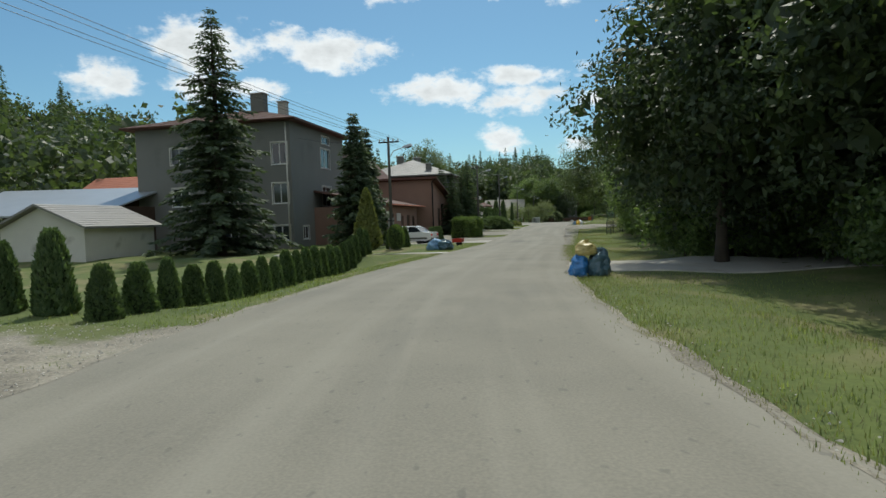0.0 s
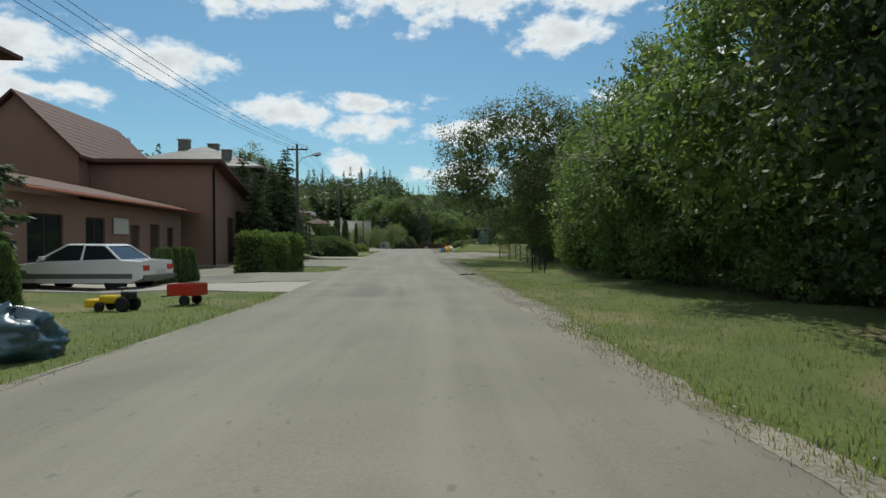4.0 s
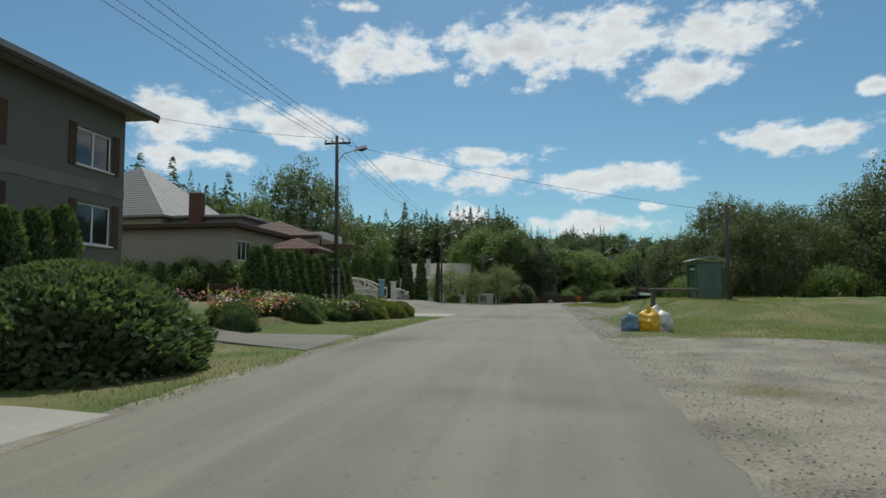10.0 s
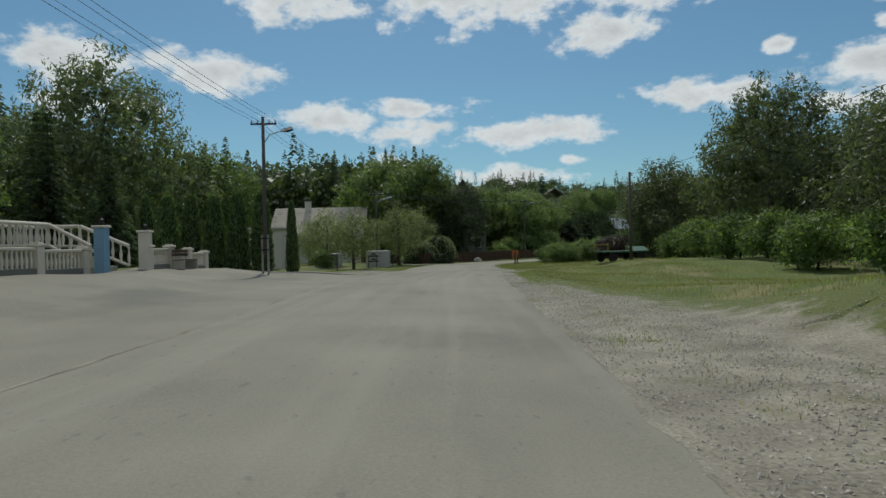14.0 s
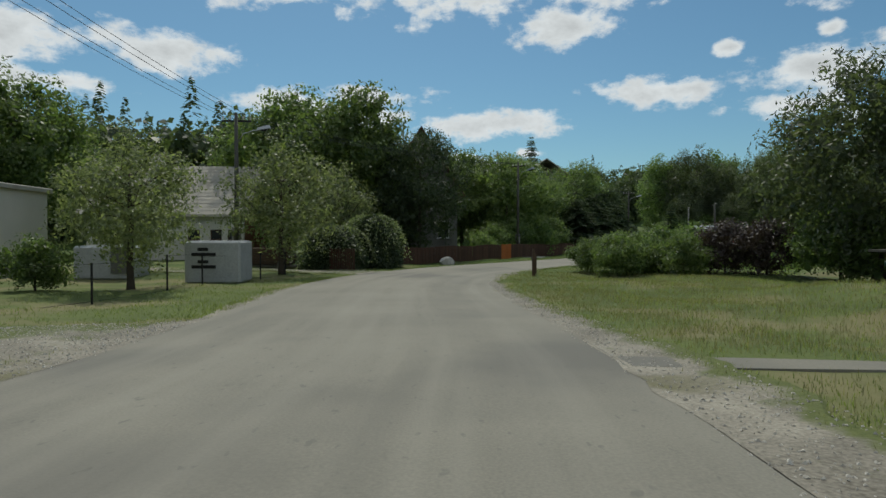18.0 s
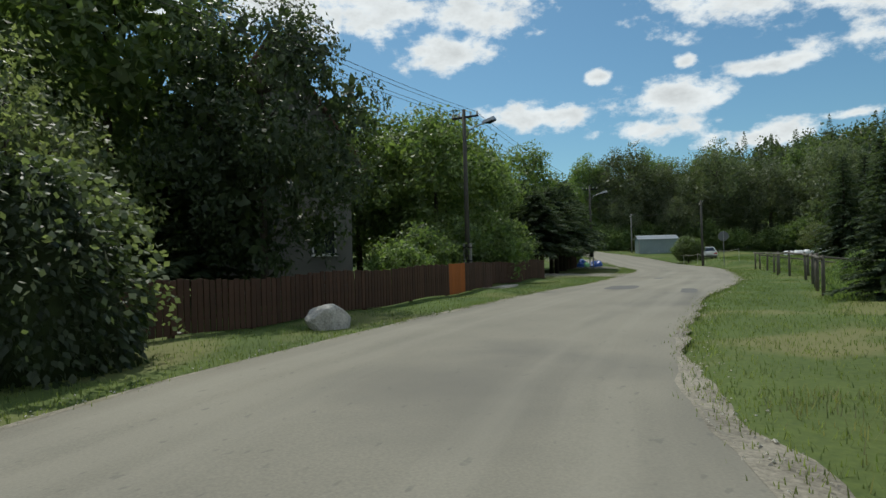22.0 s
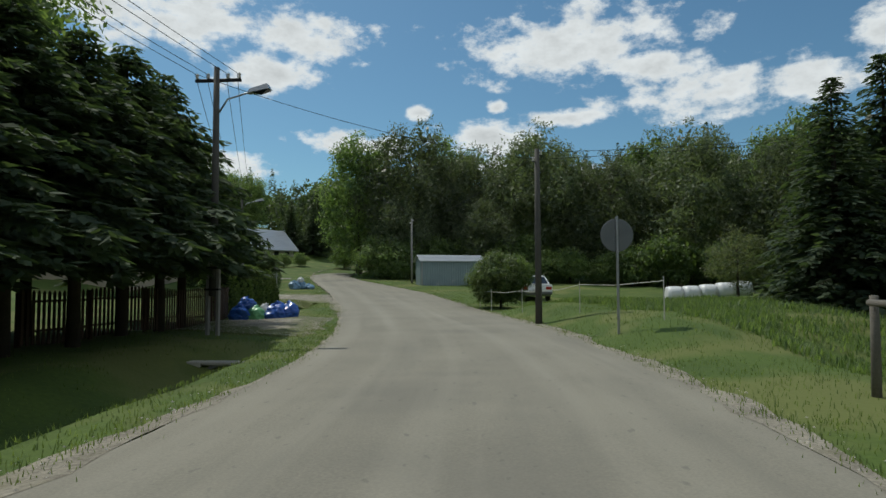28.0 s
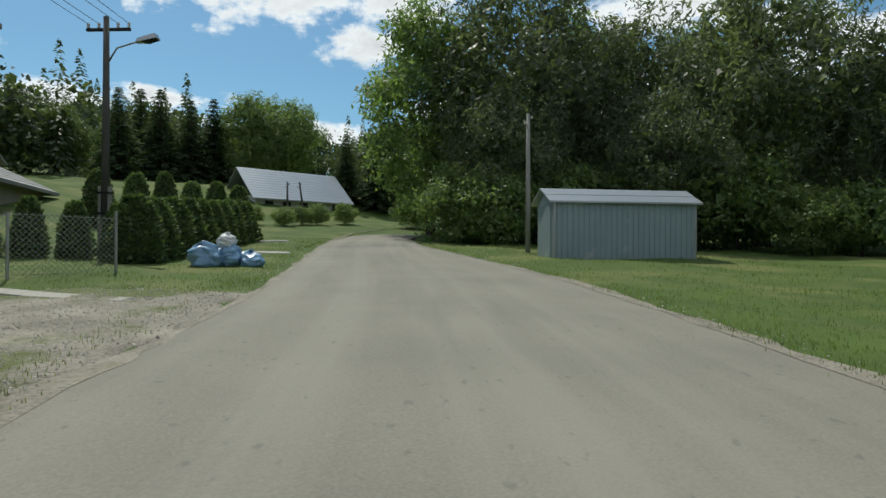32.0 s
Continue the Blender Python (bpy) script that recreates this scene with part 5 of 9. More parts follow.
def salmon_house():
    h = thing("house", label="salmon-red rendered house with brown roofs and front porch", category="house")
    # tall gabled part
    x0, x1, y0, y1 = -27, -20.2, 62.0, 74
    block(h, x0, x1, y0, y1, -0.8, 5.9, M_PINK, {})
    part("gable", Geo().add([(x0, y0, 5.903), (x1, y0, 5.903), ((x0 + x1) / 2, y0, 9.2), (x0, y0 + 0.3, 5.903), (x1, y0 + 0.3, 5.903), ((x0 + x1) / 2, y0 + 0.3, 9.2)],
                            [(0, 1, 2), (5, 4, 3), (0, 3, 4, 1), (1, 4, 5, 2), (2, 5, 3, 0)]), M_PINK, h)
    part("roof", gable_roof(x0, x1, y0, y1, 6.1, 3.35, 0.35, "y", 0.16), M_ROOFB, h)
    # main block with raked side towards the road
    X0, X1, Y0, Y1 = -20.197, -13.25, 63.3, 73.0
    part("wall", wall_geo(X1 - X0, -0.8, 5.5, 0.3, []), M_PINK, h, "", pose(X0, Y0, 0))
    m = pose(X1, Y0, 0, 0, 0, 90)
    part("wall", wall_geo(Y1 - Y0 - 0.3, -0.8, 3.45, 0.3, [(2.7, 4.3, -0.4, 2.5), (4.7, 6.6, 1.75, 3.05)], rake=(5.5, 3.55)), M_PINK, h, "", m @ pose(0.3, 0, 0))
    window(h, m @ pose(5.0, 0, 1.75), 1.9, 1.3, lights=2, frame_mat=M_WOODD, curtain=False)
    d = part("door", Geo().box(0, 1.6, 0.1, 0.16, -0.4, 2.5), M_WOODD, h, "brown garage door", m @ pose(3.0, 0, 0))
    part("wall", Geo().box(X0, X1 - 0.31, Y1 - 0.3, Y1, -0.8, 3.4), M_PINK, h)
    part("roof", Geo().add([(X0 - 0.02, Y0 - 0.5, 5.75), (X1 + 0.7, Y0 - 0.5, 5.75), (X1 + 0.7, Y1 + 0.4, 3.55), (X0 - 0.02, Y1 + 0.4, 3.55),
                            (X0 - 0.02, Y0 - 0.5, 5.55), (X1 + 0.7, Y0 - 0.5, 5.55), (X1 + 0.7, Y1 + 0.4, 3.35), (X0 - 0.02, Y1 + 0.4, 3.35)],
                           [(0, 1, 2, 3), (7, 6, 5, 4), (0, 4, 5, 1), (1, 5, 6, 2), (2, 6, 7, 3), (3, 7, 4, 0)]), M_ROOFB, h)
    pipe(h, [(X1 + 0.5, Y0 - 0.4, 5.5), (X1 + 0.12, Y0 - 0.12, 5.2), (X1 + 0.12, Y0 - 0.12, -0.5)], 0.07, M_IRON)
    # low porch wing along the yard
    wx0, wx1, wy0, wy1 = -21, -14.6, 46.5, 61.9
    part("porch_roof", Geo().add([(wx1 + 0.6, wy0, 2.75), (wx1 + 0.6, wy1 + 1.2, 2.75), (wx0, wy1 + 1.2, 4.3), (wx0, wy0, 4.3),
                                  (wx1 + 0.6, wy0, 2.6), (wx1 + 0.6, wy1 + 1.2, 2.6), (wx0, wy1 + 1.2, 4.15), (wx0, wy0, 4.15)],
                                 [(0, 1, 2, 3), (7, 6, 5, 4), (0, 4, 5, 1), (1, 5, 6, 2), (2, 6, 7, 3), (3, 7, 4, 0)]), M_ROOFB, h)
    m2 = pose(wx1, wy0, 0, 0, 0, 90)
    hol = [(1.2, 3.4, 0.2, 1.9), (5.0, 6.6, 0.3, 1.9), (9.0, 10.0, -0.5, 1.7), (11.2, 12.4, -0.5, 1.8), (13.4, 14.3, 0.4, 1.7)]
    part("porch_wall", wall_geo(wy1 - wy0, -0.8, 2.55, 0.3, hol), M_PINK, h, "", m2)
    for a, b, c, dd in hol:
        if c < 0:
            part("door", Geo().box(0, b - a, 0.12, 0.18, 0, dd - c), M_WOODD, h, "", m2 @ pose(a, 0, c))
        else:
            window(h, m2 @ pose(a, 0, c), b - a, dd - c, frame_mat=M_WOODD, curtain=False)
    part("porch_side_wall", Geo().box(wx0, wx1 - 0.31, wy0, wy0 + 0.3, -0.8, 2.55), M_PINK, h)
    part("notice_board", Geo().box(wx1 + 0.05, wx1 + 0.09, wy0 + 7.2, wy0 + 8.6, 1.25, 1.95, 0.01), M_WHITE, h, "plain white board")
    part("gutter", Geo().tube([(wx1 + 0.66, wy0, 2.66), (wx1 + 0.66, wy1 + 1.2, 2.66)], [0.06, 0.06], 8), M_ROOFR, h)


def olive_house():
    h = thing("house", label="two-storey dark grey house with white windows and low hipped roof", category="house")
    x0, x1, y0, y1, z0, z1 = -25.5, -14.0, 77.0, 89.0, -0.4, 6.85
    E = [(2.85, 3.75, 4.75, 5.75), (5.65, 7.0, 4.8, 5.85), (9.8, 11.4, 4.8, 5.95), (2.9, 3.8, 2.6, 3.65), (5.75, 7.05, 2.7, 3.75), (9.9, 11.45, 2.45, 3.7), (1.6, 3.2, 0.2, 1.5), (5.0, 7.6, -0.2, 1.5)]
    block(h, x0, x1, y0, y1, z0, z1, M_DGREY, {"E": E, "S": [(2, 3.5, 4.7, 5.9), (7.5, 9, 4.7, 5.9)], "N": [(2, 3.5, 4.7, 5.9)]}, surround=None)
    for (a, b, c, d) in E[:6]:
        part("surround", Geo().box(x1, x1 + 0.03, y0 + a - 0.32, y0 + a - 0.02, c - 0.06, d + 0.06).box(x1, x1 + 0.03, y0 + b + 0.02, y0 + b + 0.32, c - 0.06, d + 0.06), M_WOODD, h, "dark brown shutter strip")
    part("band", Geo().box(x1 + 0.002, x1 + 0.02, y0, y1, 4.05, 4.4), M_GREY, h)
    part("roof", hip_roof(x0, x1, y0, y1, 7.05, 2.5, 0.75, 14), M_ROOFG, h)
    part("fascia", Geo().box(x1 + 0.68, x1 + 0.74, y0 - 0.7, y1 + 0.7, 6.78, 7.05), M_WOODD, h)
    chimney(h, -21.4, 82.2, 7.8, 10.0, 0.9, 0.7, M_DGREY)
    chimney(h, -19.6, 84.6, 7.8, 10.0, 0.9, 0.7, M_DGREY)
    chimney(h, -16.6, 78.2, 7.2, 8.5, 0.7, 0.6, M_DGREY)


def hipped_house():
    h = thing("house", label="single-storey house with steep grey hipped roof and flat annex", category="house")
    x0, x1, y0, y1 = -36, -25.9, 110, 122
    block(h, x0, x1, y0, y1, 0.0, 6.3, M_BEIGE, {"S": [(4.2, 5.6, 4.3, 5.4), (5.9, 7.2, 4.3, 5.4), (7.5, 9.0, 4.3, 5.4)]})
    part("roof", hip_roof(x0, x1, y0, y1, 6.5, 4.6, 0.5, 22, 0.035), M_ROOFG, h)
    part("annex", Geo().box(-25.897, -20.5, 111, 121, 0.0, 6.35, 0.03), M_GREY, h)
    part("annex_roof", Geo().box(-25.8, -20.2, 110.7, 121.3, 6.353, 6.55, 0.03), M_ROOFG, h)
    chimney(h, -23.6, 110.6, 4.5, 8.0, 0.9, 0.6, M_ROOFB)


def stair_house():
    h = thing("house", label="cream house with porch on a tall outdoor staircase", category="house")
    x0, x1, y0, y1, z0, z1 = -24, -17.2, 103, 119, 0.0, 4.7
    E = [(0.8, 2.6, 2.9, 4.1), (4.2, 6.6, 2.9, 4.2), (8.2, 9.2, 2.6, 4.2)]
    block(h, x0, x1, y0, y1, z0, z1, M_CREAM, {"E": E}, lights=3)
    part("flat_roof", Geo().box(x0 - 0.3, x1 + 0.6, y0 - 0.4, y0 + 7.4, z1 + 0.003, z1 + 0.28, 0.03), M_WOODD, h)
    part("roof", hip_roof(-23, -15.2, 110.6, 119, 4.95, 1.5, 0.5, 10), M_ROOFB, h)
    can = part("canopy", Geo().box(-17.1, -14.6, 111.2, 115.6, 4.75, 5.25, 0.03), M_WHITE, h, "white flat porch canopy")
    for y in (111.5, 115.3):
        part("column", Geo().tube([(-14.9, y, 2.45), (-14.9, y, 4.75)], [0.06, 0.06], 8), M_WOODD, can)
    part("landing", Geo().box(-17.19, -15.2, 108.6, 113.8, 0.2, 2.3, 0.02), M_GREY, h, "raised concrete landing")
    part("landing", Geo().box(-17.0, -15.2, 117.902, 124.95, 0.1, 1.35, 0.02), M_GREY, h, "middle landing of the stairs")
    for k in range(6):
        y = 113.8 + 4.1 * k / 6
        part("step", Geo().box(-17.0, -15.2, y + 0.002, y + 4.1 / 6, 0.1, 2.3 - 0.95 * (k + 1) / 7, 0.012), M_CONC, h)
    for k in range(5):
        x = -15.2 + 1.5 * k / 5
        part("step", Geo().box(x + 0.002, x + 0.3, 122.95, 124.95, 0.1, 1.35 - 0.85 * (k + 1) / 6, 0.012), M_CONC, h)

    def flight(xa, ya, xb, yb, za, zb):
        bal = part("balustrade", Geo().tube([(xa, ya, za + 0.95), (xb, yb, zb + 0.95)], [0.075, 0.075], 8), M_BALU, h, "white cast balustrade")
        part("base_rail", Geo().tube([(xa, ya, za + 0.14), (xb, yb, zb + 0.14)], [0.06, 0.06], 6), M_BALU, bal)
        cnt = max(2, int(math.hypot(xb - xa, yb - ya) / 0.32))
        for i in range(cnt + 1):
            u = i / cnt
            part("baluster", BALUSTER, M_BALU, bal, "", pose(xa + (xb - xa) * u, ya + (yb - ya) * u, za + (zb - za) * u + 0.14) @ Matrix.Diagonal((1, 1, 0.76, 1)))
    for xx in (-15.22, -16.98):
        flight(xx, 113.85, xx, 117.85, 2.3, 1.35)
    flight(-15.22, 108.7, -15.22, 113.8, 2.3, 2.3)
    flight(-15.22, 117.9, -15.22, 122.9, 1.35, 1.35)
    flight(-16.98, 117.9, -16.98, 124.9, 1.35, 1.35)
    flight(-15.2, 122.92, -13.6, 122.92, 1.35, 0.5)
    flight(-16.95, 124.93, -15.25, 124.93, 1.35, 1.35)
    flight(-15.2, 124.93, -13.2, 124.93, 1.35, 0.5)


BALUSTER = Geo().lathe([(0.06, 0), (0.06, 0.06), (0.035, 0.1), (0.06, 0.3), (0.065, 0.42), (0.035, 0.7), (0.03, 0.85), (0.055, 0.93), (0.055, 1.0)], 8).mesh("baluster", True)
PIER = Geo().box(-0.17, 0.17, -0.17, 0.17, 0, 0.95, 0.015).box(-0.22, 0.22, -0.22, 0.22, 0.952, 1.05, 0.02).box(-0.14, 0.14, -0.14, 0.14, 1.052, 1.1, 0.01).mesh("pier")


def balustrade_fence(x0, y0, x1, y1, bays, label="white cast concrete balustrade fence", h=0.8):
    a, b = Vector((x0, y0)), Vector((x1, y1))
    f = thing("balustrade_fence", None, label, "fence")
    turn = math.degrees(math.atan2(b.y - a.y, b.x - a.x))
    for k in range(bays + 1):
        p = a.lerp(b, k / bays)
        part("pier", PIER, M_BALU, f, "", pose(p.x, p.y, at(p.x, p.y) - 0.02, 0, 0, turn))
        if k == bays:
            break
        q = a.lerp(b, (k + 1) / bays)
        L = (q - p).length
        z = (at(p.x, p.y) + at(q.x, q.y)) / 2
        m = pose(p.x, p.y, z, 0, 0, turn)
        part("plinth", Geo().box(0.175, L - 0.175, -0.11, 0.11, -0.2, 0.2, 0.01), M_GREY, f, "grey concrete plinth", m)
        part("top_rail", Geo().box(0.175, L - 0.175, -0.1, 0.1, 0.8, 0.9, 0.015), M_BALU, f, "", m)
        n = max(3, int(L / 0.24))
        for i in range(n):
            part("baluster", BALUSTER, M_BALU, f, "", m @ pose(0.175 + (L - 0.35) * (i + 0.5) / n, 0, 0.2) @ Matrix.Diagonal((1, 1, 0.6, 1)))


def gazebo(x, y):
    z = at(x, y)
    g = thing("gazebo", pose(x, y, z), "timber garden gazebo with brown pyramid roof", "gazebo")
    top = 3.8 - z
    for sx in (-1.1, 1.1):
        for sy in (-1.1, 1.1):
            part("post", Geo().box(sx - 0.07, sx + 0.07, sy - 0.07, sy + 0.07, 0, top - 0.66, 0.01), M_WOODD, g)
    for sx in (-1.1, 1.1):
        part("side_rail", Geo().box(sx - 0.03, sx + 0.03, -1.02, 1.02, 0.8, 0.88), M_WOODD, g)
    part("roof", hip_roof(-1.2, 1.2, -1.2, 1.2, top - 0.65, 0.65, 0.3, 8, 0.02, 0.08), M_ROOFB, g)


def metal_shed():
    """Galvanised garage with a trapezoid profile."""
    a, b = Vector((46.28, 222.65)), Vector((51.1, 221.45))
    turn = math.degrees(math.atan2(b.y - a.y, b.x - a.x))
    L, W, h, ap = (b - a).length, 1.9, 2.0, 2.45
    z = at(47, 222.6)
    s = thing("metal_garage", pose(a.x, a.y, z - 0.08, 0, 0, turn), "grey-green corrugated sheet-metal garage with shallow gable roof", "garage")

    def sheet(L, h0, h1, n):
        g = Geo()
        p = L / n
        pts = []
        for k in range(n):
            for u, d in ((0, 0), (0.3, 0), (0.4, -0.028), (0.85, -0.028), (0.95, 0)):
                pts.append(((k + u) * p, d))
        pts.append((L, 0))
        base = len(g.v)
        for u, d in pts:
            t = u / L
            g.v += [(u, d, 0), (u, d, h0 + (h1 - h0) * (1 - abs(2 * t - 1)) if h1 != h0 else h0)]
        for i in range(len(pts) - 1):
            g.f.append((2 * i, 2 * i + 2, 2 * i + 3, 2 * i + 1))
        g.box(0, L, 0.004, 0.02, 0, h0 - 0.01)
        return g
    part("long_wall", sheet(L, h, h, 26), M_SHED, s)
    part("gable_wall", sheet(W, h, ap, 10), M_SHED, s, "", pose(0, W, 0, 0, 0, -90))
    part("gable_wall", sheet(W, h, ap, 10), M_SHED, s, "", pose(L, 0, 0, 0, 0, 90))
    part("long_wall", sheet(L, h, h, 26), M_SHED, s, "", pose(L, W, 0, 0, 0, 180))
    for x in (0.0, L):
        part("corner_post", Geo().box(x - 0.04, x + 0.04, -0.05, 0.03, 0, h), M_STEEL, s)
    part("roof", gable_roof(-0.05, L + 0.05, 0, W, h + 0.06, ap - h, 0.16, "x", 0.04, 2), M_ZINC, s, "bright sheet-metal roof")
    part("gable_door", Geo().box(0.25, W - 0.25, -0.03, -0.012, 0.05, 1.9), M_SHED, s, "", pose(-0.03, W, 0, 0, 0, -90))


def roadside_house():
    """Beige two-storey house above the clipped thuja hedge."""
    h = thing("house", pose(18.3, 222.35, 1.1, 0, 0, -25), "beige two-storey rendered house with white windows", "house")
    x0, x1, y0, y1, z0, z1 = -1.5, 8.6, 0.0, 7.65, -1.6, 5.85
    S = [(1.2, 2.2, 3.6, 5.0), (4.3, 5.3, 3.6, 5.0), (7.6, 8.6, 3.6, 5.0), (1.2, 2.2, 1.0, 2.4), (4.3, 5.3, 1.0, 2.4), (7.6, 8.6, 1.0, 2.4)]
    E = [(1.9, 3.3, 3.75, 5.15), (5.35, 6.75, 3.75, 5.15), (1.9, 3.3, 1.05, 2.45), (5.35, 6.75, 1.05, 2.45)]
    block(h, x0, x1, y0, y1, z0, z1, M_BEIGE, {"S": S, "E": E})
    part("roof", hip_roof(x0, x1, y0, y1, 6.0, 0.9, 0.6, 8), M_ROOFG, h)
    part("cornice", Geo().box(x0 - 0.25, x1 + 0.25, y0 - 0.25, y1 + 0.25, 5.6, 5.84, 0.02), M_DGREY, h)
    chimney(h, 2.0, 4.0, 6.2, 8.0, 0.8, 0.6, M_DGREY)
    pipe(h, [(x1 - 0.15, y0 - 0.08, 5.6), (x1 - 0.15, y0 - 0.08, 0)], 0.05, M_DGREY)


def slope_house():
    """Low house above the upper garden, two roofs one over the other."""
    h = thing("house", pose(27.5, 235.2, 0.95, 0, 0, -6), "low cream house with grey upper roof and brown veranda roof", "house")
    block(h, -11.0, -0.6, 0.0, 7.5, -1.0, 2.6, M_CREAM, {"S": [(2.0, 3.2, 0.5, 1.7), (6.5, 7.7, 0.5, 1.7)], "E": [(2.5, 3.7, 0.5, 1.7)]})
    part("roof", hip_roof(-11.0, -0.6, 0.0, 7.5, 2.75, 2.3, 0.6, 14), M_ROOFG, h, "grey tiled roof")
    part("veranda_roof", Geo().add([(-11.4, -2.4, 1.75), (0.7, -2.4, 1.75), (0.2, 0.0, 2.35), (-11.4, 0.0, 2.35), (-11.4, -2.4, 1.6), (0.7, -2.4, 1.6), (0.2, 0.0, 2.2), (-11.4, 0.0, 2.2)],
                                   [(0, 1, 2, 3), (7, 6, 5, 4), (0, 4, 5, 1), (1, 5, 6, 2), (2, 6, 7, 3), (3, 7, 4, 0)]), M_ROOFB, h, "brown veranda roof")
    for x in (-8.0, -4.0, 0.3):
        part("veranda_post", Geo().box(x - 0.07, x + 0.07, -2.25, -2.1, -1.0, 1.58, 0.01), M_WOODD, h)
    chimney(h, -6.0, 4.0, 4.2, 5.8, 0.7, 0.6, M_BRICK)


def far_barn():
    b = thing("barn", label="long low white barn with bright sheet-metal roof", category="barn")
    z = at(43, 258)
    m = pose(39.3, 255.9, 0, 0, 0, 21)
    b.matrix_basis = m
    part("wall", Geo().box(0.4, 9.0, 0.5, 6.0, z - 0.5, 5.2), M_WHITE, b)
    part("roof", gable_roof(0.3, 9.2, 0.4, 6.1, 5.2, 2.45, 0.35, "x", 0.1), M_ZINC, b)
    for k in range(5):
        part("window", Geo().box(1.2 + k * 1.6, 1.9 + k * 1.6, 0.44, 0.496, 4.15, 4.75), M_GLASS, b)


def orchard_house():
    """Pale fibre-cement roof showing above the apple trees."""
    h = thing("house", label="low farmhouse with pale weathered fibre-cement roof", category="house")
    x0, x1, y0, y1 = -20.5, -10.2, 171, 178
    m = pose(x0, y0, 0)
    holes = [(6.6, 7.4, 0.85, 1.55), (8.1, 8.85, 0.85, 1.55), (9.25, 9.95, 0.85, 1.55)]
    part("wall", wall_geo(x1 - x0, -0.6, 3.0, 0.3, holes), M_WHITE, h, "", m)
    for a, b, c, d in holes:
        window(h, m @ pose(a, 0, c), b - a, d - c, lights=1, frame_mat=M_WOODD, curtain=False)
    part("wall", Geo().box(x1 - 0.3, x1, y0 + 0.303, y1, -0.6, 3.0), M_BRICK, h)
    part("wall", Geo().box(x0, x0 + 0.3, y0 + 0.303, y1, -0.6, 3.0), M_WHITE, h)
    part("wall", Geo().box(x0 + 0.303, x1 - 0.303, y1 - 0.3, y1, -0.6, 3.0), M_WHITE, h)
    part("roof", gable_roof(x0, x1, y0, y1, 3.0, 3.2, 0.5, "x", 0.14, 14), M_ROOFS, h)
    chimney(h, -17, 174.4, 5.4, 6.9, 0.7, 0.6, M_WHITE)
    g = thing("house", label="tall pale grey house with steep dark gable behind the fence", category="house")
    gx0, gx1, gy0, gy1, gz = -0.8, 4.7, 175.2, 184.0, 4.9
    block(g, gx0, gx1, gy0, gy1, -0.7, gz, M_GREY, {"S": [(0.8, 1.7, 1.0, 2.3), (4.0, 4.9, 1.0, 2.3), (4.0, 4.9, 3.4, 4.6), (0.8, 1.7, 3.4, 4.6)], "E": [(2.0, 3.0, 1.0, 2.3), (5.5, 6.5, 1.0, 2.3)]})
    mid = (gx0 + gx1) / 2
    part("gable", Geo().add([(gx0, gy0, gz + 0.003), (gx1, gy0, gz + 0.003), (mid, gy0, gz + 4.2), (gx0, gy0 + 0.3, gz + 0.003), (gx1, gy0 + 0.3, gz + 0.003), (mid, gy0 + 0.3, gz + 4.2)],
                            [(0, 1, 2), (5, 4, 3), (0, 3, 4, 1), (1, 4, 5, 2), (2, 5, 3, 0)]), M_DGREY, g)
    part("roof", gable_roof(gx0, gx1, gy0, gy1, gz + 0.2, 4.3, 0.55, "y", 0.16, 16), M_ROOFB, g)
    u = thing("utility_hut", label="white flat-roofed utility hut with one dark opening", category="hut")
    block(u, -18.2, -14.05, 151.3, 155, -0.55, 2.85, M_WHITE, {"S": [(2.2, 3.35, 0.94, 2.38)]}, curtain=False, frame_mat=M_WOODD)
    part("roof", Geo().box(-18.4, -13.9, 151.1, 155.2, 2.853, 3.05, 0.03), M_CONC, u)


def hill_houses():
    """Two small houses that show between the tree tops."""
    v = thing("house", label="small pale gabled house among the trees", category="house")
    part("wall", Geo().box(15.6, 20.6, 203, 209, -0.3, 9.0), M_GREY, v)
    part("roof", gable_roof(15.6, 20.6, 203, 209, 9.0, 1.7, 0.4, "y", 0.12, 6), M_ROOFS, v)
    part("window", Geo().box(17.5, 18.6, 202.98, 202.997, 6.6, 8.0), M_GLASS, v)
    w = thing("house", pose(12.5, 247, at(17, 249) - 1.0, 0, 0, -20), "low house with faded tiled roof on the slope", "house")
    part("wall", Geo().box(0, 9, 0, 7, -1.0, 2.6), M_WHITE, w)
    part("roof", gable_roof(0, 9, 0, 7, 2.6, 2.4, 0.6, "x", 0.14, 14), M_ROOFG, w)


grey_house()
outbuildings()
salmon_house()
olive_house()
hipped_house()
stair_house()
gazebo(-12.3, 100.4)
balustrade_fence(-13.6, 104.5, -13.6, 122.4, 7)
balustrade_fence(-12.6, 125.3, -12.6, 131.2, 3)
metal_shed()
roadside_house()
slope_house()
far_barn()
orchard_house()
hill_houses()

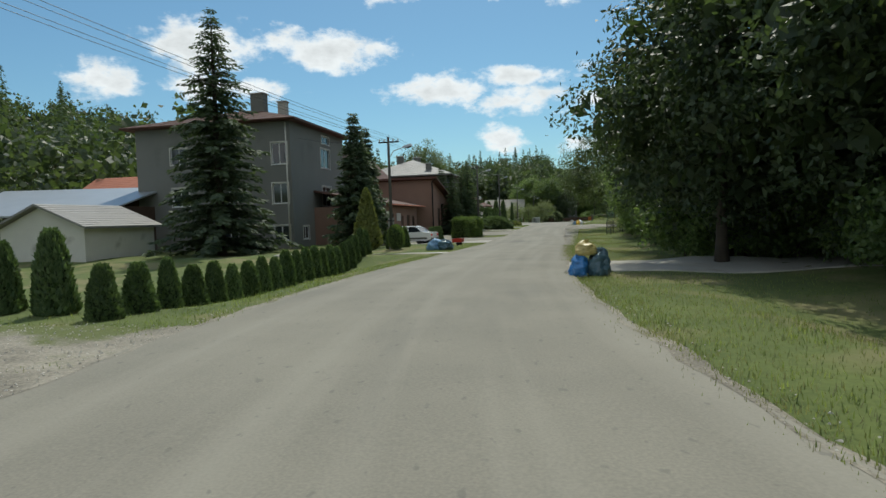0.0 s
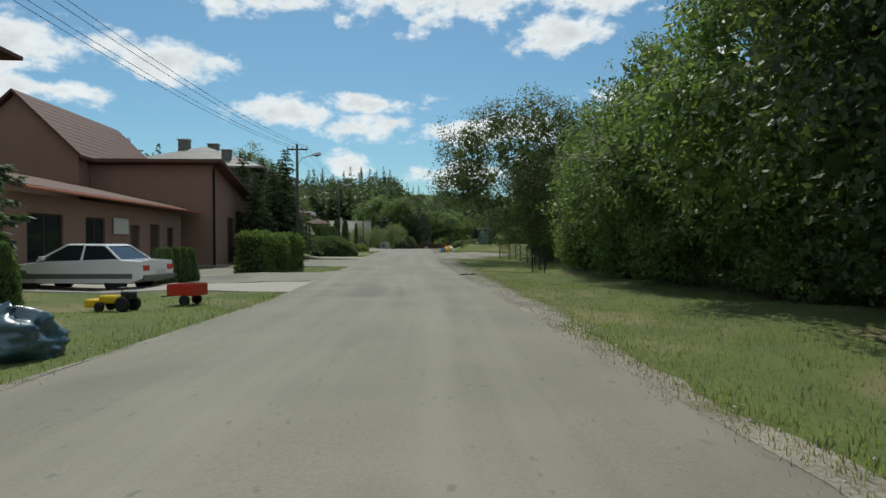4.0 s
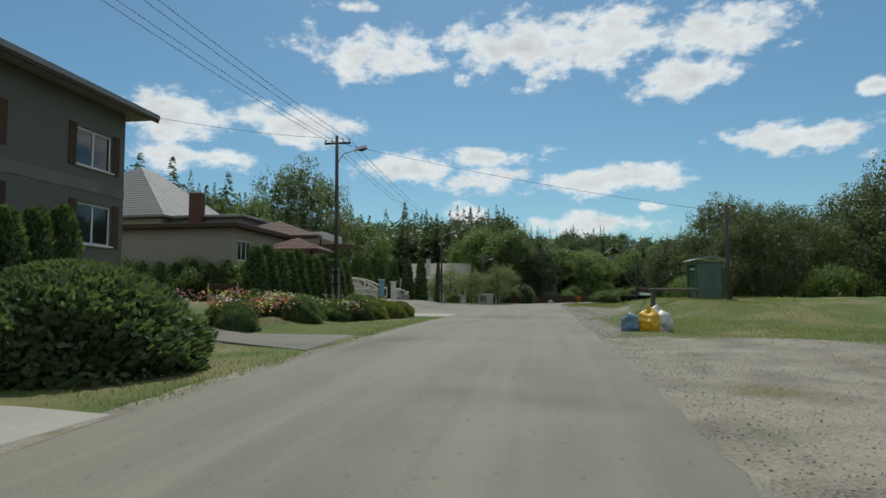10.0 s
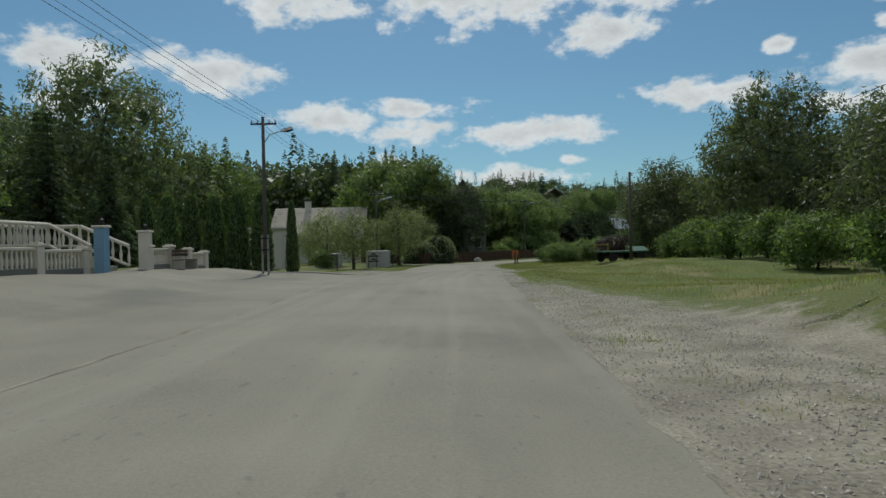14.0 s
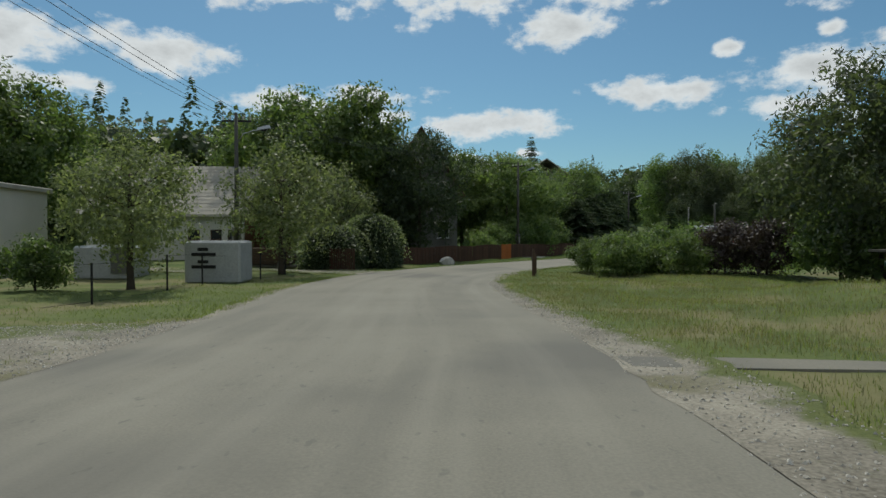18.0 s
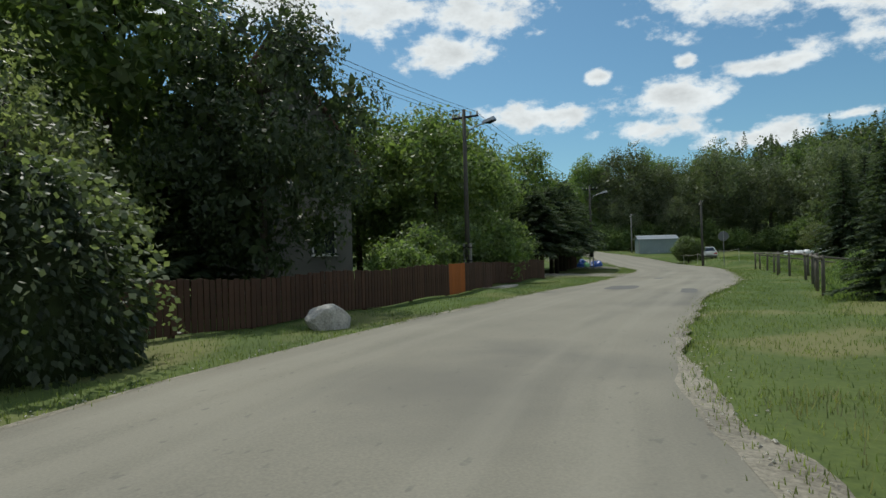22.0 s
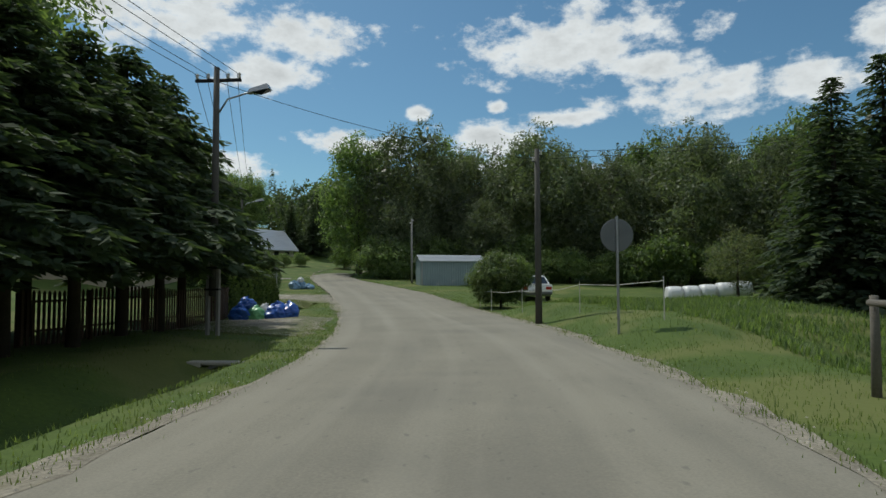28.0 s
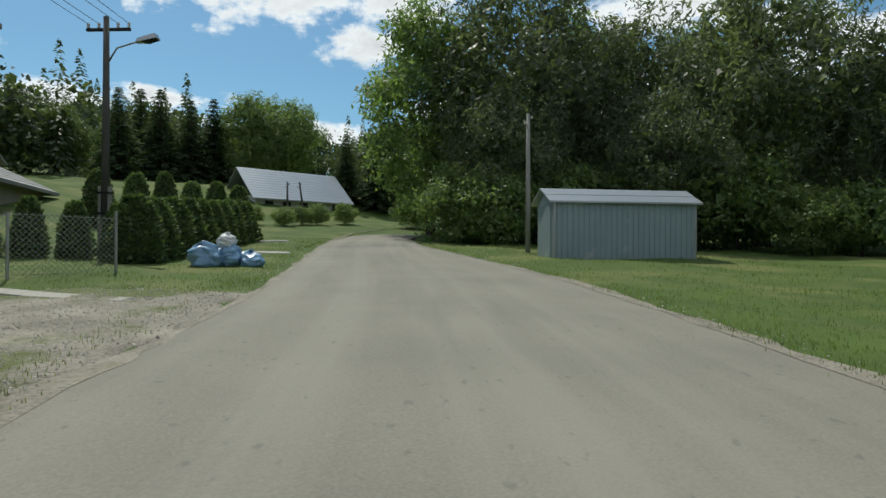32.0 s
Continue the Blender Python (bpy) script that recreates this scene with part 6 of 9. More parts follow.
# ---------------------------------------------------------------- wood and trees round the road
W1 = "dense dark-leaved tree in the roadside wood"
for i, (x, y, k, s) in enumerate((
        (7.2, 14.5, "wall", 1.0), (10.5, 9.0, "wall2", 1.05), (5.6, 22.5, "wall", 0.95), (10.5, 20.5, "wallback", 1.1), (6.0, 28.5, "wall2", 0.95), (11.5, 30, "wallback", 1.1),
        (6.4, 34.5, "wall", 0.85), (6.6, 40, "airy", 0.95), (11.5, 39.5, "wallback", 0.95), (6.3, 45.0, "airy", 0.85), (11.5, 47.0, "airy", 0.95), (6.6, 49.5, "airy", 0.82),
        (13.5, 14, "wallback", 1.1), (16, 6, "wallback", 1.0), (15.5, 24, "wallback", 1.15), (16.5, 36, "wallback", 1.1), (15, 50, "wallback", 0.9), (4.6, 19.0, "wall2", 0.95), (20, 18, "wallback", 1.1), (21, 30, "wallback", 1.1))):
    plant(k, x, y, W1, scale=s, group="roadside wood")
for x, y, s in ((4.4, 23.2, 0.8), (5.0, 21.4, 0.6), (6.2, 22.4, 0.9), (8.4, 22.2, 0.9), (7.2, 12.6, 0.8), (9.0, 11.2, 0.9), (11.6, 10.6, 0.95), (13.5, 8.0, 0.9), (10.0, 15.0, 0.9)):
    plant("shrubd", x, y, "dark undergrowth bush at the edge of the wood", name="shrub", scale=s, group="undergrowth", category="shrub")
rnd = random.Random(31)
for k in range(12):
    plant("shrubd", 9.2 + rnd.uniform(-0.6, 1.2), 53 + 1.9 * k, "dark undergrowth bush behind the walnut trees", name="shrub", scale=rnd.uniform(0.7, 1.0), group="undergrowth", category="shrub")
for k in range(26):
    y = 12 + 44 * k / 25
    plant("shrubd" if k % 3 else "shrub", 6.2 + rnd.uniform(-0.4, 1.6) + (1.4 if y < 24 else 0), y, "dark undergrowth bush at the edge of the wood", name="shrub", scale=rnd.uniform(0.55, 0.95), group="undergrowth", category="shrub")
for x, y, s, k in ((7.0, 52.0, 0.72, "walnut"), (8.6, 67.0, 1.0, "broadwalnut"), (9.8, 73.6, 1.0, "walnut")):
    plant(k, x, y, "walnut tree with large hanging leaves beside the verge", scale=s, turn=0, group="walnut trees")
for x, y, s, k in ((16, 118, 0.75, "willow"), (21, 127, 0.85, "willow"), (19.6, 137, 0.84, "willow2"), (26, 134, 0.9, "willow"), (18, 150, 0.85, "willow"), (25, 146, 0.9, "willow2"), (33, 138, 0.9, "willow2"),
                   (28, 122, 0.9, "willow2"), (30, 112, 0.95, "willow"), (35, 125, 1.0, "willow2"), (24, 104, 0.8, "willow"), (33, 100, 1.0, "willow")):
    plant(k, x, y, "grey-green willow with drooping twigs on the meadow", scale=s, group="willows")
for x, y, s in ((15.4, 120.5, 0.8), (15.2, 125.0, 0.75), (15.9, 129.5, 0.8), (16.2, 133.8, 0.85), (16.6, 139.5, 0.85), (17.0, 144.5, 0.8), (20.5, 117.0, 0.9), (22.5, 131.5, 1.0)):
    plant("shrubd", x, y, "dark undergrowth bush at the foot of the willows", name="shrub", scale=s, group="undergrowth by the willows", category="shrub")
# left hand, far to near behind the houses
for x, y, k, s, lab in ((-35.5, 163, "willow2", 1.75, "tall grey-green willow behind the lawn"), (-47, 172, "willow2", 1.4, "tall grey-green willow behind the lawn"),
                        (-30.5, 180, "round", 1.22, "bright green broad tree behind the white hut"), (-41, 184, "round", 1.1, "bright green broad tree behind the white hut"),
                        (-8.4, 178, "round", 1.05, "tall walnut tree with bright leaves"), (-3.2, 173.2, "round", 1.0, "tall walnut tree with bright leaves"), (-12, 186, "round", 0.7, "tall walnut tree with bright leaves"),
                        (6, 185, "round", 0.8, "tall walnut tree with bright leaves"), (9.6, 181.8, "round", 0.72, "tall walnut tree with bright leaves"), (12.0, 189, "round", 0.8, "tall walnut tree with bright leaves"), (15.5, 195, "round", 0.7, "tall walnut tree with bright leaves")):
    plant(k, x, y, lab, scale=s)
for x, y, s in ((-7.36, 147.2, 0.98), (-4.4, 154.3, 1.16), (-10.9, 155.0, 1.1), (-3.2, 165.2, 1.2), (-14.5, 163.5, 0.9)):
    plant("apple", x, y, "grey-green apple tree in the orchard", name="apple_tree", scale=s, group="apple trees")
plant("shrubd", -9.6, 146.4, "small dark garden shrub by the wire fence", name="shrub", scale=0.48, category="shrub")

# ---------------------------------------------------------------- planted rows, hedges, garden shrubs
n = 21
for k in range(n):
    u = k / (n - 1)
    x, y = -7.1 - 2.5 * u - 0.25 * math.sin(u * 3), 8.4 + 21.0 * u
    bush("thuja", x, y, "small clipped thuja in a long row along the verge", name="thuja", scale=0.9 + 0.12 * math.sin(k * 2.3), sz=0.9 + 0.42 * u + 0.06 * math.sin(k * 3.7), group="thuja row by the first house")
for x, y, s in ((-9.9, 9.3, 1.0), (-8.55, 9.0, 1.12)):
    bush("thuja", x, y, "young rounded conifer on the lawn", name="conifer", scale=1.05 * s, sz=1.3 * s, group="young conifers")
plant("spruce", -20.6, 34.6, "tall dark blue-green spruce in front of the grey house", name="spruce", scale=1.18, sz=1.08, turn=20)
plant("slimspruce", -13.9, 40.8, "tall dark narrow spruce beside the lamp pole", name="spruce", scale=1.02, group="twin spruces")
plant("slimspruce", -13.7, 42.8, "tall dark narrow spruce beside the lamp pole", name="spruce", scale=0.8, sz=0.94, group="twin spruces")
bush("gold", -11.5, 35.6, "golden-green conical thuja on the lawn", name="thuja")
bush("ball", -9.6, 35.1, "dark climbing shrub round the pole foot", scale=0.95, sz=1.5)
bush("mound", -12.6, 36.6, "pale flowering shrub beside the thuja", scale=0.8, sz=1.0)
for k in range(4):
    bush("thuja", -10.6 + 0.16 * k, 37.6 + 0.55 * k, "low dark thuja screening the parked car", name="thuja", scale=1.15, sz=1.35, group="thujas by the car")
for k in range(5):
    bush("thuja", -9.9 + 0.08 * k, 46.6 + 0.5 * k, "low dark thuja at the yard edge", name="thuja", scale=1.0, sz=1.2, group="thujas at the yard edge")
hedge_block((-9.05, 54.7), (-8.45, 62.8), 1.15, 1.78, M_HEDGE, "broad clipped privet hedge with sunlit top", n=15000, size=0.14)
for x, y, s in ((-11.9, 68.2, 0.62), (-11.3, 71.0, 0.72), (-11.6, 75.2, 0.78), (-14.0, 73.0, 0.8), (-13.5, 77.0, 0.8), (-10.9, 73.4, 0.84)):
    plant("spruce2", x, y, "dark garden spruce between the houses", name="spruce", scale=s, group="garden spruces")
for k in range(8):
    bush("cypress", -11.6, 78.0 + 0.78 * k, "tall clipped column thuja in a dense row", name="thuja", scale=2.75, sz=2.55 + 0.12 * math.sin(k), group="column thujas by the dark house")
bush("juniper", -8.1, 79.5, "wide spreading blue-green juniper", name="juniper", scale=2.0, sz=1.7)
bush("juniper", -9.3, 81.0, "wide spreading blue-green juniper", name="juniper", scale=1.7, sz=1.45)
bush("gold", -13.6, 77.9, "small yellow-green conifer by the entrance", name="conifer", scale=0.22)
bush("ball", -13.0, 79.0, "small yellow-leaved round shrub", scale=0.8)
for k in range(11):
    bush("cypress", -11.1 + 0.095 * k, 92.8 + 0.85 * k, "tall clipped column thuja in a dense row", name="thuja", scale=2.9, sz=2.35 + 0.1 * math.sin(k * 2), group="column thujas by the lawn")
for k in range(10):
    bush("cypress", -23.4 + 0.98 * k, 101.4, "clipped column thuja along the back of the lawn", name="thuja", scale=2.3, sz=2.25 + 0.1 * math.sin(k * 3), group="lawn hedge")
for k in range(6):
    plant("shrub", -24.4 + 1.9 * k, 102.0, "loose green shrub behind the lawn hedge", name="shrub", scale=0.75 + 0.1 * (k % 2), group="shrubs behind the lawn", category="shrub")
rnd = random.Random(77)
for k in range(46):
    u = rnd.random()
    x, y = -9.9 + 2.4 * u + rnd.uniform(-0.9, 0.9), 86.9 + 13.2 * u + rnd.uniform(-0.4, 0.4)
    gap, side = road_gap(np.array([x]), np.array([y]))
    if gap[0] < 0.9:
        continue
    kind = rnd.choice(("mound", "ball", "mound"))
    bush(kind, x, y, "low leafy garden perennial in the roadside flower bed", name="flower_bed_plant", scale=rnd.uniform(0.45, 0.75) if kind == "mound" else rnd.uniform(0.8, 1.3), sz=rnd.uniform(0.5, 0.85), group="flower bed plants")
for x, y, s in ((-7.0, 97.6, 0.9), (-6.8, 99.2, 0.8), (-7.6, 96.2, 0.95)):
    bush("goldmound", x, y, "yellow-leaved low shrub at the end of the flower bed", scale=s, sz=0.75, group="golden shrubs")
for x, y in ((-14.35, 110.2), (-14.3, 112.3)):
    bush("goldmound", x, y, "rounded yellow-leaved shrub behind the balustrade", scale=0.95, sz=1.35, group="golden shrubs behind the balustrade")
for k in range(5):
    bush("cypress", -12.9 - 1.66 * k, 142.0 + 0.1 * k, "tall column thuja trimmed to a round top", name="thuja", scale=4.3, sz=5.5 + 0.12 * math.sin(k * 2.1), group="column thuja row by the forecourt")
for k in range(8):
    bush("cypress", -22.6 - 1.6 * k, 148.5 + 0.3 * k, "tall column thuja trimmed to a round top", name="thuja", scale=3.9, sz=6.1 + 0.2 * math.sin(k * 1.7), group="column thuja row by the forecourt")
bush("cypress", -10.9, 142.4, "slim column cypress standing alone", name="cypress", scale=2.3, sz=5.0)
# bend: vine mound, bushes, boundary trees
def trailing_shoots(seed, h, r, n):
    """Arching shoots that hang over a dome, set with pale leaves on both sides."""
    rng = np.random.default_rng(seed)
    out = []
    for k in range(n):
        a = rng.uniform(0, 6.283)
        u = np.linspace(rng.uniform(0.05, 0.5), rng.uniform(0.75, 1.08), 26)
        rr = r * (1.05 + rng.uniform(0.0, 0.1)) * np.sin(np.minimum(u, 1.0) * 1.5708) ** 0.75 + 0.25 * u ** 4
        z = h * (1.03 * np.cos(np.minimum(u, 1.0) * 1.45) ** 0.8 - 0.1 * np.maximum(u - 0.95, 0))
        b = a + 0.25 * rng.normal() * u
        p = np.stack([rr * np.cos(b), rr * np.sin(b), z], -1) + rng.normal(size=(26, 3)) * 0.035
        d = rng.normal(size=(26, 3)) * 0.5 + np.stack([np.cos(b), np.sin(b), 0 * b - 0.35], -1)
        d /= np.linalg.norm(d, axis=1)[:, None]
        w = np.cross(d, rng.normal(size=(26, 3)))
        w /= np.linalg.norm(w, axis=1)[:, None]
        L = rng.uniform(0.07, 0.14, 26)[:, None]
        out.append(np.stack([p, p + d * L * 0.5 + w * L * 0.36, p + d * L, p + d * L * 0.5 - w * L * 0.36], 1))
    return quads("shoot_canopy", np.concatenate(out))


SHOOTS = trailing_shoots(4, 2.6, 1.5, 72)
for x, y, w, z in ((-2.75, 158.6, 1.06, 0.8), (-0.95, 160.3, 1.0, 1.04)):
    ob = bush("vine", x, y, "dark vine-covered arbour with pale drooping leaf shoots", name="vine_arbour", scale=w, sz=z, group="vine arbours")
    part("shoot_canopy", SHOOTS, M_VINE, ob, "pale arching leafy shoots")
plant("wall2", 1.7, 169.6, "broad dark conifer-like tree behind the fence", scale=0.74, sz=0.88)
plant("spruce2", -0.2, 171.4, "massive dark spruce behind the brown fence", name="spruce", scale=0.9)
for x, y, s, k in ((7.6, 176.2, 0.85, "shrubd"), (9.4, 179.0, 1.0, "shrubd"), (12.2, 181.2, 1.0, "shrubd"), (14.0, 184.6, 1.1, "shrub"), (16.0, 189, 1.1, "shrubd"), (6.2, 173.6, 0.62, "shrubd"), (11.0, 184.0, 1.3, "shrub")):
    plant(k, x, y, "leafy shrub leaning over the brown fence", name="shrub", scale=s, group="shrubs behind the fence", category="shrub")
for x, y, s, k in ((8.9, 155.4, 0.5, "shrub"), (9.5, 153.6, 0.58, "shrub"), (10.3, 154.7, 0.6, "shrub"), (11.4, 155.5, 0.6, "shrub"), (12.3, 153.6, 0.58, "shrub"), (12.5, 156.6, 0.68, "shrubd"), (14.0, 155.8, 0.7, "shrubd"), (14.2, 153.8, 0.62, "plum"), (15.3, 152.6, 0.62, "plum"), (16.5, 150, 0.9, "shrubd")):
    plant(k, x, y, "dark red-leaved shrub on the meadow edge" if k == "plum" else "bright green wild shrub inside the bend", name="shrub", scale=s, group="" if k == "plum" else "shrubs in the bend", category="shrub")
# spruces along the last stretch
for x, y, s in ((18.6, 189.6, 0.64), (19.9, 191.0, 0.7), (21.2, 193.0, 0.74), (22.4, 194.9, 0.78), (23.5, 196.6, 0.8), (24.5, 198.3, 0.84), (25.5, 199.9, 0.84), (22.4, 200.6, 0.9), (26.4, 202.4, 0.74), (19.6, 195.4, 0.8)):
    plant("roadspruce", x, y, "dark spruce with bare lower trunk leaning over the verge", name="spruce", scale=0.96, sz=s, group="spruces along the road")
plant("spruce2", 15.9, 162.9, "low spreading young spruce beside the paddock rails", name="spruce", scale=0.4, sz=0.36)
plant("airy", 20.4, 198.6, "airy broad-leaved tree rising behind the spruce row", scale=1.14)
plant("spruce", 15.4, 199.0, "tall dark spruce behind the spruce row", name="spruce", scale=0.95)
for x, y, s in ((-20.8, 212, 1.25), (-18.4, 214.5, 1.2), (-23.2, 213, 1.1), (-8.2, 226, 1.15), (-6.0, 228, 1.2), (-4.2, 225, 1.1)):
    plant("farspruce", x, y, "tall dark spruce on the wooded slope", name="spruce", scale=s, group="slope spruces")
plant("roadspruce", 17.4, 187.6, "dark spruce with sagging boughs at the row's end", name="spruce", scale=0.95, sz=0.62)
for k in range(9):
    u = k / 8
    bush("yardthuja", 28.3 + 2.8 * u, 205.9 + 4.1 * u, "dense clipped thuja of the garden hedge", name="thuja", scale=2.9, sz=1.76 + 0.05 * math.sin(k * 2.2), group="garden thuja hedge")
for k in range(10):
    u = k / 9
    bush("cypress", 34.0 + 3.0 * u, 221.0 + 10.0 * u, "dense clipped thuja of the upper hedge", name="thuja", scale=3.4, sz=1.62, group="upper thuja hedge")
for k in range(5):
    bush("cypress", 29.6 + 0.95 * k, 222.4 + 0.2 * k, "rounded column thuja behind the wire fence", name="thuja", scale=2.3, sz=1.5, group="thujas behind the wire fence")
for k, (x, y) in enumerate(((31.2, 236), (32.6, 237), (35.0, 239), (36.2, 240.4), (37.4, 241.6), (33.5, 243))):
    bush("cypress", x, y, "column thuja on the garden slope", name="thuja", scale=4.0, sz=2.6, group="slope thujas")
plant("roundbush", 40.95, 205.15, "large round leafy bush beside the road with sunlit rim", name="shrub", category="shrub")
# trees behind the garage and along the brook
for x, y, k, s, lab in ((48.4, 240, "tall", 1.04, "tall dark broad-leaved tree beyond the bend"), (53.5, 236.5, "willow2", 1.22, "large grey-green willow behind the garage"), (58.5, 233.5, "willow2", 1.02, "large grey-green willow behind the garage"),
                        (63.5, 229.5, "willow2", 1.2, "large grey-green willow behind the garage"), (67.5, 223.5, "willow2", 0.95, "large grey-green willow behind the garage"), (71, 217, "willow2", 1.12, "large grey-green willow behind the garage"),
                        (50.5, 233, "willow", 0.8, "grey-green willow behind the garage"), (56, 228, "willow", 0.75, "grey-green willow behind the garage"), (74, 209, "willow2", 1.0, "large grey-green willow by the brook"),
                        (76, 200, "willow2", 1.05, "large grey-green willow by the brook"), (60, 241, "tall", 1.1, "tall dark broad-leaved tree behind the willows"), (68, 236, "tall", 1.1, "tall dark broad-leaved tree behind the willows"),
                        (76, 226, "tall", 1.1, "tall dark broad-leaved tree behind the willows"), (54, 244, "tall", 0.9, "tall dark broad-leaved tree behind the willows"), (82, 214, "tall", 1.1, "tall dark broad-leaved tree behind the willows")):
    plant(k, x, y, lab, scale=s)
rnd = random.Random(12)
for k in range(22):
    u = k / 21
    plant("shrubd" if k % 2 else "shrub", 47.5 + 27.5 * u + rnd.uniform(-1, 1), 232.5 - 6 * u - 25 * u * u + rnd.uniform(-1.2, 1.2), "dark undergrowth bush below the willows", name="shrub", scale=rnd.uniform(0.9, 1.5), group="undergrowth by the brook", category="shrub")
for x, y, s in ((54.2, 197.2, 0.8), (57.0, 194.5, 0.85), (55.5, 190.6, 0.78), (60.0, 190.0, 0.9), (58, 199.5, 0.7), (63, 195, 0.9), (47.4, 193.2, 0.72), (49.0, 189.4, 0.8), (50.6, 185.6, 0.84), (53.0, 187.5, 0.95), (46.6, 187.6, 0.5), (51.4, 193.2, 0.86), (53.5, 182.5, 0.9)):
    plant("farspruce", x, y, "dark spruce at the paddock edge", name="spruce", scale=1.15 * s, sz=0.84 * s, group="paddock spruces")
plant("apple", 50.2, 199.0, "small pale-leaved tree in front of the spruces", scale=0.7)
for x, y, k, s in ((44, 163, "willow", 0.85), (48, 170, "apple", 1.15), (44, 172, "apple", 1.1), (51, 177, "apple", 1.3), (40, 168, "shrubd", 1.2), (47, 182, "apple", 1.2), (56, 166, "willow2", 0.95), (60, 176, "wallback", 1.3), (64, 184, "wallback", 1.25),
                   (54, 156, "willow2", 0.9), (62, 160, "wallback", 1.4), (68, 170, "wallback", 1.5), (72, 182, "wallback", 1.3), (70, 154, "wallback", 1.2), (48, 150, "wallback", 0.9), (42, 152, "willow", 0.8), (36, 155, "shrubd", 1.3),
                   (78, 190, "wallback", 1.3), (80, 175, "wallback", 1.3), (36, 177, "shrubd", 0.8), (33, 178.5, "shrubd", 0.7), (39, 180, "shrubd", 0.7), (30, 176, "shrubd", 0.6)):
    plant(k, x, y, "wild green tree on the far side of the paddock", scale=s, group="paddock trees")
for x, y, s in ((29, 262, 0.8), (32, 265, 0.85), (34.5, 266, 0.8), (36.5, 268, 0.85), (30, 270, 0.9), (51, 262, 0.75), (48.5, 264, 0.7), (53, 266, 0.9)):
    plant("farspruce", x, y, "slim dark spruce on the hill behind the barn", name="spruce", scale=0.95 * s, sz=0.68 * s, group="hill spruces")
for x, y, s in ((40, 268, 0.72), (43.5, 270, 0.75), (24, 266, 0.5), (17, 268, 0.55)):
    plant("round", x, y, "broad-leaved tree on the hill behind the barn", scale=s, group="hill trees")
for x, y, s in ((40.5, 246.5, 0.42), (43.0, 248.5, 0.5), (38.5, 246, 0.4), (45.2, 249.5, 0.5), (41.8, 247.4, 0.4), (50, 248, 0.8)):
    plant("shrub", x, y, "wild green bush above the bend", name="shrub", scale=s, group="bushes above the bend", category="shrub")
plant("round", -30.5, 134, "slim birch-like tree behind the house", scale=0.9)
for x, y, s in ((-27, 141, 0.8), (-31, 146, 0.9), (-24, 143, 0.7)):
    plant("farspruce", x, y, "dark spruce behind the cypress row", name="spruce", scale=s, group="spruces behind the forecourt")

# ---------------------------------------------------------------- street furniture
POLES = {}


def lamp_pole(key, x, y, top, arm, label="tarred timber street-lamp pole with cross-arm and insulators", lamp=True):
    """A utility pole with cross-arm, insulators, a concrete foot and a lamp arm. arm: bearing of the lamp in degrees from +x."""
    z = at(x, y)
    h = top - z
    p = thing("street_lamp", pose(x, y, z, 0, 0, arm), label, "street lamp", "street lamps")
    part("pole", Geo().tube([(0, 0, 1.0), (0.01, 0.0, h * 0.6), (0, 0, h)], [0.105, 0.09, 0.072], 12), M_POLE, p, smooth=True)
    for sx in (-0.135, 0.135):
        part("concrete_foot", Geo().box(sx - 0.04, sx + 0.04, -0.06, 0.06, -0.3, 1.9, 0.012), M_CPOLE, p, "concrete stub strapped to the pole")
    for zz in (1.15, 1.7):
        part("strap", Geo().box(-0.185, 0.185, -0.11, 0.11, zz, zz + 0.05), M_IRON, p)
    arm_o = part("cross_arm", Geo().box(-0.62, 0.62, 0.06, 0.14, h - 0.35, h - 0.27, 0.008), M_IRON, p)
    for k in (-0.57, -0.27, 0.27, 0.57):
        part("insulator", Geo().lathe([(0.02, h - 0.27), (0.045, h - 0.24), (0.03, h - 0.2), (0.045, h - 0.16), (0.025, h - 0.12)], 8, k, 0.1), M_WHITE, arm_o)
    if lamp:
        part("lamp_arm", Geo().tube([(0.08, 0, h - 1.2), (0.3, 0, h - 0.85), (0.75, 0, h - 0.72), (0.95, 0, h - 0.68)], [0.025] * 4, 8), M_STEEL, p, smooth=True)
        head = part("lamp_head", Geo().add([(0.85, -0.09, h - 0.72), (1.45, -0.13, h - 0.62), (1.45, 0.13, h - 0.62), (0.85, 0.09, h - 0.72),
                                            (0.9, -0.06, h - 0.6), (1.38, -0.09, h - 0.48), (1.38, 0.09, h - 0.48), (0.9, 0.06, h - 0.6)],
                                           [(3, 2, 1, 0), (4, 5, 6, 7), (0, 1, 5, 4), (1, 2, 6, 5), (2, 3, 7, 6), (3, 0, 4, 7)]), M_STEEL, p, "grey lamp housing")
        part("lamp_glass", Geo().add([(1.0, -0.09, h - 0.712), (1.42, -0.11, h - 0.642), (1.42, 0.11, h - 0.642), (1.0, 0.09, h - 0.712), (1.2, 0, h - 0.76)],
                                     [(1, 0, 4), (2, 1, 4), (3, 2, 4), (0, 3, 4)]), M_GLASS, head)
    a = radians(arm)
    POLES[key] = [(x + math.cos(a) * k, y + math.sin(a) * k + 0.1, top - 0.12) for k in (-0.57, -0.27, 0.27, 0.57)]


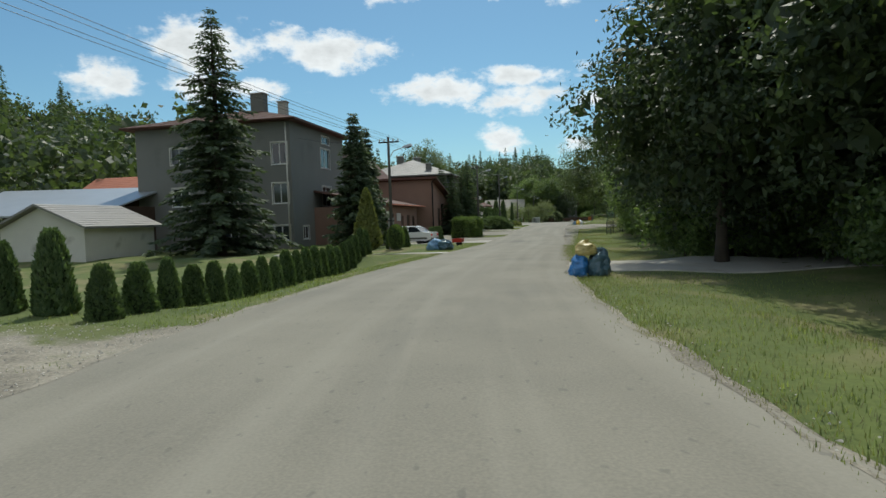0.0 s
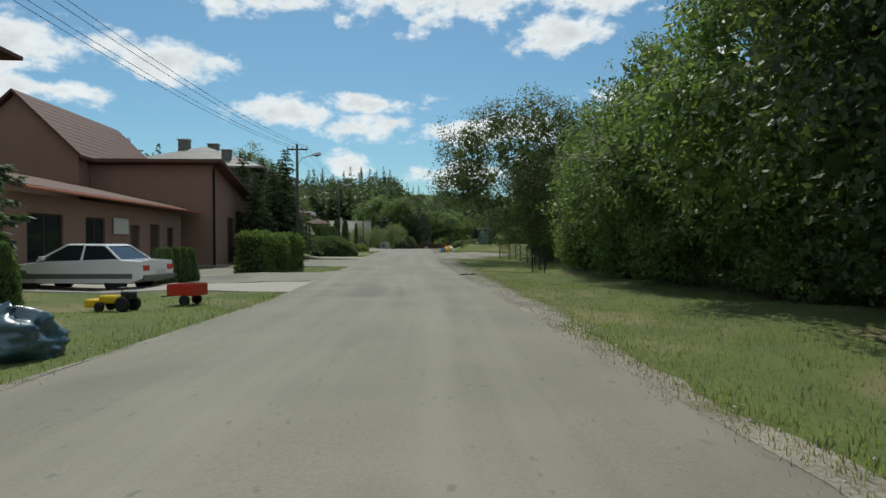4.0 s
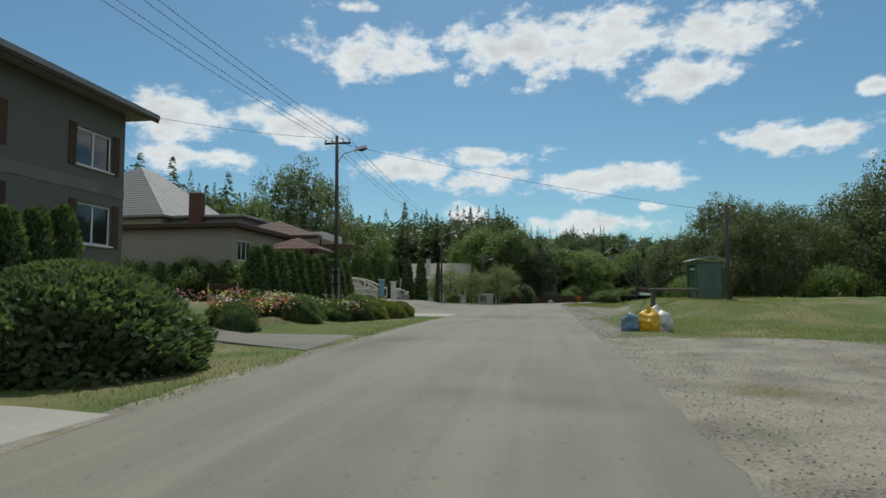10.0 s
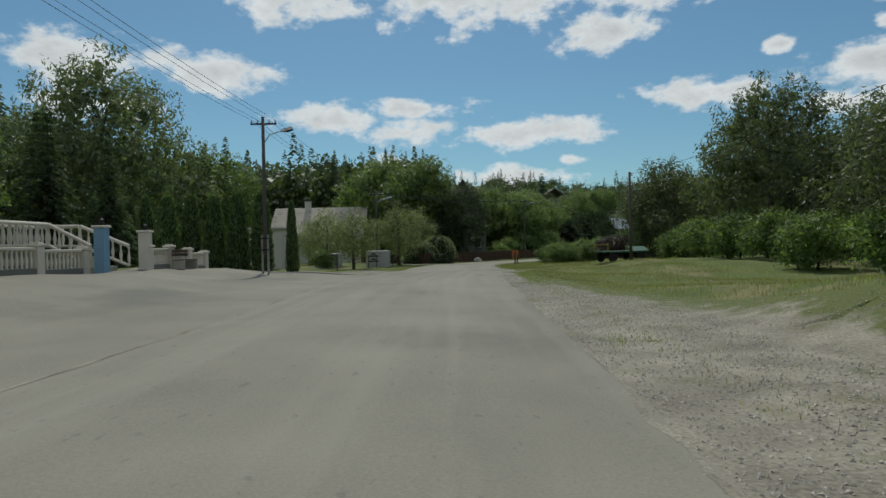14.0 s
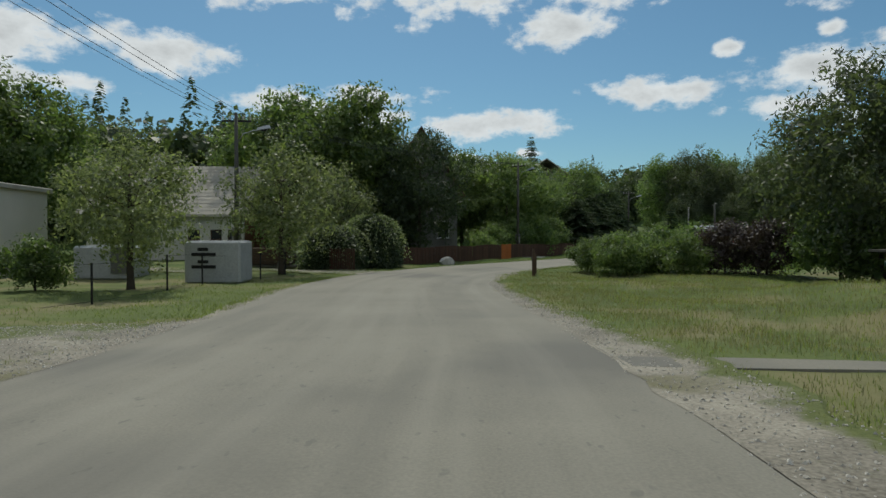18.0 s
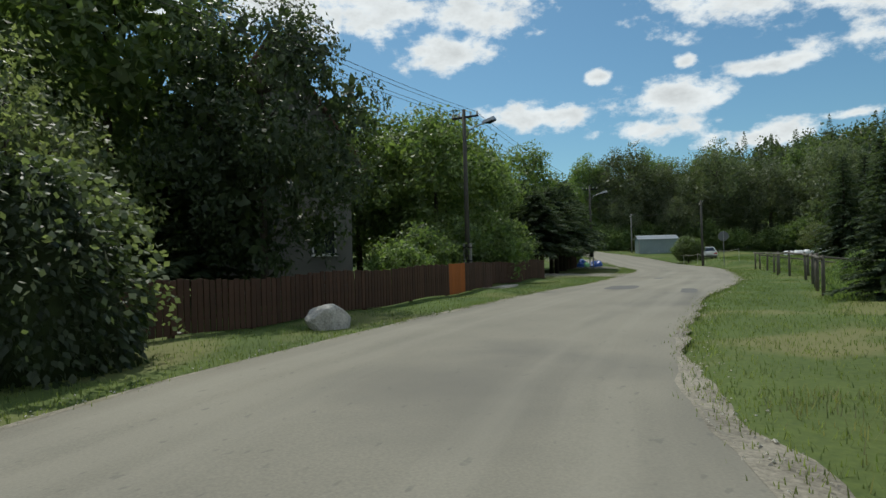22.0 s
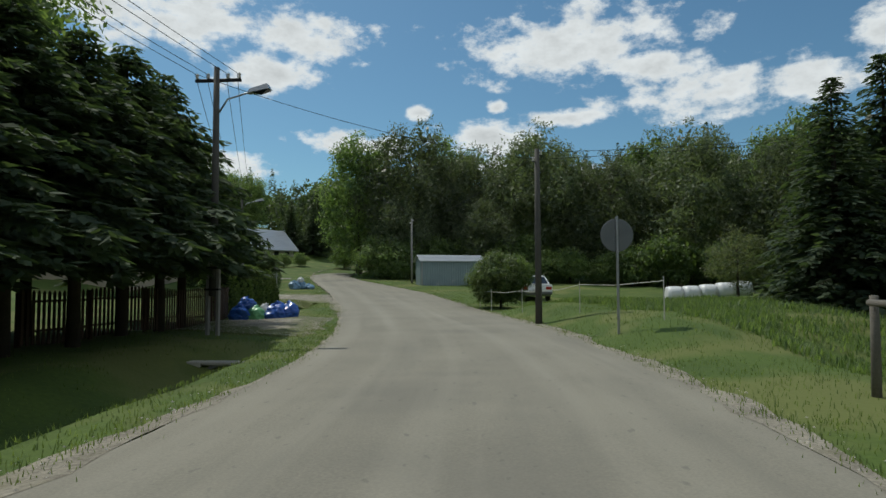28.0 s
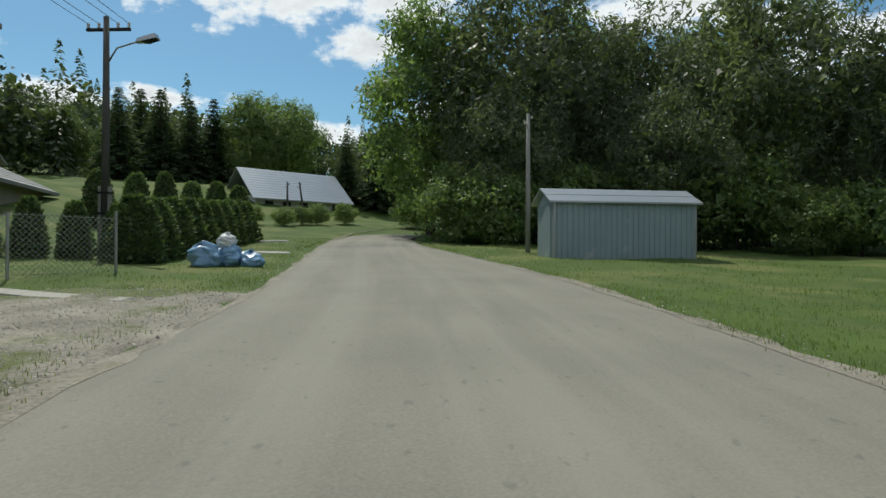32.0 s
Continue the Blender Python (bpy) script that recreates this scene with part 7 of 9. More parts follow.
def plain_pole(key, x, y, top, label, material, r=0.11, tilt=(0, 0)):
    z = at(x, y)
    h = top - z
    p = thing("utility_pole", pose(x, y, z), label, "utility pole", "utility poles")
    part("pole", Geo().tube([(0, 0, -0.3), (tilt[0] * 0.5, tilt[1] * 0.5, h * 0.5), (tilt[0], tilt[1], h)], [r * 1.15, r, r * 0.8], 10), material, p, smooth=True)
    for k, (zz, s) in enumerate(((h - 0.12, 1), (h - 0.35, -1))):
        part("insulator", Geo().lathe([(0.02, zz - 0.06), (0.05, zz - 0.03), (0.03, zz + 0.02), (0.045, zz + 0.05), (0.02, zz + 0.08)], 8, tilt[0] + s * (r + 0.06), tilt[1]), M_WHITE, p)
        part("bracket", Geo().box(tilt[0] + min(0, s * (r + 0.07)), tilt[0] + max(0, s * (r + 0.07)), tilt[1] - 0.02, tilt[1] + 0.02, zz - 0.09, zz - 0.06), M_IRON, p)
    POLES[key] = [(x + tilt[0] + r, y + tilt[1], top - 0.1), (x + tilt[0] - r, y + tilt[1], top - 0.35)]


def wire(a, b, sag, r=0.008, label="thin dark overhead electric wire", group="overhead wires"):
    pts = []
    n = 14
    for i in range(n + 1):
        u = i / n
        pts.append((a[0] + (b[0] - a[0]) * u, a[1] + (b[1] - a[1]) * u, a[2] + (b[2] - a[2]) * u - sag * 4 * u * (1 - u)))
    solo("overhead_wire", Geo().tube(pts, [r] * len(pts), 5, False), M_IRON, label, "wire", group)


lamp_pole("p0", -12.5, -8, 7.2, 0)
lamp_pole("p1", -9.9, 35.3, 6.25, 0)
lamp_pole("p2", -8.4, 63.8, 6.8, 0)
lamp_pole("p3", -9.4, 97.5, 8.2, 0)
lamp_pole("p3b", -8.7, 128.8, 7.5, 0)
lamp_pole("p5", -6.45, 155.2, 6.3, 0)
lamp_pole("p6", 9.5, 175.9, 6.9, -45)
lamp_pole("p7", 26.55, 197.9, 6.4, -35)
lamp_pole("p9", 33.0, 223.9, 7.0, -25)
plain_pole("pr", 8.45, 100.3, 5.0, "dark timber telephone pole on the grass bank", M_POLE, 0.095)
plain_pole("p4", 10.4, 134.6, 5.2, "dark timber telephone pole on the meadow", M_POLE, 0.08)
plain_pole("p8", 36.1, 196.5, 5.02, "dark weathered timber telephone pole beside the paddock", M_POLE, 0.1)
plain_pole("pc", 46.95, 225.6, 5.95, "slim concrete pole behind the metal garage", M_CPOLE, 0.085)
plain_pole("pj", 41.6, 253.5, 6.0, "timber A-frame pole on the slope", M_POLE, 0.08, (0.0, 0))
plain_pole("pk", 42.9, 253.5, 6.0, "timber A-frame pole on the slope", M_POLE, 0.08, (-0.4, 0))
for a, b in (("p0", "p1"), ("p1", "p2"), ("p2", "p3"), ("p3", "p3b"), ("p3b", "p5"), ("p5", "p6"), ("p6", "p7"), ("p7", "p9")):
    for k in range(4):
        wire(POLES[a][k], POLES[b][k], 0.45)
wire(POLES["p3"][0], POLES["pr"][1], 0.25)
wire(POLES["p3"][3], (-15.0, 90, 7.4), 0.2)
wire(POLES["pr"][0], (60, 118, 9), 0.6)
wire(POLES["pr"][1], POLES["p4"][0], 0.5)
wire(POLES["p7"][0], POLES["p8"][1], 0.3)
for k in (0, 1):
    wire(POLES["p8"][k], (75 + k, 190, 12 + 0.4 * k), 0.8)
wire(POLES["p8"][0], POLES["pc"][0], 0.5)
wire(POLES["p1"][2], (-19.4, 44, 7.8), 0.3)


# ---------------------------------------------------------------- fences
def run(pts, gap):
    """Places every gap metres along a line of ground points, with bearing."""
    out = []
    for (x0, y0), (x1, y1) in zip(pts[:-1], pts[1:]):
        L = math.hypot(x1 - x0, y1 - y0)
        n = max(1, round(L / gap))
        for k in range(n):
            u = k / n
            out.append((x0 + (x1 - x0) * u, y0 + (y1 - y0) * u, math.degrees(math.atan2(y1 - y0, x1 - x0))))
    out.append((pts[-1][0], pts[-1][1], out[-1][2]))
    return out


def board_fence(pts, h, material, label, board=0.12, gap=0.145, orange=None):
    f = thing("board_fence", None, label, "fence")
    shapes = [Geo().box(-board / 2, board / 2, -0.012, 0.012, 0, h * s, 0.004).mesh("board") for s in (1.0, 0.985, 1.015)]
    rnd = random.Random(8)
    line = run(pts, gap)
    for i, (x, y, a) in enumerate(line):
        o = orange and orange[0] < math.hypot(x - pts[0][0], y - pts[0][1]) < orange[1]
        if o:
            ob = part("board", ORANGE, None, f, "fresh orange-brown board", pose(x, y, at(x, y) + 0.04, 0, rnd.uniform(-0.5, 0.5), a))
        else:
            me = shapes[i % 3]
            ob = part("board", me, material, f, "", pose(x, y, at(x, y) + 0.04, 0, rnd.uniform(-0.8, 0.8), a))
    for x, y, a in run(pts, 2.2):
        part("post", Geo().box(-0.05, 0.05, 0.035, 0.13, -0.2, h * 0.98, 0.008), material, f, "", pose(x, y, at(x, y), 0, 0, a))
    for (x0, y0, a), (x1, y1, _) in zip(run(pts, 2.2)[:-1], run(pts, 2.2)[1:]):
        L = math.hypot(x1 - x0, y1 - y0)
        for zz in (0.25, h * 0.75):
            part("rail", Geo().box(0, L, 0.0125, 0.034, zz, zz + 0.07), material, f, "", pose(x0, y0, at(x0, y0), 0, 0, a))
    return f


ORANGE = Geo().box(-0.066, 0.066, -0.012, 0.012, 0, 1.02, 0.004).mesh("board")
ORANGE.materials.append(M_FENCEO)


def rail_fence(pts, h, label):
    """Round posts with one long rail along the top, as round a paddock."""
    f = thing("paddock_fence", None, label, "fence")
    rnd = random.Random(12)
    for i, (x, y) in enumerate(pts):
        a = rnd.uniform(-2.5, 2.5)
        part("post", Geo().tube([(0, 0, -0.3), (0, 0, h * 0.5), (0.01, 0, h)], [0.054, 0.05, 0.044], 9), M_WOODG, f, "", pose(x, y, at(x, y), a, a * 0.7, rnd.uniform(0, 360)), smooth=True)
    for (x0, y0), (x1, y1) in zip(pts[:-1], pts[1:]):
        z0, z1 = at(x0, y0) + h - 0.08, at(x1, y1) + h - 0.08
        mx, my = (x0 + x1) / 2 + rnd.uniform(-0.03, 0.03), (y0 + y1) / 2
        part("rail", Geo().tube([(x0 - 0.09, y0, z0), (mx - 0.09, my, (z0 + z1) / 2 - 0.02), (x1 - 0.09, y1, z1)], [0.042, 0.04, 0.038], 8), M_WOODG, f, smooth=True)
    return f


def picket_fence(pts, h, material, label, gap=0.13):
    f = thing("picket_fence", None, label, "fence")
    me = Geo().add([(-0.035, -0.01, 0), (0.035, -0.01, 0), (0.035, -0.01, h - 0.06), (0, -0.01, h), (-0.035, -0.01, h - 0.06),
                    (-0.035, 0.01, 0), (0.035, 0.01, 0), (0.035, 0.01, h - 0.06), (0, 0.01, h), (-0.035, 0.01, h - 0.06)],
                   [(0, 1, 2, 3, 4), (9, 8, 7, 6, 5), (0, 5, 6, 1), (1, 6, 7, 2), (2, 7, 8, 3), (3, 8, 9, 4), (4, 9, 5, 0)]).mesh("picket")
    for x, y, a in run(pts, gap):
        part("picket", me, material, f, "", pose(x, y, at(x, y) + 0.05, 0, 0, a))
    line = run(pts, 2.4)
    for (x0, y0, a), (x1, y1, _) in zip(line[:-1], line[1:]):
        L = math.hypot(x1 - x0, y1 - y0)
        for zz in (0.3, h * 0.8):
            part("rail", Geo().box(0, L, 0.012, 0.045, zz, zz + 0.05), material, f, "", pose(x0, y0, at(x0, y0), 0, 0, a))
        part("post", Geo().box(-0.05, 0.05, 0.05, 0.14, -0.2, h, 0.008), material, f, "", pose(x0, y0, at(x0, y0), 0, 0, a))
    return f


def mesh_fence(pts, h, label, material, mesh=True):
    """Steel posts with woven wire."""
    f = thing("wire_fence", None, label, "fence")
    line = run(pts, 2.3)
    for x, y, a in line:
        part("post", Geo().tube([(0, 0, -0.2), (0, 0, h)], [0.028, 0.026], 8), material, f, "", pose(x, y, at(x, y)))
    for (x0, y0, a), (x1, y1, _) in zip(line[:-1], line[1:]):
        L = math.hypot(x1 - x0, y1 - y0)
        g = Geo()
        for zz in (0.08, h - 0.04):
            g.box(0, L, -0.004, 0.004, zz, zz + 0.008)
        if mesh:
            st = 0.1
            k = 0
            while k * st < L + h:
                for sg in (0, 1):
                    u0, u1 = k * st - h, k * st
                    a0, a1 = max(0, u0), min(L, u1)
                    if a1 > a0:
                        za, zb = a0 - u0, a1 - u0
                        if sg:
                            za, zb = h - za, h - zb
                        g.add([(a0, 0, za - 0.004), (a1, 0, zb - 0.004), (a1, 0, zb + 0.005), (a0, 0, za + 0.005)], [(0, 1, 2, 3)])
                k += 1
        part("wire_mesh", g, material, f, "", pose(x0, y0, min(at(x0, y0), at(x1, y1)), 0, 0, a))
    return f


board_fence([(-0.6, 162.2), (0.4, 163.2), (4.3, 167.4), (7.4, 171.0), (10.2, 175.0)], 0.98, M_FENCEB, "dark brown close-boarded fence with one fresh orange panel", orange=(11.9, 13.6))
board_fence([(10.7, 177.3), (13.5, 180.4), (15.9, 183.0)], 0.98, M_FENCEB, "dark brown close-boarded fence in the shade of shrubs")
rail_fence([(16.7, 165.5), (17.45, 166.45), (18.9, 167.95), (20.15, 169.3), (22.3, 171.8), (23.8, 174.2), (25.0, 176.2), (26.3, 177.5), (27.95, 179.65), (29.6, 182.0), (31.2, 184.8)], 1.12, "weathered round-timber paddock fence along the verge")
rail_fence([(31.45, 184.7), (37.0, 181.0), (42, 177)], 1.0, "weathered timber rails round the paddock hollow")
rail_fence([(24.2, 173.6), (30, 172.5), (36, 171.8), (42, 172.2)], 0.95, "weathered timber rails across the paddock")
picket_fence([(22.6, 196.6), (25.2, 199.4), (27.4, 202.4), (28.4, 205.2)], 1.15, M_WOODD, "dark timber picket fence under the spruces")
mesh_fence([(30.2, 216.0), (32.4, 217.4), (33.9, 218.4)], 1.15, "grey wire-mesh garden fence with steel posts", M_STEEL)
mesh_fence([(4.15, 52.8), (3.9, 54.2), (5.3, 57.4), (6.2, 62), (6.0, 68), (5.4, 73.2), (8.5, 76.5)], 1.15, "dark wire fence under the walnut trees", M_IRON)
mesh_fence([(-7.55, 141.2), (-6.7, 143.6), (-6.1, 146.6), (-5.3, 150.2), (-4.2, 154.0)], 1.0, "thin wire fence with dark steel posts by the orchard", M_IRON, mesh=False)


def timber_stack():
    """Dark beams laid up on two pale bearers."""
    a, b = Vector((-7.8, 161.3)), Vector((-5.1, 160.7))
    L = (b - a).length
    t = thing("timber_stack", pose(a.x, a.y, at(-6.5, 161), 0, 0, math.degrees(math.atan2(b.y - a.y, b.x - a.x))), "stack of dark weathered beams on pale bearers", "timber stack")
    rnd = random.Random(6)
    for k in range(2):
        part("bearer", Geo().tube([(-0.2, -0.35 + 0.7 * k, 0.08), (L + 0.3, -0.35 + 0.7 * k, 0.08)], [0.09, 0.08], 9), M_WOODG, t, "pale round bearer", smooth=True)
    for row in range(5):
        for k in range(4):
            o = rnd.uniform(-0.15, 0.15)
            part("beam", Geo().box(o, L + o * 0.5, -0.5 + 0.25 * k, -0.28 + 0.25 * k, 0.18 + 0.17 * row, 0.335 + 0.17 * row, 0.012), M_WOODD, t)
    s = thing("leaning_stake", pose(-5.4, 157.9, at(-5.4, 157.9), 0, 24, 10), "weathered stake leaning beside the orchard track", "stake")
    part("stake", Geo().tube([(0, 0, -0.15), (0, 0, 1.25)], [0.04, 0.03], 7), M_WOODG, s)


timber_stack()
picket_fence([(-2.75, 157.1), (-1.65, 156.9)], 1.0, M_FENCEB, "short brown board panel before the vine mound", gap=0.1)


def wood_posts():
    p = thing("post_and_rail", None, "two dark timber posts joined by a short rail on the bend", "fence")
    for x, y, h in ((6.15, 154.2, 0.84), (5.8, 152.9, 1.08)):
        part("post", Geo().box(-0.055, 0.055, -0.055, 0.055, -0.3, h, 0.012), M_WOODD, p, "", pose(x, y, at(x, y)))
    part("rail", Geo().box(-0.1, 1.75, -0.025, 0.025, 0.62, 0.78, 0.006), M_WOODG, p, "grey weathered rail", pose(5.75, 152.98, at(6.0, 153.6), 0, 0, 74.9))


wood_posts()


def tape_fence():
    f = thing("electric_fence", None, "thin white electric-fence tape on slim plastic posts", "fence")
    pts = [(40.4, 206.1), (39.55, 203.95), (38.15, 199.95), (37.4, 197.9), (36.9, 195.5), (34.8, 190.6)]
    top = []
    for x, y in pts:
        z = at(x, y)
        part("post", Geo().tube([(0, 0, -0.1), (0, 0, 0.95)], [0.014, 0.012], 6), M_WHITE, f, "", pose(x, y, z))
        top.append((x, y, z + 0.85))
    for a, b in zip(top[:-1], top[1:]):
        part("tape", Geo().tube([a, ((a[0] + b[0]) / 2, (a[1] + b[1]) / 2, (a[2] + b[2]) / 2 - 0.06), b], [0.009] * 3, 5), M_WHITE, f)


tape_fence()


# ---------------------------------------------------------------- sign, sacks, boulder, bales
def road_sign(x, y):
    z = at(x, y)
    s = thing("road_sign", pose(x, y, z, 0, 0, -30), "round traffic sign seen from its grey back on a steel post", "road sign")
    part("post", Geo().tube([(0, 0, -0.3), (0, 0, 2.62)], [0.03, 0.03], 10), M_STEEL, s)
    g = Geo().lathe([(0.36, 0), (0.375, 0.012), (0.36, 0.024)], 32)
    plate = part("plate", g, mat("sign_back", (0.16, 0.17, 0.175), (0.12, 0.13, 0.135), rough=0.6, metal=0.2), s, "dull grey sign back", pose(0, 0.035, 2.2, 90))
    for zz in (-0.16, 0.16):
        part("clamp", Geo().box(-0.2, 0.2, -0.02, 0.02, zz - 0.02, zz + 0.02), M_STEEL, plate, "", pose(0, zz, -0.0225, 90))
    part("sticker", Geo().box(0.25, 0.3, -0.006, -0.002, -0.12, 0.0), M_WHITE, plate, "", pose(0, 0, -0.003, 90))


road_sign(33.9, 191.1)


def sack(x, y, r, h, material, label, seed, neck=0.1, group="refuse sacks", name="refuse_sack", dz=0.0):
    """A full plastic sack that sags on its base: crumpled sides, slumped top, small tied tuft."""
    rng = np.random.default_rng(seed)
    g = Geo()
    n, m = 40, 22
    ph = rng.uniform(0, 6.28, 12)
    lean = rng.uniform(-0.5, 0.5, 2) * r
    seat = Vector(rng.uniform(0, 50, 3))
    for j in range(m):
        u = j / (m - 1)
        prof = (0.84 + 0.2 * math.sin(math.pi * min(1, u * 1.5))) * (1 if u < 0.6 else max(0.1, (1 - ((u - 0.6) / 0.4) ** 3) ** 0.7))
        for i in range(n):
            a = 2 * math.pi * i / n
            big = 0.1 * math.sin(2 * a + ph[0]) + 0.07 * math.sin(3 * a + ph[1] + 3 * u)
            fold = 0.05 * abs(math.sin(5 * a + ph[2] + 5 * u)) + 0.045 * abs(math.sin(8 * a + ph[3] - 7 * u)) + 0.03 * math.sin(13 * a + ph[4] + 11 * u)
            q = Vector((math.cos(a), math.sin(a), 1.6 * u))
            dent = 0.26 * noise.noise(seat + q * 1.3) + 0.2 * noise.noise(seat - q * 2.7) + 0.2 * abs(noise.noise(seat + q * 5.5)) + 0.09 * noise.noise(seat - q * 11.0)
            rr = r * prof * (0.95 + big + 0.5 * fold * (0.6 + u) + dent)
            z = h * u * (1 + 0.12 * math.sin(a + ph[5]) * u + 0.06 * math.sin(3 * a + ph[6]) * u)
            g.v.append((rr * math.cos(a) + lean[0] * u * u, rr * math.sin(a) + lean[1] * u * u, z))
    for j in range(m - 1):
        for i in range(n):
            a, b = j * n + i, j * n + (i + 1) % n
            g.f.append((a, b, b + n, a + n))
    g.f.append(tuple(reversed(range(n))))
    g.f.append(tuple((m - 1) * n + i for i in range(n)))
    ob = thing(name, pose(x, y, at(x, y) - 0.02 + dz, 0, 0, float(rng.uniform(0, 360))), label, "refuse sack", group)
    part("body", g, material, ob, smooth=True)
    tuft = Geo()
    c = 10
    for k, (q, z) in enumerate(((0.05, -0.05), (0.02, -0.01), (0.05, neck * 0.4), (0.035, neck * 0.6))):
        for i in range(c):
            a = 2 * math.pi * i / c
            w = q * (1 + 0.45 * math.sin(5 * a + ph[7]) * (k > 1))
            tuft.v.append((lean[0] + w * math.cos(a), lean[1] + w * math.sin(a), h * 0.97 + z))
    tuft.f = [(k * c + i, k * c + (i + 1) % c, (k + 1) * c + (i + 1) % c, (k + 1) * c + i) for k in range(3) for i in range(c)]
    part("tied_neck", tuft, material, ob)
    return ob


sack(0.44, 15.38, 0.24, 0.56, M_SKYBAG, "bright blue full refuse sack at the road edge", 1)
sack(0.9, 15.4, 0.27, 0.64, M_DBLUEBAG, "smoky dark blue refuse sack at the road edge", 2)
sack(0.6, 15.42, 0.26, 0.33, M_STRAWBAG, "pale yellow sack lying on top of two others", 3, dz=0.52)
sack(-6.95, 33.6, 0.42, 0.62, M_LBLUEBAG, "translucent blue refuse sack on the lawn edge", 4)
sack(-6.3, 33.5, 0.42, 0.58, M_DBLUEBAG, "smoky blue refuse sack on the lawn edge", 5)
sack(2.1, 88.3, 0.28, 0.5, M_LBLUEBAG, "pale blue refuse sack at the gravel edge", 6)
sack(2.5, 88.1, 0.29, 0.66, M_YELBAG, "yellow refuse sack leaning on white ones", 7)
sack(2.78, 88.35, 0.32, 0.66, M_WHITEBAG, "white refuse sack at the gravel edge", 8)
for k, (dx, dy, r, h, mt, lab) in enumerate(((-0.3, 0.2, 0.27, 0.5, M_BLUEBAG, "deep blue"), (0.2, 0.0, 0.28, 0.45, M_GREENBAG, "pale green"), (0.62, 0.2, 0.26, 0.5, M_WHITEBAG, "white"), (0.9, -0.15, 0.32, 0.52, M_BLUEBAG, "deep blue"),
                                             (1.35, -0.1, 0.34, 0.52, M_BLUEBAG, "deep blue"), (-0.1, 0.55, 0.3, 0.55, M_BLUEBAG, "deep blue"))):
    sack(28.9 + dx, 203.9 + dy, 1.12 * r, 1.15 * h, mt, lab + " refuse sack in the pile by the driveway", 20 + k)
sack(28.85, 204.25, 0.26, 0.36, M_BLUEBAG, "deep blue sack on top of the pile", 31, dz=0.5)
for k, (dx, dy, r, h) in enumerate(((0, 0, 0.34, 0.52), (0.5, 0.1, 0.3, 0.46), (0.95, 0.0, 0.3, 0.36), (0.45, 0.5, 0.3, 0.45))):
    sack(35.55 + dx, 220.05 + dy, r, h, M_LBLUEBAG, "translucent pale blue refuse sack on the verge", 40 + k)
sack(35.95, 220.25, 0.22, 0.3, M_WHITEBAG, "whitish sack on top of the pile", 45, dz=0.44)


def boulder(x, y, sx, sy, sz, material, label, seed, name="boulder"):
    rng = np.random.default_rng(seed)
    bm = bmesh.new()
    bmesh.ops.create_icosphere(bm, subdivisions=4 if sx > 0.2 else 2, radius=1)
    cuts = rng.normal(size=(16, 3))
    cuts /= np.linalg.norm(cuts, axis=1)[:, None]
    depth = rng.uniform(0.7, 0.98, 16)
    for v in bm.verts:
        # split faces of a broken stone, slightly pitted
        dots = cuts @ np.array(v.co)
        k = float(np.min(np.where(dots > 0.05, depth / np.maximum(dots, 0.05), 9.0)))
        k = min(1.1, k) + rng.uniform(-0.012, 0.012)
        v.co = Vector((v.co.x * sx * k, v.co.y * sy * k, max(-0.35, v.co.z) * sz * k))
    me = bpy.data.meshes.new(name)
    bm.to_mesh(me)
    bm.free()
    solo(name, me, material, label, "boulder", m=pose(x, y, at(x, y) + sz * 0.3))


boulder(3.1, 163.4, 0.5, 0.36, 0.4, M_ROCK, "pale grey boulder on the verge by the fence", 3)


def bale_row():
    a, b = Vector((51.4, 204.1)), Vector((54.9, 201.4))
    d = (b - a).normalized()
    me = Geo().lathe([(0.28, -0.5), (0.4, -0.47), (0.42, -0.2), (0.415, 0.25), (0.4, 0.47), (0.28, 0.5)], 20).mesh("bale", True)
    for k in range(5):
        p = a.lerp(b, (k + 0.5) / 5)
        turn = math.degrees(math.atan2(d.y, d.x))
        m = pose(p.x, p.y, at(p.x, p.y) + 0.44, 0, 90, turn) @ Matrix.Diagonal((1.22, 1.22, 0.88, 1))
        solo("silage_bale", me, M_BALE, "white film-wrapped round silage bale in a row", "hay bale", "silage bales", m=m)


bale_row()
bale_pack = thing("silage_bale", None, "white wrapped pallet load beside the orchard fence", "bale")
part("wrapped_block", Geo().box(-6.75, -4.9, 149.8, 151.5, -0.5, 0.95, 0.07), M_FILM, bale_pack)
for k, z in ((0, 0.48), (1, 0.06)):
    part("printed_bar", Geo().box(-6.5, -5.7, 149.785, 149.796, z - 0.04, z + 0.07), M_IRON, bale_pack, "dark unreadable print")
    part("printed_mark", Geo().box(-6.3, -5.95, 149.785, 149.796, z + 0.13, z + 0.24), M_IRON, bale_pack)
pk2 = thing("pallet_load", None, "pallet load under torn white film", "pallet")
part("wrapped_block", Geo().box(-11.3, -9.3, 151.6, 153.4, -0.5, 0.75, 0.08), M_FILM, pk2)
part("dark_side", Geo().box(-9.95, -9.35, 151.55, 151.596, -0.25, 0.7), M_DGREY, pk2)

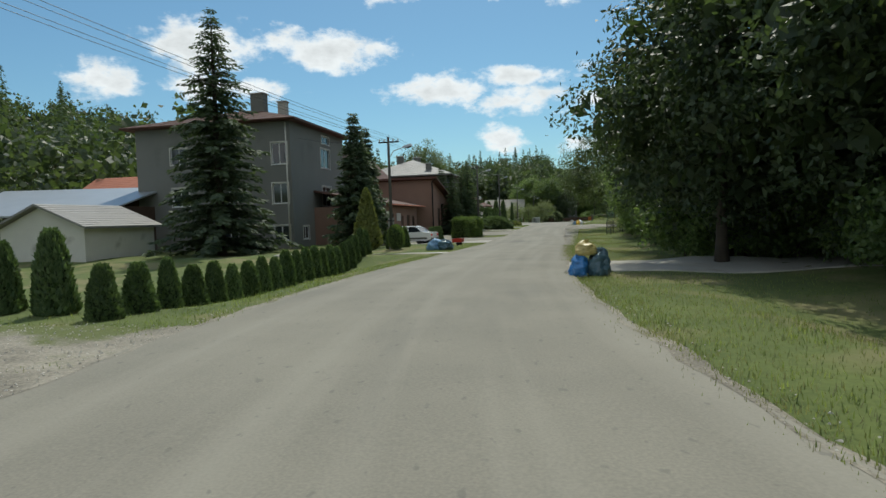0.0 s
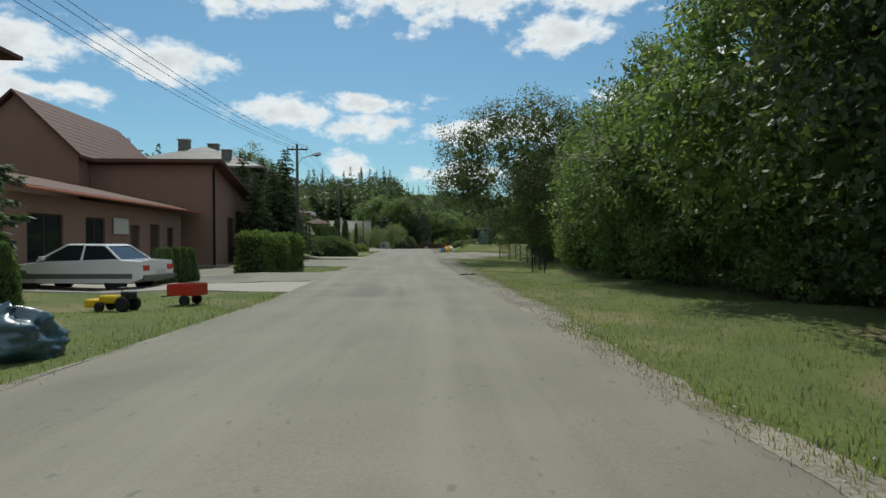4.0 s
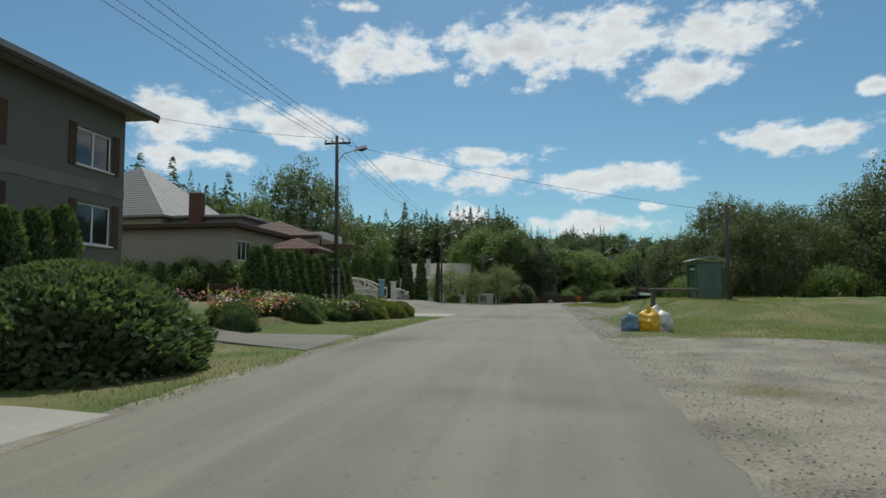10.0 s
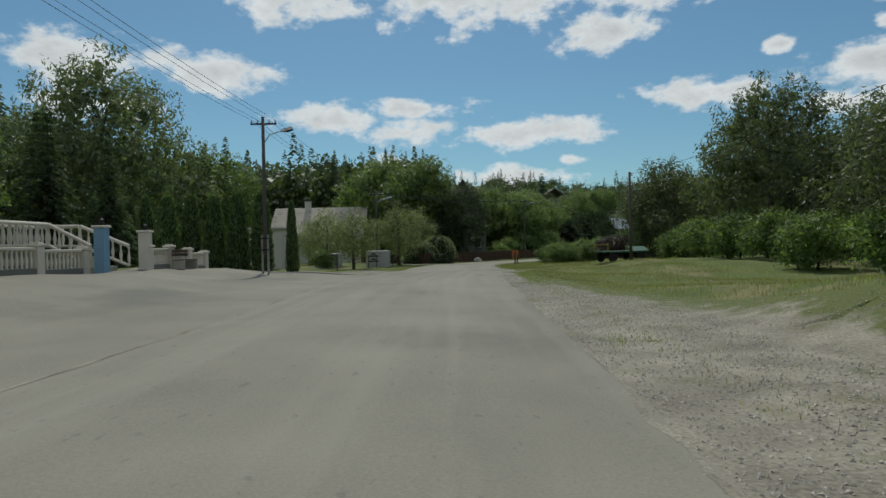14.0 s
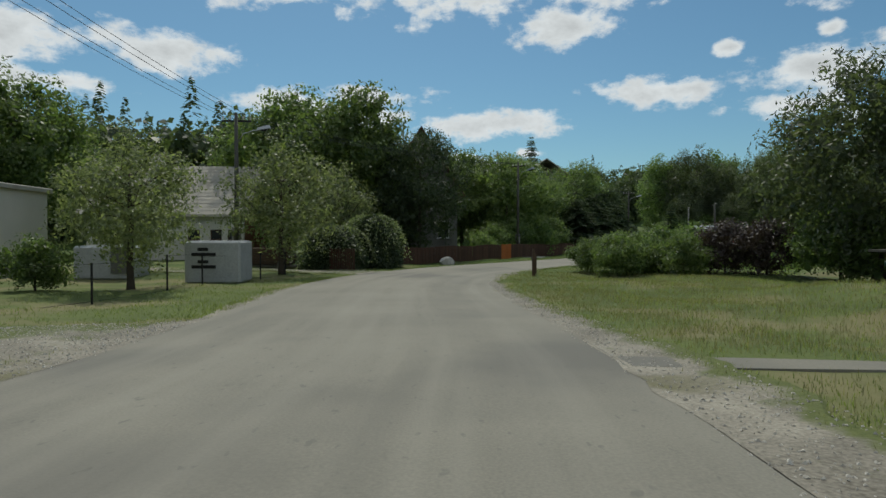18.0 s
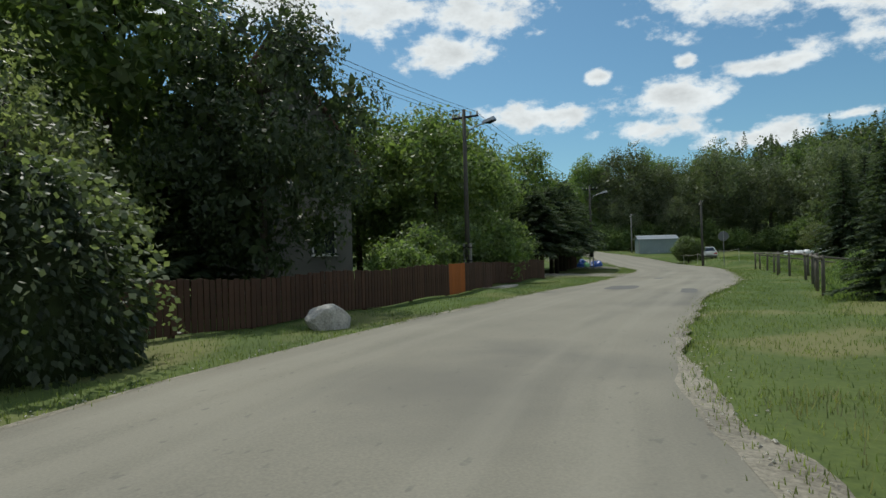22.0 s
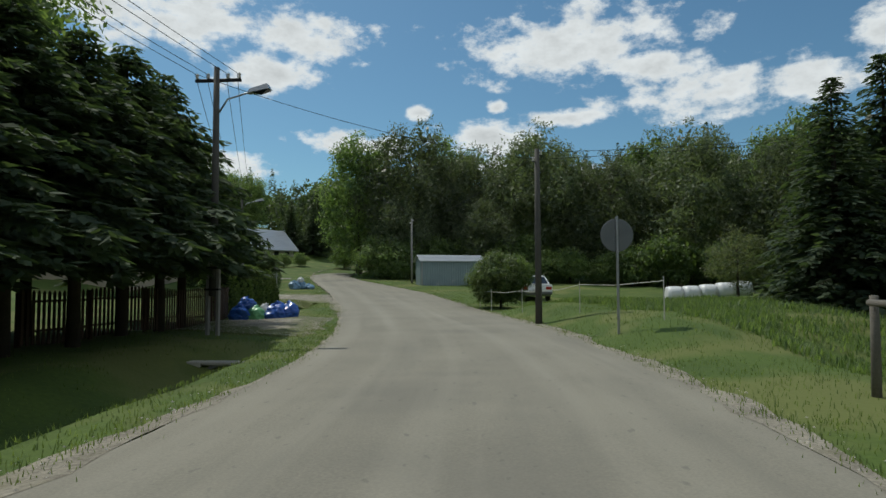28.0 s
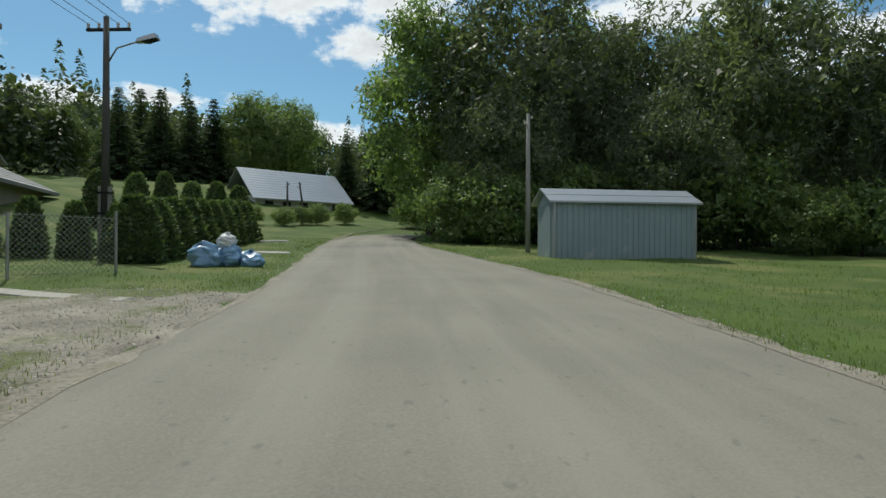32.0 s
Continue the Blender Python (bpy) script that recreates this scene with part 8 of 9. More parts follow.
# ---------------------------------------------------------------- vehicles and yard things
def wheel(parent, x, y, z, r=0.31, w=0.2, axis="y"):
    m = pose(x, y, z, 90, 0, 0 if axis == "y" else 90)
    t = part("wheel", Geo().lathe([(r * 0.62, -w / 2), (r * 0.93, -w / 2), (r, -w * 0.32), (r, w * 0.32), (r * 0.93, w / 2), (r * 0.62, w / 2)], 22), M_RUBBER, parent, "black tyre", m, True)
    part("rim", Geo().lathe([(r * 0.6, -w * 0.42), (r * 0.25, -w * 0.5), (r * 0.25, w * 0.5), (r * 0.6, w * 0.42)], 16), M_STEEL, t)


def sedan(x, y, turn, label, scale=1.0):
    """A boxy three-box saloon; its nose points along +x of its own axes."""
    c = thing("car", pose(x, y, at(x, y), 0, 0, turn) @ Matrix.Scale(scale, 4), label, "car")
    W = 0.84
    prof = [(-2.2, 0.42), (-2.22, 0.62), (-2.18, 0.92), (-1.35, 0.98), (0.75, 0.92), (2.05, 0.78), (2.2, 0.6), (2.2, 0.35), (1.75, 0.28), (-1.8, 0.28)]
    g = Geo()
    n = len(prof)
    for yy, k in ((-W, 0.94), (-W + 0.06, 1.0), (W - 0.06, 1.0), (W, 0.94)):
        g.v += [(px, yy, 0.6 + (pz - 0.6) * k) for px, pz in prof]
    for r in range(3):
        for i in range(n):
            a, b = r * n + i, r * n + (i + 1) % n
            g.f.append((a, b, b + n, a + n))
    g.f.append(tuple(range(n)))
    g.f.append(tuple(3 * n + i for i in reversed(range(n))))
    body = part("body", g, M_CARW, c)
    g = Geo()
    lo, hi = 0.78, 0.6
    sec = [(-1.5, lo, 0.96), (-0.95, hi, 1.36), (0.2, hi, 1.385), (1.0, lo, 0.93)]
    g.v = [(px, -w, pz) for px, w, pz in sec] + [(px, w, pz) for px, w, pz in sec]
    g.f = [(0, 1, 5, 4), (2, 3, 7, 6), (3, 2, 1, 0), (4, 5, 6, 7)]
    part("glasshouse", g, M_GLASS, c, "dark windows")
    part("roof_panel", Geo().add([(-0.98, -0.62, 1.36), (0.22, -0.62, 1.39), (0.22, 0.62, 1.39), (-0.98, 0.62, 1.36), (-0.9, -0.55, 1.42), (0.15, -0.55, 1.43), (0.15, 0.55, 1.43), (-0.9, 0.55, 1.42)],
                                 [(0, 1, 5, 4), (1, 2, 6, 5), (2, 3, 7, 6), (3, 0, 4, 7), (4, 5, 6, 7)]), M_CARW, c)
    for s in (-1, 1):
        for a, b in (((-1.5, 0.79, 0.96), (-0.96, 0.61, 1.37)), ((-0.35, 0.79, 0.95), (-0.35, 0.61, 1.39)), ((1.0, 0.79, 0.93), (0.2, 0.61, 1.39))):
            part("pillar", Geo().tube([(a[0], s * a[1], a[2]), (b[0], s * b[1], b[2])], [0.035, 0.03], 6), M_CARW, c)
        part("tail_light", Geo().box(-2.235, -2.17, min(s * 0.5, s * 0.8), max(s * 0.5, s * 0.8), 0.64, 0.8, 0.01), M_RED, c, "red tail light")
        part("headlight", Geo().box(2.13, 2.215, min(s * 0.5, s * 0.78), max(s * 0.5, s * 0.78), 0.56, 0.7, 0.01), M_GLASS, c)
        part("mirror", Geo().box(0.72, 0.85, min(s * 0.8, s * 0.95), max(s * 0.8, s * 0.95), 0.95, 1.07, 0.02), M_CARW, c)
        part("side_strip", Geo().box(-1.9, 1.9, min(s * 0.835, s * 0.852), max(s * 0.835, s * 0.852), 0.42, 0.56), M_DGREY, c)
        for wx in (-1.35, 1.3):
            wheel(c, wx, s * 0.74, 0.3)
    for px in (-2.26, 2.17):
        part("bumper", Geo().box(px - 0.03, px + 0.07, -0.8, 0.8, 0.36, 0.52, 0.02), M_DGREY, c)
    part("number_plate", Geo().box(-2.3, -2.291, -0.26, 0.26, 0.55, 0.66), M_WHITE, c, "plain plate")
    return c


sedan(-11.5, 45.4, 172, "white older saloon car parked in the yard")
sedan(46.2, 209.4, 60, "white car far off at the wood edge", 1.0)
sedan(15.8, 196.5, 150, "silver-white car standing under the spruces", 0.95)


def toy_tractor(x, y):
    t = thing("toy_tractor", pose(x, y, at(x, y), 0, 0, 165) @ Matrix.Scale(0.8, 4), "yellow and black pedal tractor toy", "toy")
    part("body", Geo().box(-0.1, 0.6, -0.13, 0.13, 0.2, 0.4, 0.04), M_YELLOW, t)
    part("seat", Geo().box(-0.32, -0.05, -0.14, 0.14, 0.3, 0.5, 0.03), M_BLACKP, t)
    part("steering_wheel", Geo().tube([(0.05, 0, 0.42), (-0.02, 0, 0.58)], [0.012, 0.012], 6).lathe([(0.02, 0.57), (0.12, 0.58), (0.12, 0.6), (0.02, 0.61)], 12, -0.02, 0), M_BLACKP, t)
    part("front_loader", Geo().box(0.62, 0.95, -0.2, 0.2, 0.1, 0.3, 0.03), M_YELLOW, t)
    for s in (-0.2, 0.2):
        wheel(t, -0.15, s, 0.19, 0.19, 0.12)
        wheel(t, 0.5, s, 0.12, 0.12, 0.1)
    r = thing("toy_trailer", pose(x + 0.95, y + 0.9, at(x + 0.95, y + 0.9), 0, 0, 165) @ Matrix.Scale(0.75, 4), "small red tipping trailer toy", "toy")
    g = Geo().box(-0.45, 0.45, -0.3, 0.3, 0.28, 0.33).box(-0.45, 0.45, -0.3, -0.27, 0.33, 0.6).box(-0.45, 0.45, 0.27, 0.3, 0.33, 0.6).box(-0.45, -0.42, -0.27, 0.27, 0.33, 0.6).box(0.42, 0.45, -0.27, 0.27, 0.33, 0.6)
    part("tub", g, M_RED, r)
    part("drawbar", Geo().tube([(0.4, 0, 0.26), (0.85, 0, 0.22)], [0.02, 0.02], 6), M_BLACKP, r)
    for s in (-0.3, 0.3):
        wheel(r, -0.1, s, 0.15, 0.15, 0.1)


toy_tractor(-7.6, 38.9)


def farm_trailer(x, y, turn):
    """A flat hay trailer with low racks and a folded side."""
    t = thing("farm_trailer", pose(x, y, at(x, y), 0, 0, turn) @ Matrix.Diagonal((0.76, 0.95, 0.98, 1)), "old flat-bed hay trailer with yellow end racks and green drop side", "trailer")
    part("bed", Geo().box(-1.9, 1.9, -1.0, 1.0, 0.62, 0.72, 0.015), M_GREENP, t, "dark green bed")
    for s in (-0.45, 0.45):
        part("chassis_beam", Geo().box(-1.8, 1.8, s - 0.06, s + 0.06, 0.48, 0.615), M_IRON, t)
    for wx in (-1.3, 1.15):
        part("axle", Geo().tube([(wx, -0.85, 0.36), (wx, 0.85, 0.36)], [0.05, 0.05], 8), M_IRON, t)
        for s in (-0.82, 0.82):
            wheel(t, wx, s, 0.36, 0.36, 0.22)
    for s in (-0.95, 0.95):
        part("rack_post", Geo().box(-1.86, -1.78, s - 0.04, s + 0.04, 0.722, 1.25, 0.01), M_OCHRE, t, "yellow rack post")
        part("rack_post", Geo().box(1.78, 1.86, s - 0.04, s + 0.04, 0.722, 1.05, 0.01), M_OCHRE, t, "yellow rack post")
    part("rack_rail", Geo().box(-1.84, -1.8, -0.91, 0.91, 1.1, 1.16), M_OCHRE, t)
    part("drop_side", Geo().add([(0.3, -1.02, 0.73), (1.9, -1.02, 0.73), (2.0, -0.2, 1.0), (0.5, -0.2, 1.0), (0.3, -1.05, 0.7), (1.9, -1.05, 0.7), (2.0, -0.2, 0.96), (0.5, -0.2, 0.96)],
                                [(0, 1, 2, 3), (7, 6, 5, 4), (0, 4, 5, 1), (1, 5, 6, 2), (2, 6, 7, 3), (3, 7, 4, 0)]), M_GREENP, t, "faded green drop side")
    part("tail_board", Geo().box(-2.5, -1.9, -0.95, 0.95, 0.9, 0.94), M_WOODG, t)
    part("drawbar", Geo().tube([(1.9, 0, 0.45), (3.2, 0, 0.3)], [0.04, 0.035], 8), M_IRON, t)


farm_trailer(11.0, 138.8, 14)


def bus_shelter(x, y):
    z = at(x, y)
    s = thing("bus_shelter", pose(x, y, z, 0, 0, -90), "dark green glazed bus shelter with curved pale roof", "bus shelter")
    L, D, h = 1.6, 1.3, 1.9
    for px in (0.04, L - 0.04):
        for py in (0.04, D - 0.04):
            part("post", Geo().box(px - 0.04, px + 0.04, py - 0.04, py + 0.04, -0.2, h, 0.008), M_GREENP, s)
    for k in range(3):
        a, b = 0.09 + k * (L - 0.18) / 3, 0.07 + (k + 1) * (L - 0.18) / 3
        part("back_pane", Geo().box(a, b, D - 0.05, D - 0.035, 0.15, h - 0.1), M_GREENGL, s, "dusty green glazing")
    for px in (0.035, L - 0.045):
        part("side_pane", Geo().box(px, px + 0.012, 0.09, D - 0.09, 0.15, h - 0.1), M_GREENGL, s, "dusty green glazing")
    for px in (0.04, L - 0.04):
        part("side_rail", Geo().box(px - 0.025, px + 0.025, 0.085, D - 0.085, 0.1, 0.145), M_GREENP, s)
        part("side_rail", Geo().box(px - 0.025, px + 0.025, 0.085, D - 0.085, h - 0.095, h - 0.03), M_GREENP, s)
    for k in (1, 2):
        part("back_mullion", Geo().box(0.075 + k * (L - 0.18) / 3, 0.092 + k * (L - 0.18) / 3, D - 0.06, D - 0.02, 0.1, h - 0.03), M_GREENP, s)
    part("front_beam", Geo().box(0.085, L - 0.085, 0.01, 0.07, h - 0.12, h - 0.02), M_GREENP, s)
    g = Geo()
    n = 8
    for i in range(n + 1):
        u = i / n
        zz = h + 0.28 * math.sin(math.pi * (0.15 + 0.7 * u)) - 0.1
        for px in (-0.15, L + 0.15):
            g.v += [(px, -0.2 + u * (D + 0.34), zz), (px, -0.2 + u * (D + 0.34), zz + 0.035)]
    for i in range(n):
        q = 4 * i
        g.f += [(q + 1, q + 3, q + 7, q + 5), (q, q + 4, q + 6, q + 2), (q, q + 1, q + 5, q + 4), (q + 2, q + 6, q + 7, q + 3)]
    part("roof", g, M_ZINC, s, "pale curved sheet roof")
    part("bench", Geo().box(0.2, L - 0.2, D - 0.45, D - 0.12, 0.42, 0.47, 0.01), M_WOODD, s)
    part("floor_pad", Geo().box(-0.1, L + 0.1, -0.2, D + 0.1, -0.15, 0.03, 0.02), M_CONC, s)
    b = thing("notice_case", pose(8.2, 104.4, at(8.2, 104.4)), "small glazed notice case on a post with a little roof", "notice board")
    part("post", Geo().box(-0.04, 0.04, -0.04, 0.04, -0.2, 1.0), M_GREENP, b)
    part("case", Geo().box(-0.26, 0.26, -0.07, 0.07, 0.95, 1.5, 0.01), M_GREENP, b)
    part("sheet", Geo().box(-0.22, 0.22, -0.078, -0.072, 1.0, 1.45), M_WHITE, b)
    part("roof", Geo().add([(-0.34, -0.2, 1.52), (0.34, -0.2, 1.52), (0.34, 0.2, 1.62), (-0.34, 0.2, 1.62), (-0.34, -0.2, 1.56), (0.34, -0.2, 1.56), (0.34, 0.2, 1.66), (-0.34, 0.2, 1.66)],
                           [(3, 2, 1, 0), (4, 5, 6, 7), (0, 1, 5, 4), (1, 2, 6, 5), (2, 3, 7, 6), (3, 0, 4, 7)]), M_ZINC, b)
    r = thing("hitching_rail", None, "log rail on two crossed posts beside the bus shelter", "rail")
    top = at(6.2, 101.0) + 0.56
    for px, py in ((5.0, 100.35), (5.12, 100.5), (7.2, 101.45)):
        part("post", Geo().tube([(px, py, at(px, py) - 0.2), (px + 0.03, py, top - 0.02)], [0.07, 0.06], 8), M_WOODG, r)
    part("log", Geo().tube([(4.85, 100.3, top), (7.4, 101.6, top)], [0.075, 0.07], 10), M_WOODG, r)


bus_shelter(7.4, 103.4)


def well_roofs():
    for k, (x, y) in enumerate(((16.1, 121.8), (17.1, 121.4))):
        w = thing("well_cover", pose(x, y, at(x, y)), "squat concrete well ring with pale pyramid cover", "well")
        part("ring", Geo().lathe([(0.5, -0.1), (0.5, 0.22), (0.46, 0.24)], 18), M_CONC, w)
        part("cover", Geo().lathe([(0.66, 0.24), (0.64, 0.28), (0.06, 0.62), (0.02, 0.66)], 4), M_ROOFS, w)


well_roofs()


def garden_bench(x, y, turn, label):
    b = thing("garden_bench", pose(x, y, at(x, y), 0, 0, turn), label, "bench")
    for k in range(3):
        part("seat_slat", Geo().box(-0.8, 0.8, -0.25 + k * 0.16, -0.12 + k * 0.16, 0.42, 0.455, 0.006), M_WOODD, b)
    for k in range(2):
        part("back_slat", Geo().box(-0.8, 0.8, 0.24, 0.27, 0.6 + k * 0.17, 0.73 + k * 0.17, 0.006), M_WOODD, b)
    for s in (-0.7, 0.7):
        part("leg", Geo().box(s - 0.05, s + 0.05, -0.25, 0.25, 0, 0.415, 0.01), M_CONC, b, "concrete leg")
        part("back_post", Geo().box(s - 0.03, s + 0.03, 0.275, 0.32, 0, 0.92), M_CONC, b)


garden_bench(-14.4, 97.0, 180, "garden bench with dark slats and concrete legs")
garden_bench(-12.0, 127.6, 90, "dark slatted bench before the low balustrade")


def gate_pier(x, y, h, label, material, ball=True):
    p = thing("gate_pier", pose(x, y, at(x, y)), label, "gate pier")
    part("shaft", Geo().box(-0.2, 0.2, -0.2, 0.2, -0.1, h, 0.015), material, p)
    part("cap", Geo().box(-0.26, 0.26, -0.26, 0.26, h + 0.002, h + 0.09, 0.02), M_BALU, p)
    if ball:
        part("lantern", Geo().lathe([(0.05, h + 0.09), (0.1, h + 0.14), (0.1, h + 0.3), (0.03, h + 0.36)], 8), M_IRON, p, "small black lantern")


gate_pier(-13.2, 122.95, 1.75, "blue and cream gate pier with black lantern", mat("blue_post_paint", (0.2, 0.36, 0.5), (0.16, 0.29, 0.41), rough=0.7))
gate_pier(-12.65, 125.2, 1.55, "white gate pier with black lantern", M_BALU)



# ---------------------------------------------------------------- drives, forecourt, gravel
PAVED, GRAVELS, SOFT = [], [], []


def paved(name, q, material, label, category, lift=0.03, rims=(0, 1, 2, 3)):
    PAVED.append([Vector(p) for p in q])
    if material is M_GRAVEL:
        GRAVELS.append(PAVED[-1])
        if rims == (1,):
            SOFT.append(PAVED[-1])
    stony = material is M_GRAVEL
    return slab(name, q, material, label, category, lift + (0.03 if stony else 0), step=0.5 if stony else 1.2, rough=0.2 if stony else 0.06, skirt=0.35 if stony else 0.1, rims=rims)


paved("gravel_side_road", ((-3.3, -1.5), (-4.6, 7.6), (-20, 5.5), (-20, -4)), M_GRAVEL, "pale dusty gravel of the side road mouth", "gravel", 0.02)
paved("garden_path", ((-5.2, 29.6), (-5.2, 30.9), (-15, 31.1), (-15, 30.1)), M_CONC, "narrow pale concrete garden path", "path")
paved("drive_pavers", ((-5.0, 43.2), (-5.0, 47.6), (-13.5, 47.2), (-13.5, 43.0)), M_PAVER, "pinkish paved house drive", "drive")
paved("yard_asphalt", ((-4.6, 48.2), (-4.4, 55.6), (-19, 61.0), (-19, 47.4)), M_ROAD, "asphalt yard entrance joining the road", "drive", 0.022)
paved("yard_strip", ((-4.6, 61.9), (-5.0, 72.6), (-10.6, 72.4), (-14.5, 62.5)), M_ROAD, "asphalt yard mouth between hedge and spruces", "drive", 0.022)
paved("house_drive", ((-5.4, 74.6), (-5.3, 76.6), (-13.8, 77.2), (-13.8, 75.0)), M_CONC, "pale concrete house drive", "drive")
paved("drive_gravel", ((-5.0, 72.7), (-5.2, 74.5), (-11.5, 74.9), (-10.8, 72.7)), M_GRAVEL, "gravel strip beside the drive", "gravel", 0.02)
paved("step_path", ((-5.4, 82.8), (-5.5, 86.6), (-9.8, 86.2), (-9.5, 84.6)), M_ROAD, "worn asphalt path to the flower-bed steps", "path", 0.022)
paved("forecourt", ((-4.2, 103.5), (-3.6, 131.0), (-13.2, 132.0), (-13.3, 103.8)), M_ROAD, "wide asphalt forecourt before the balustrade", "forecourt", 0.022)
paved("forecourt_slab", ((-4.3, 99.2), (-4.2, 103.4), (-13.3, 103.7), (-13.0, 99.6)), M_CONC, "pale concrete slab of the forecourt", "forecourt")
paved("gravel_left", ((-2.7, 131.2), (-2.85, 139.6), (-6.2, 137.6), (-13, 132.3)), M_GRAVEL, "grey gravel beside the orchard fence", "gravel", 0.02)
paved("orchard_drive", ((-1.5, 154.6), (-0.5, 156.9), (-12, 159.0), (-12, 156.4)), M_GRAVEL, "gravel track to the orchard", "gravel", 0.02)
paved("culvert_slab", ((10.3, 174.3), (11.7, 175.9), (11.2, 176.3), (9.8, 174.7)), M_CONC, "concrete slab over the ditch", "slab", 0.06)
paved("culvert_slab", ((36.7, 224.2), (38.0, 224.5), (37.95, 225.1), (36.6, 224.8)), M_CONC, "concrete slab over the ditch", "slab", 0.05)
paved("culvert_slab", ((37.2, 231.2), (38.8, 231.5), (38.8, 232.1), (37.2, 231.9)), M_CONC, "concrete slab over the ditch", "slab", 0.05)
paved("kerb_strip", ((32.0, 216.7), (34.55, 214.6), (34.4, 214.35), (31.85, 216.4)), M_CONC, "pale concrete kerb beside the upper drive", "kerb", 0.06)
paved("spruce_drive", ((19.2, 181.0), (22.4, 185.4), (14.5, 191.5), (12.0, 187.5)), M_GRAVEL, "gravel drive under the spruces", "gravel", 0.02)
paved("sack_drive", ((28.4, 196.4), (31.6, 202.8), (29.4, 205.0), (26.0, 200.4)), M_GRAVEL, "gravel drive with refuse sacks", "gravel", 0.02)
paved("upper_drive", ((34.2, 210.2), (36.2, 215.2), (30.5, 216.6), (29.6, 213.4)), M_GRAVEL, "pale gravel drive to the upper house", "gravel", 0.02)
paved("wood_drive", ((0.1, 16.5), (12, 16.0), (12, 20.6), (0.25, 20.9)), M_CONC, "pale worn concrete track into the wood", "track", 0.02)
paved("gravel_lot", ((-0.1, 69.5), (4.2, 72.4), (10.6, 81.6), (0.2, 88.0)), M_GRAVEL, "wide gravel parking place", "gravel", 0.02)
paved("gravel_strip", ((-0.5, 36), (0.85, 36), (1.95, 70.5), (-0.2, 70.5)), M_GRAVEL, "gravel verge along the asphalt", "gravel", 0.012)
paved("gravel_strip", ((0.1, 86), (2.6, 86), (3.1, 96), (0.4, 96)), M_GRAVEL, "gravel verge along the asphalt", "gravel", 0.012, rims=(1,))
paved("gravel_lay_by", ((0.4, 96.02), (3.1, 96.02), (6.2, 108), (0.6, 108)), M_GRAVEL, "wide stony lay-by with grass growing in", "gravel", 0.012, rims=(1,))
paved("gravel_lay_by", ((0.6, 108.02), (6.2, 108.02), (3.9, 121), (0.8, 121)), M_GRAVEL, "wide stony lay-by with grass growing in", "gravel", 0.012, rims=(1,))
paved("gravel_strip", ((0.8, 121.02), (3.9, 121.02), (3.5, 131), (0.9, 131)), M_GRAVEL, "gravel verge along the asphalt", "gravel", 0.012, rims=(1,))
paved("gravel_strip", ((2.2, 131.2), (4.0, 131.2), (3.8, 149.5), (3.3, 149.5)), M_GRAVEL, "gravel verge along the asphalt", "gravel", 0.012)
paved("field_track", ((2.9, 135.15), (3.0, 135.75), (9.5, 134.3), (9.5, 133.98)), M_ROAD, "pale worn track into the meadow", "track", 0.02)
paved("kerb_strip", ((-4.4, 131.05), (-4.4, 131.4), (-12.4, 132.2), (-12.4, 131.9)), M_CONC, "pale concrete kerb closing the forecourt", "kerb", 0.1)


def road_top(x, y):
    """Height of the cambered asphalt."""
    gap, _ = road_gap(np.array([x]), np.array([y]))
    u = min(1.0, max(0.0, -float(gap[0]) / 5.4))
    return road_z(y) + 0.14 * u * (1 - u) + 0.012


def road_patch(cx, cy, turn, L, W, label):
    g = Geo()
    rnd = random.Random(int(cx * 10))
    n = 14
    c = radians(turn)
    for i in range(n):
        a = 2 * math.pi * i / n
        k = 1 / max(abs(math.cos(a)), abs(math.sin(a))) ** 0.7 * rnd.uniform(0.88, 1.05)
        u, v = L / 2 * math.cos(a) * k, W / 2 * math.sin(a) * k
        x, y = cx + u * math.cos(c) - v * math.sin(c), cy + u * math.sin(c) + v * math.cos(c)
        g.v.append((x, y, road_top(x, y) + 0.004))
    g.v.append((cx, cy, road_top(cx, cy) + 0.007))
    g.f = [(i, (i + 1) % n, n) for i in range(n)]
    solo("road_patch", g, M_PATCH, label, "road patch", kind="structure")


road_patch(13.8, 171.2, 52, 2.7, 1.1, "dark bitumen repair patch on the road")
road_patch(14.6, 168.5, 54, 2.3, 0.5, "dark bitumen repair strip at the road edge")
road_patch(18.9, 176.7, 52, 1.2, 0.4, "dark bitumen repair patch on the road")


def inside(q, x, y):
    ok = np.ones(x.shape, bool)
    ok2 = np.ones(x.shape, bool)
    for i in range(4):
        a, b = q[i], q[(i + 1) % 4]
        c = (b.x - a.x) * (y - a.y) - (b.y - a.y) * (x - a.x)
        e = 0.3 * math.hypot(b.x - a.x, b.y - a.y)
        ok &= c >= -e
        ok2 &= c <= e
    return ok | ok2


def free_ground(x, y):
    bad = np.zeros(x.shape, bool)
    for q in PAVED:
        bad |= inside(q, x, y)
    return ~bad


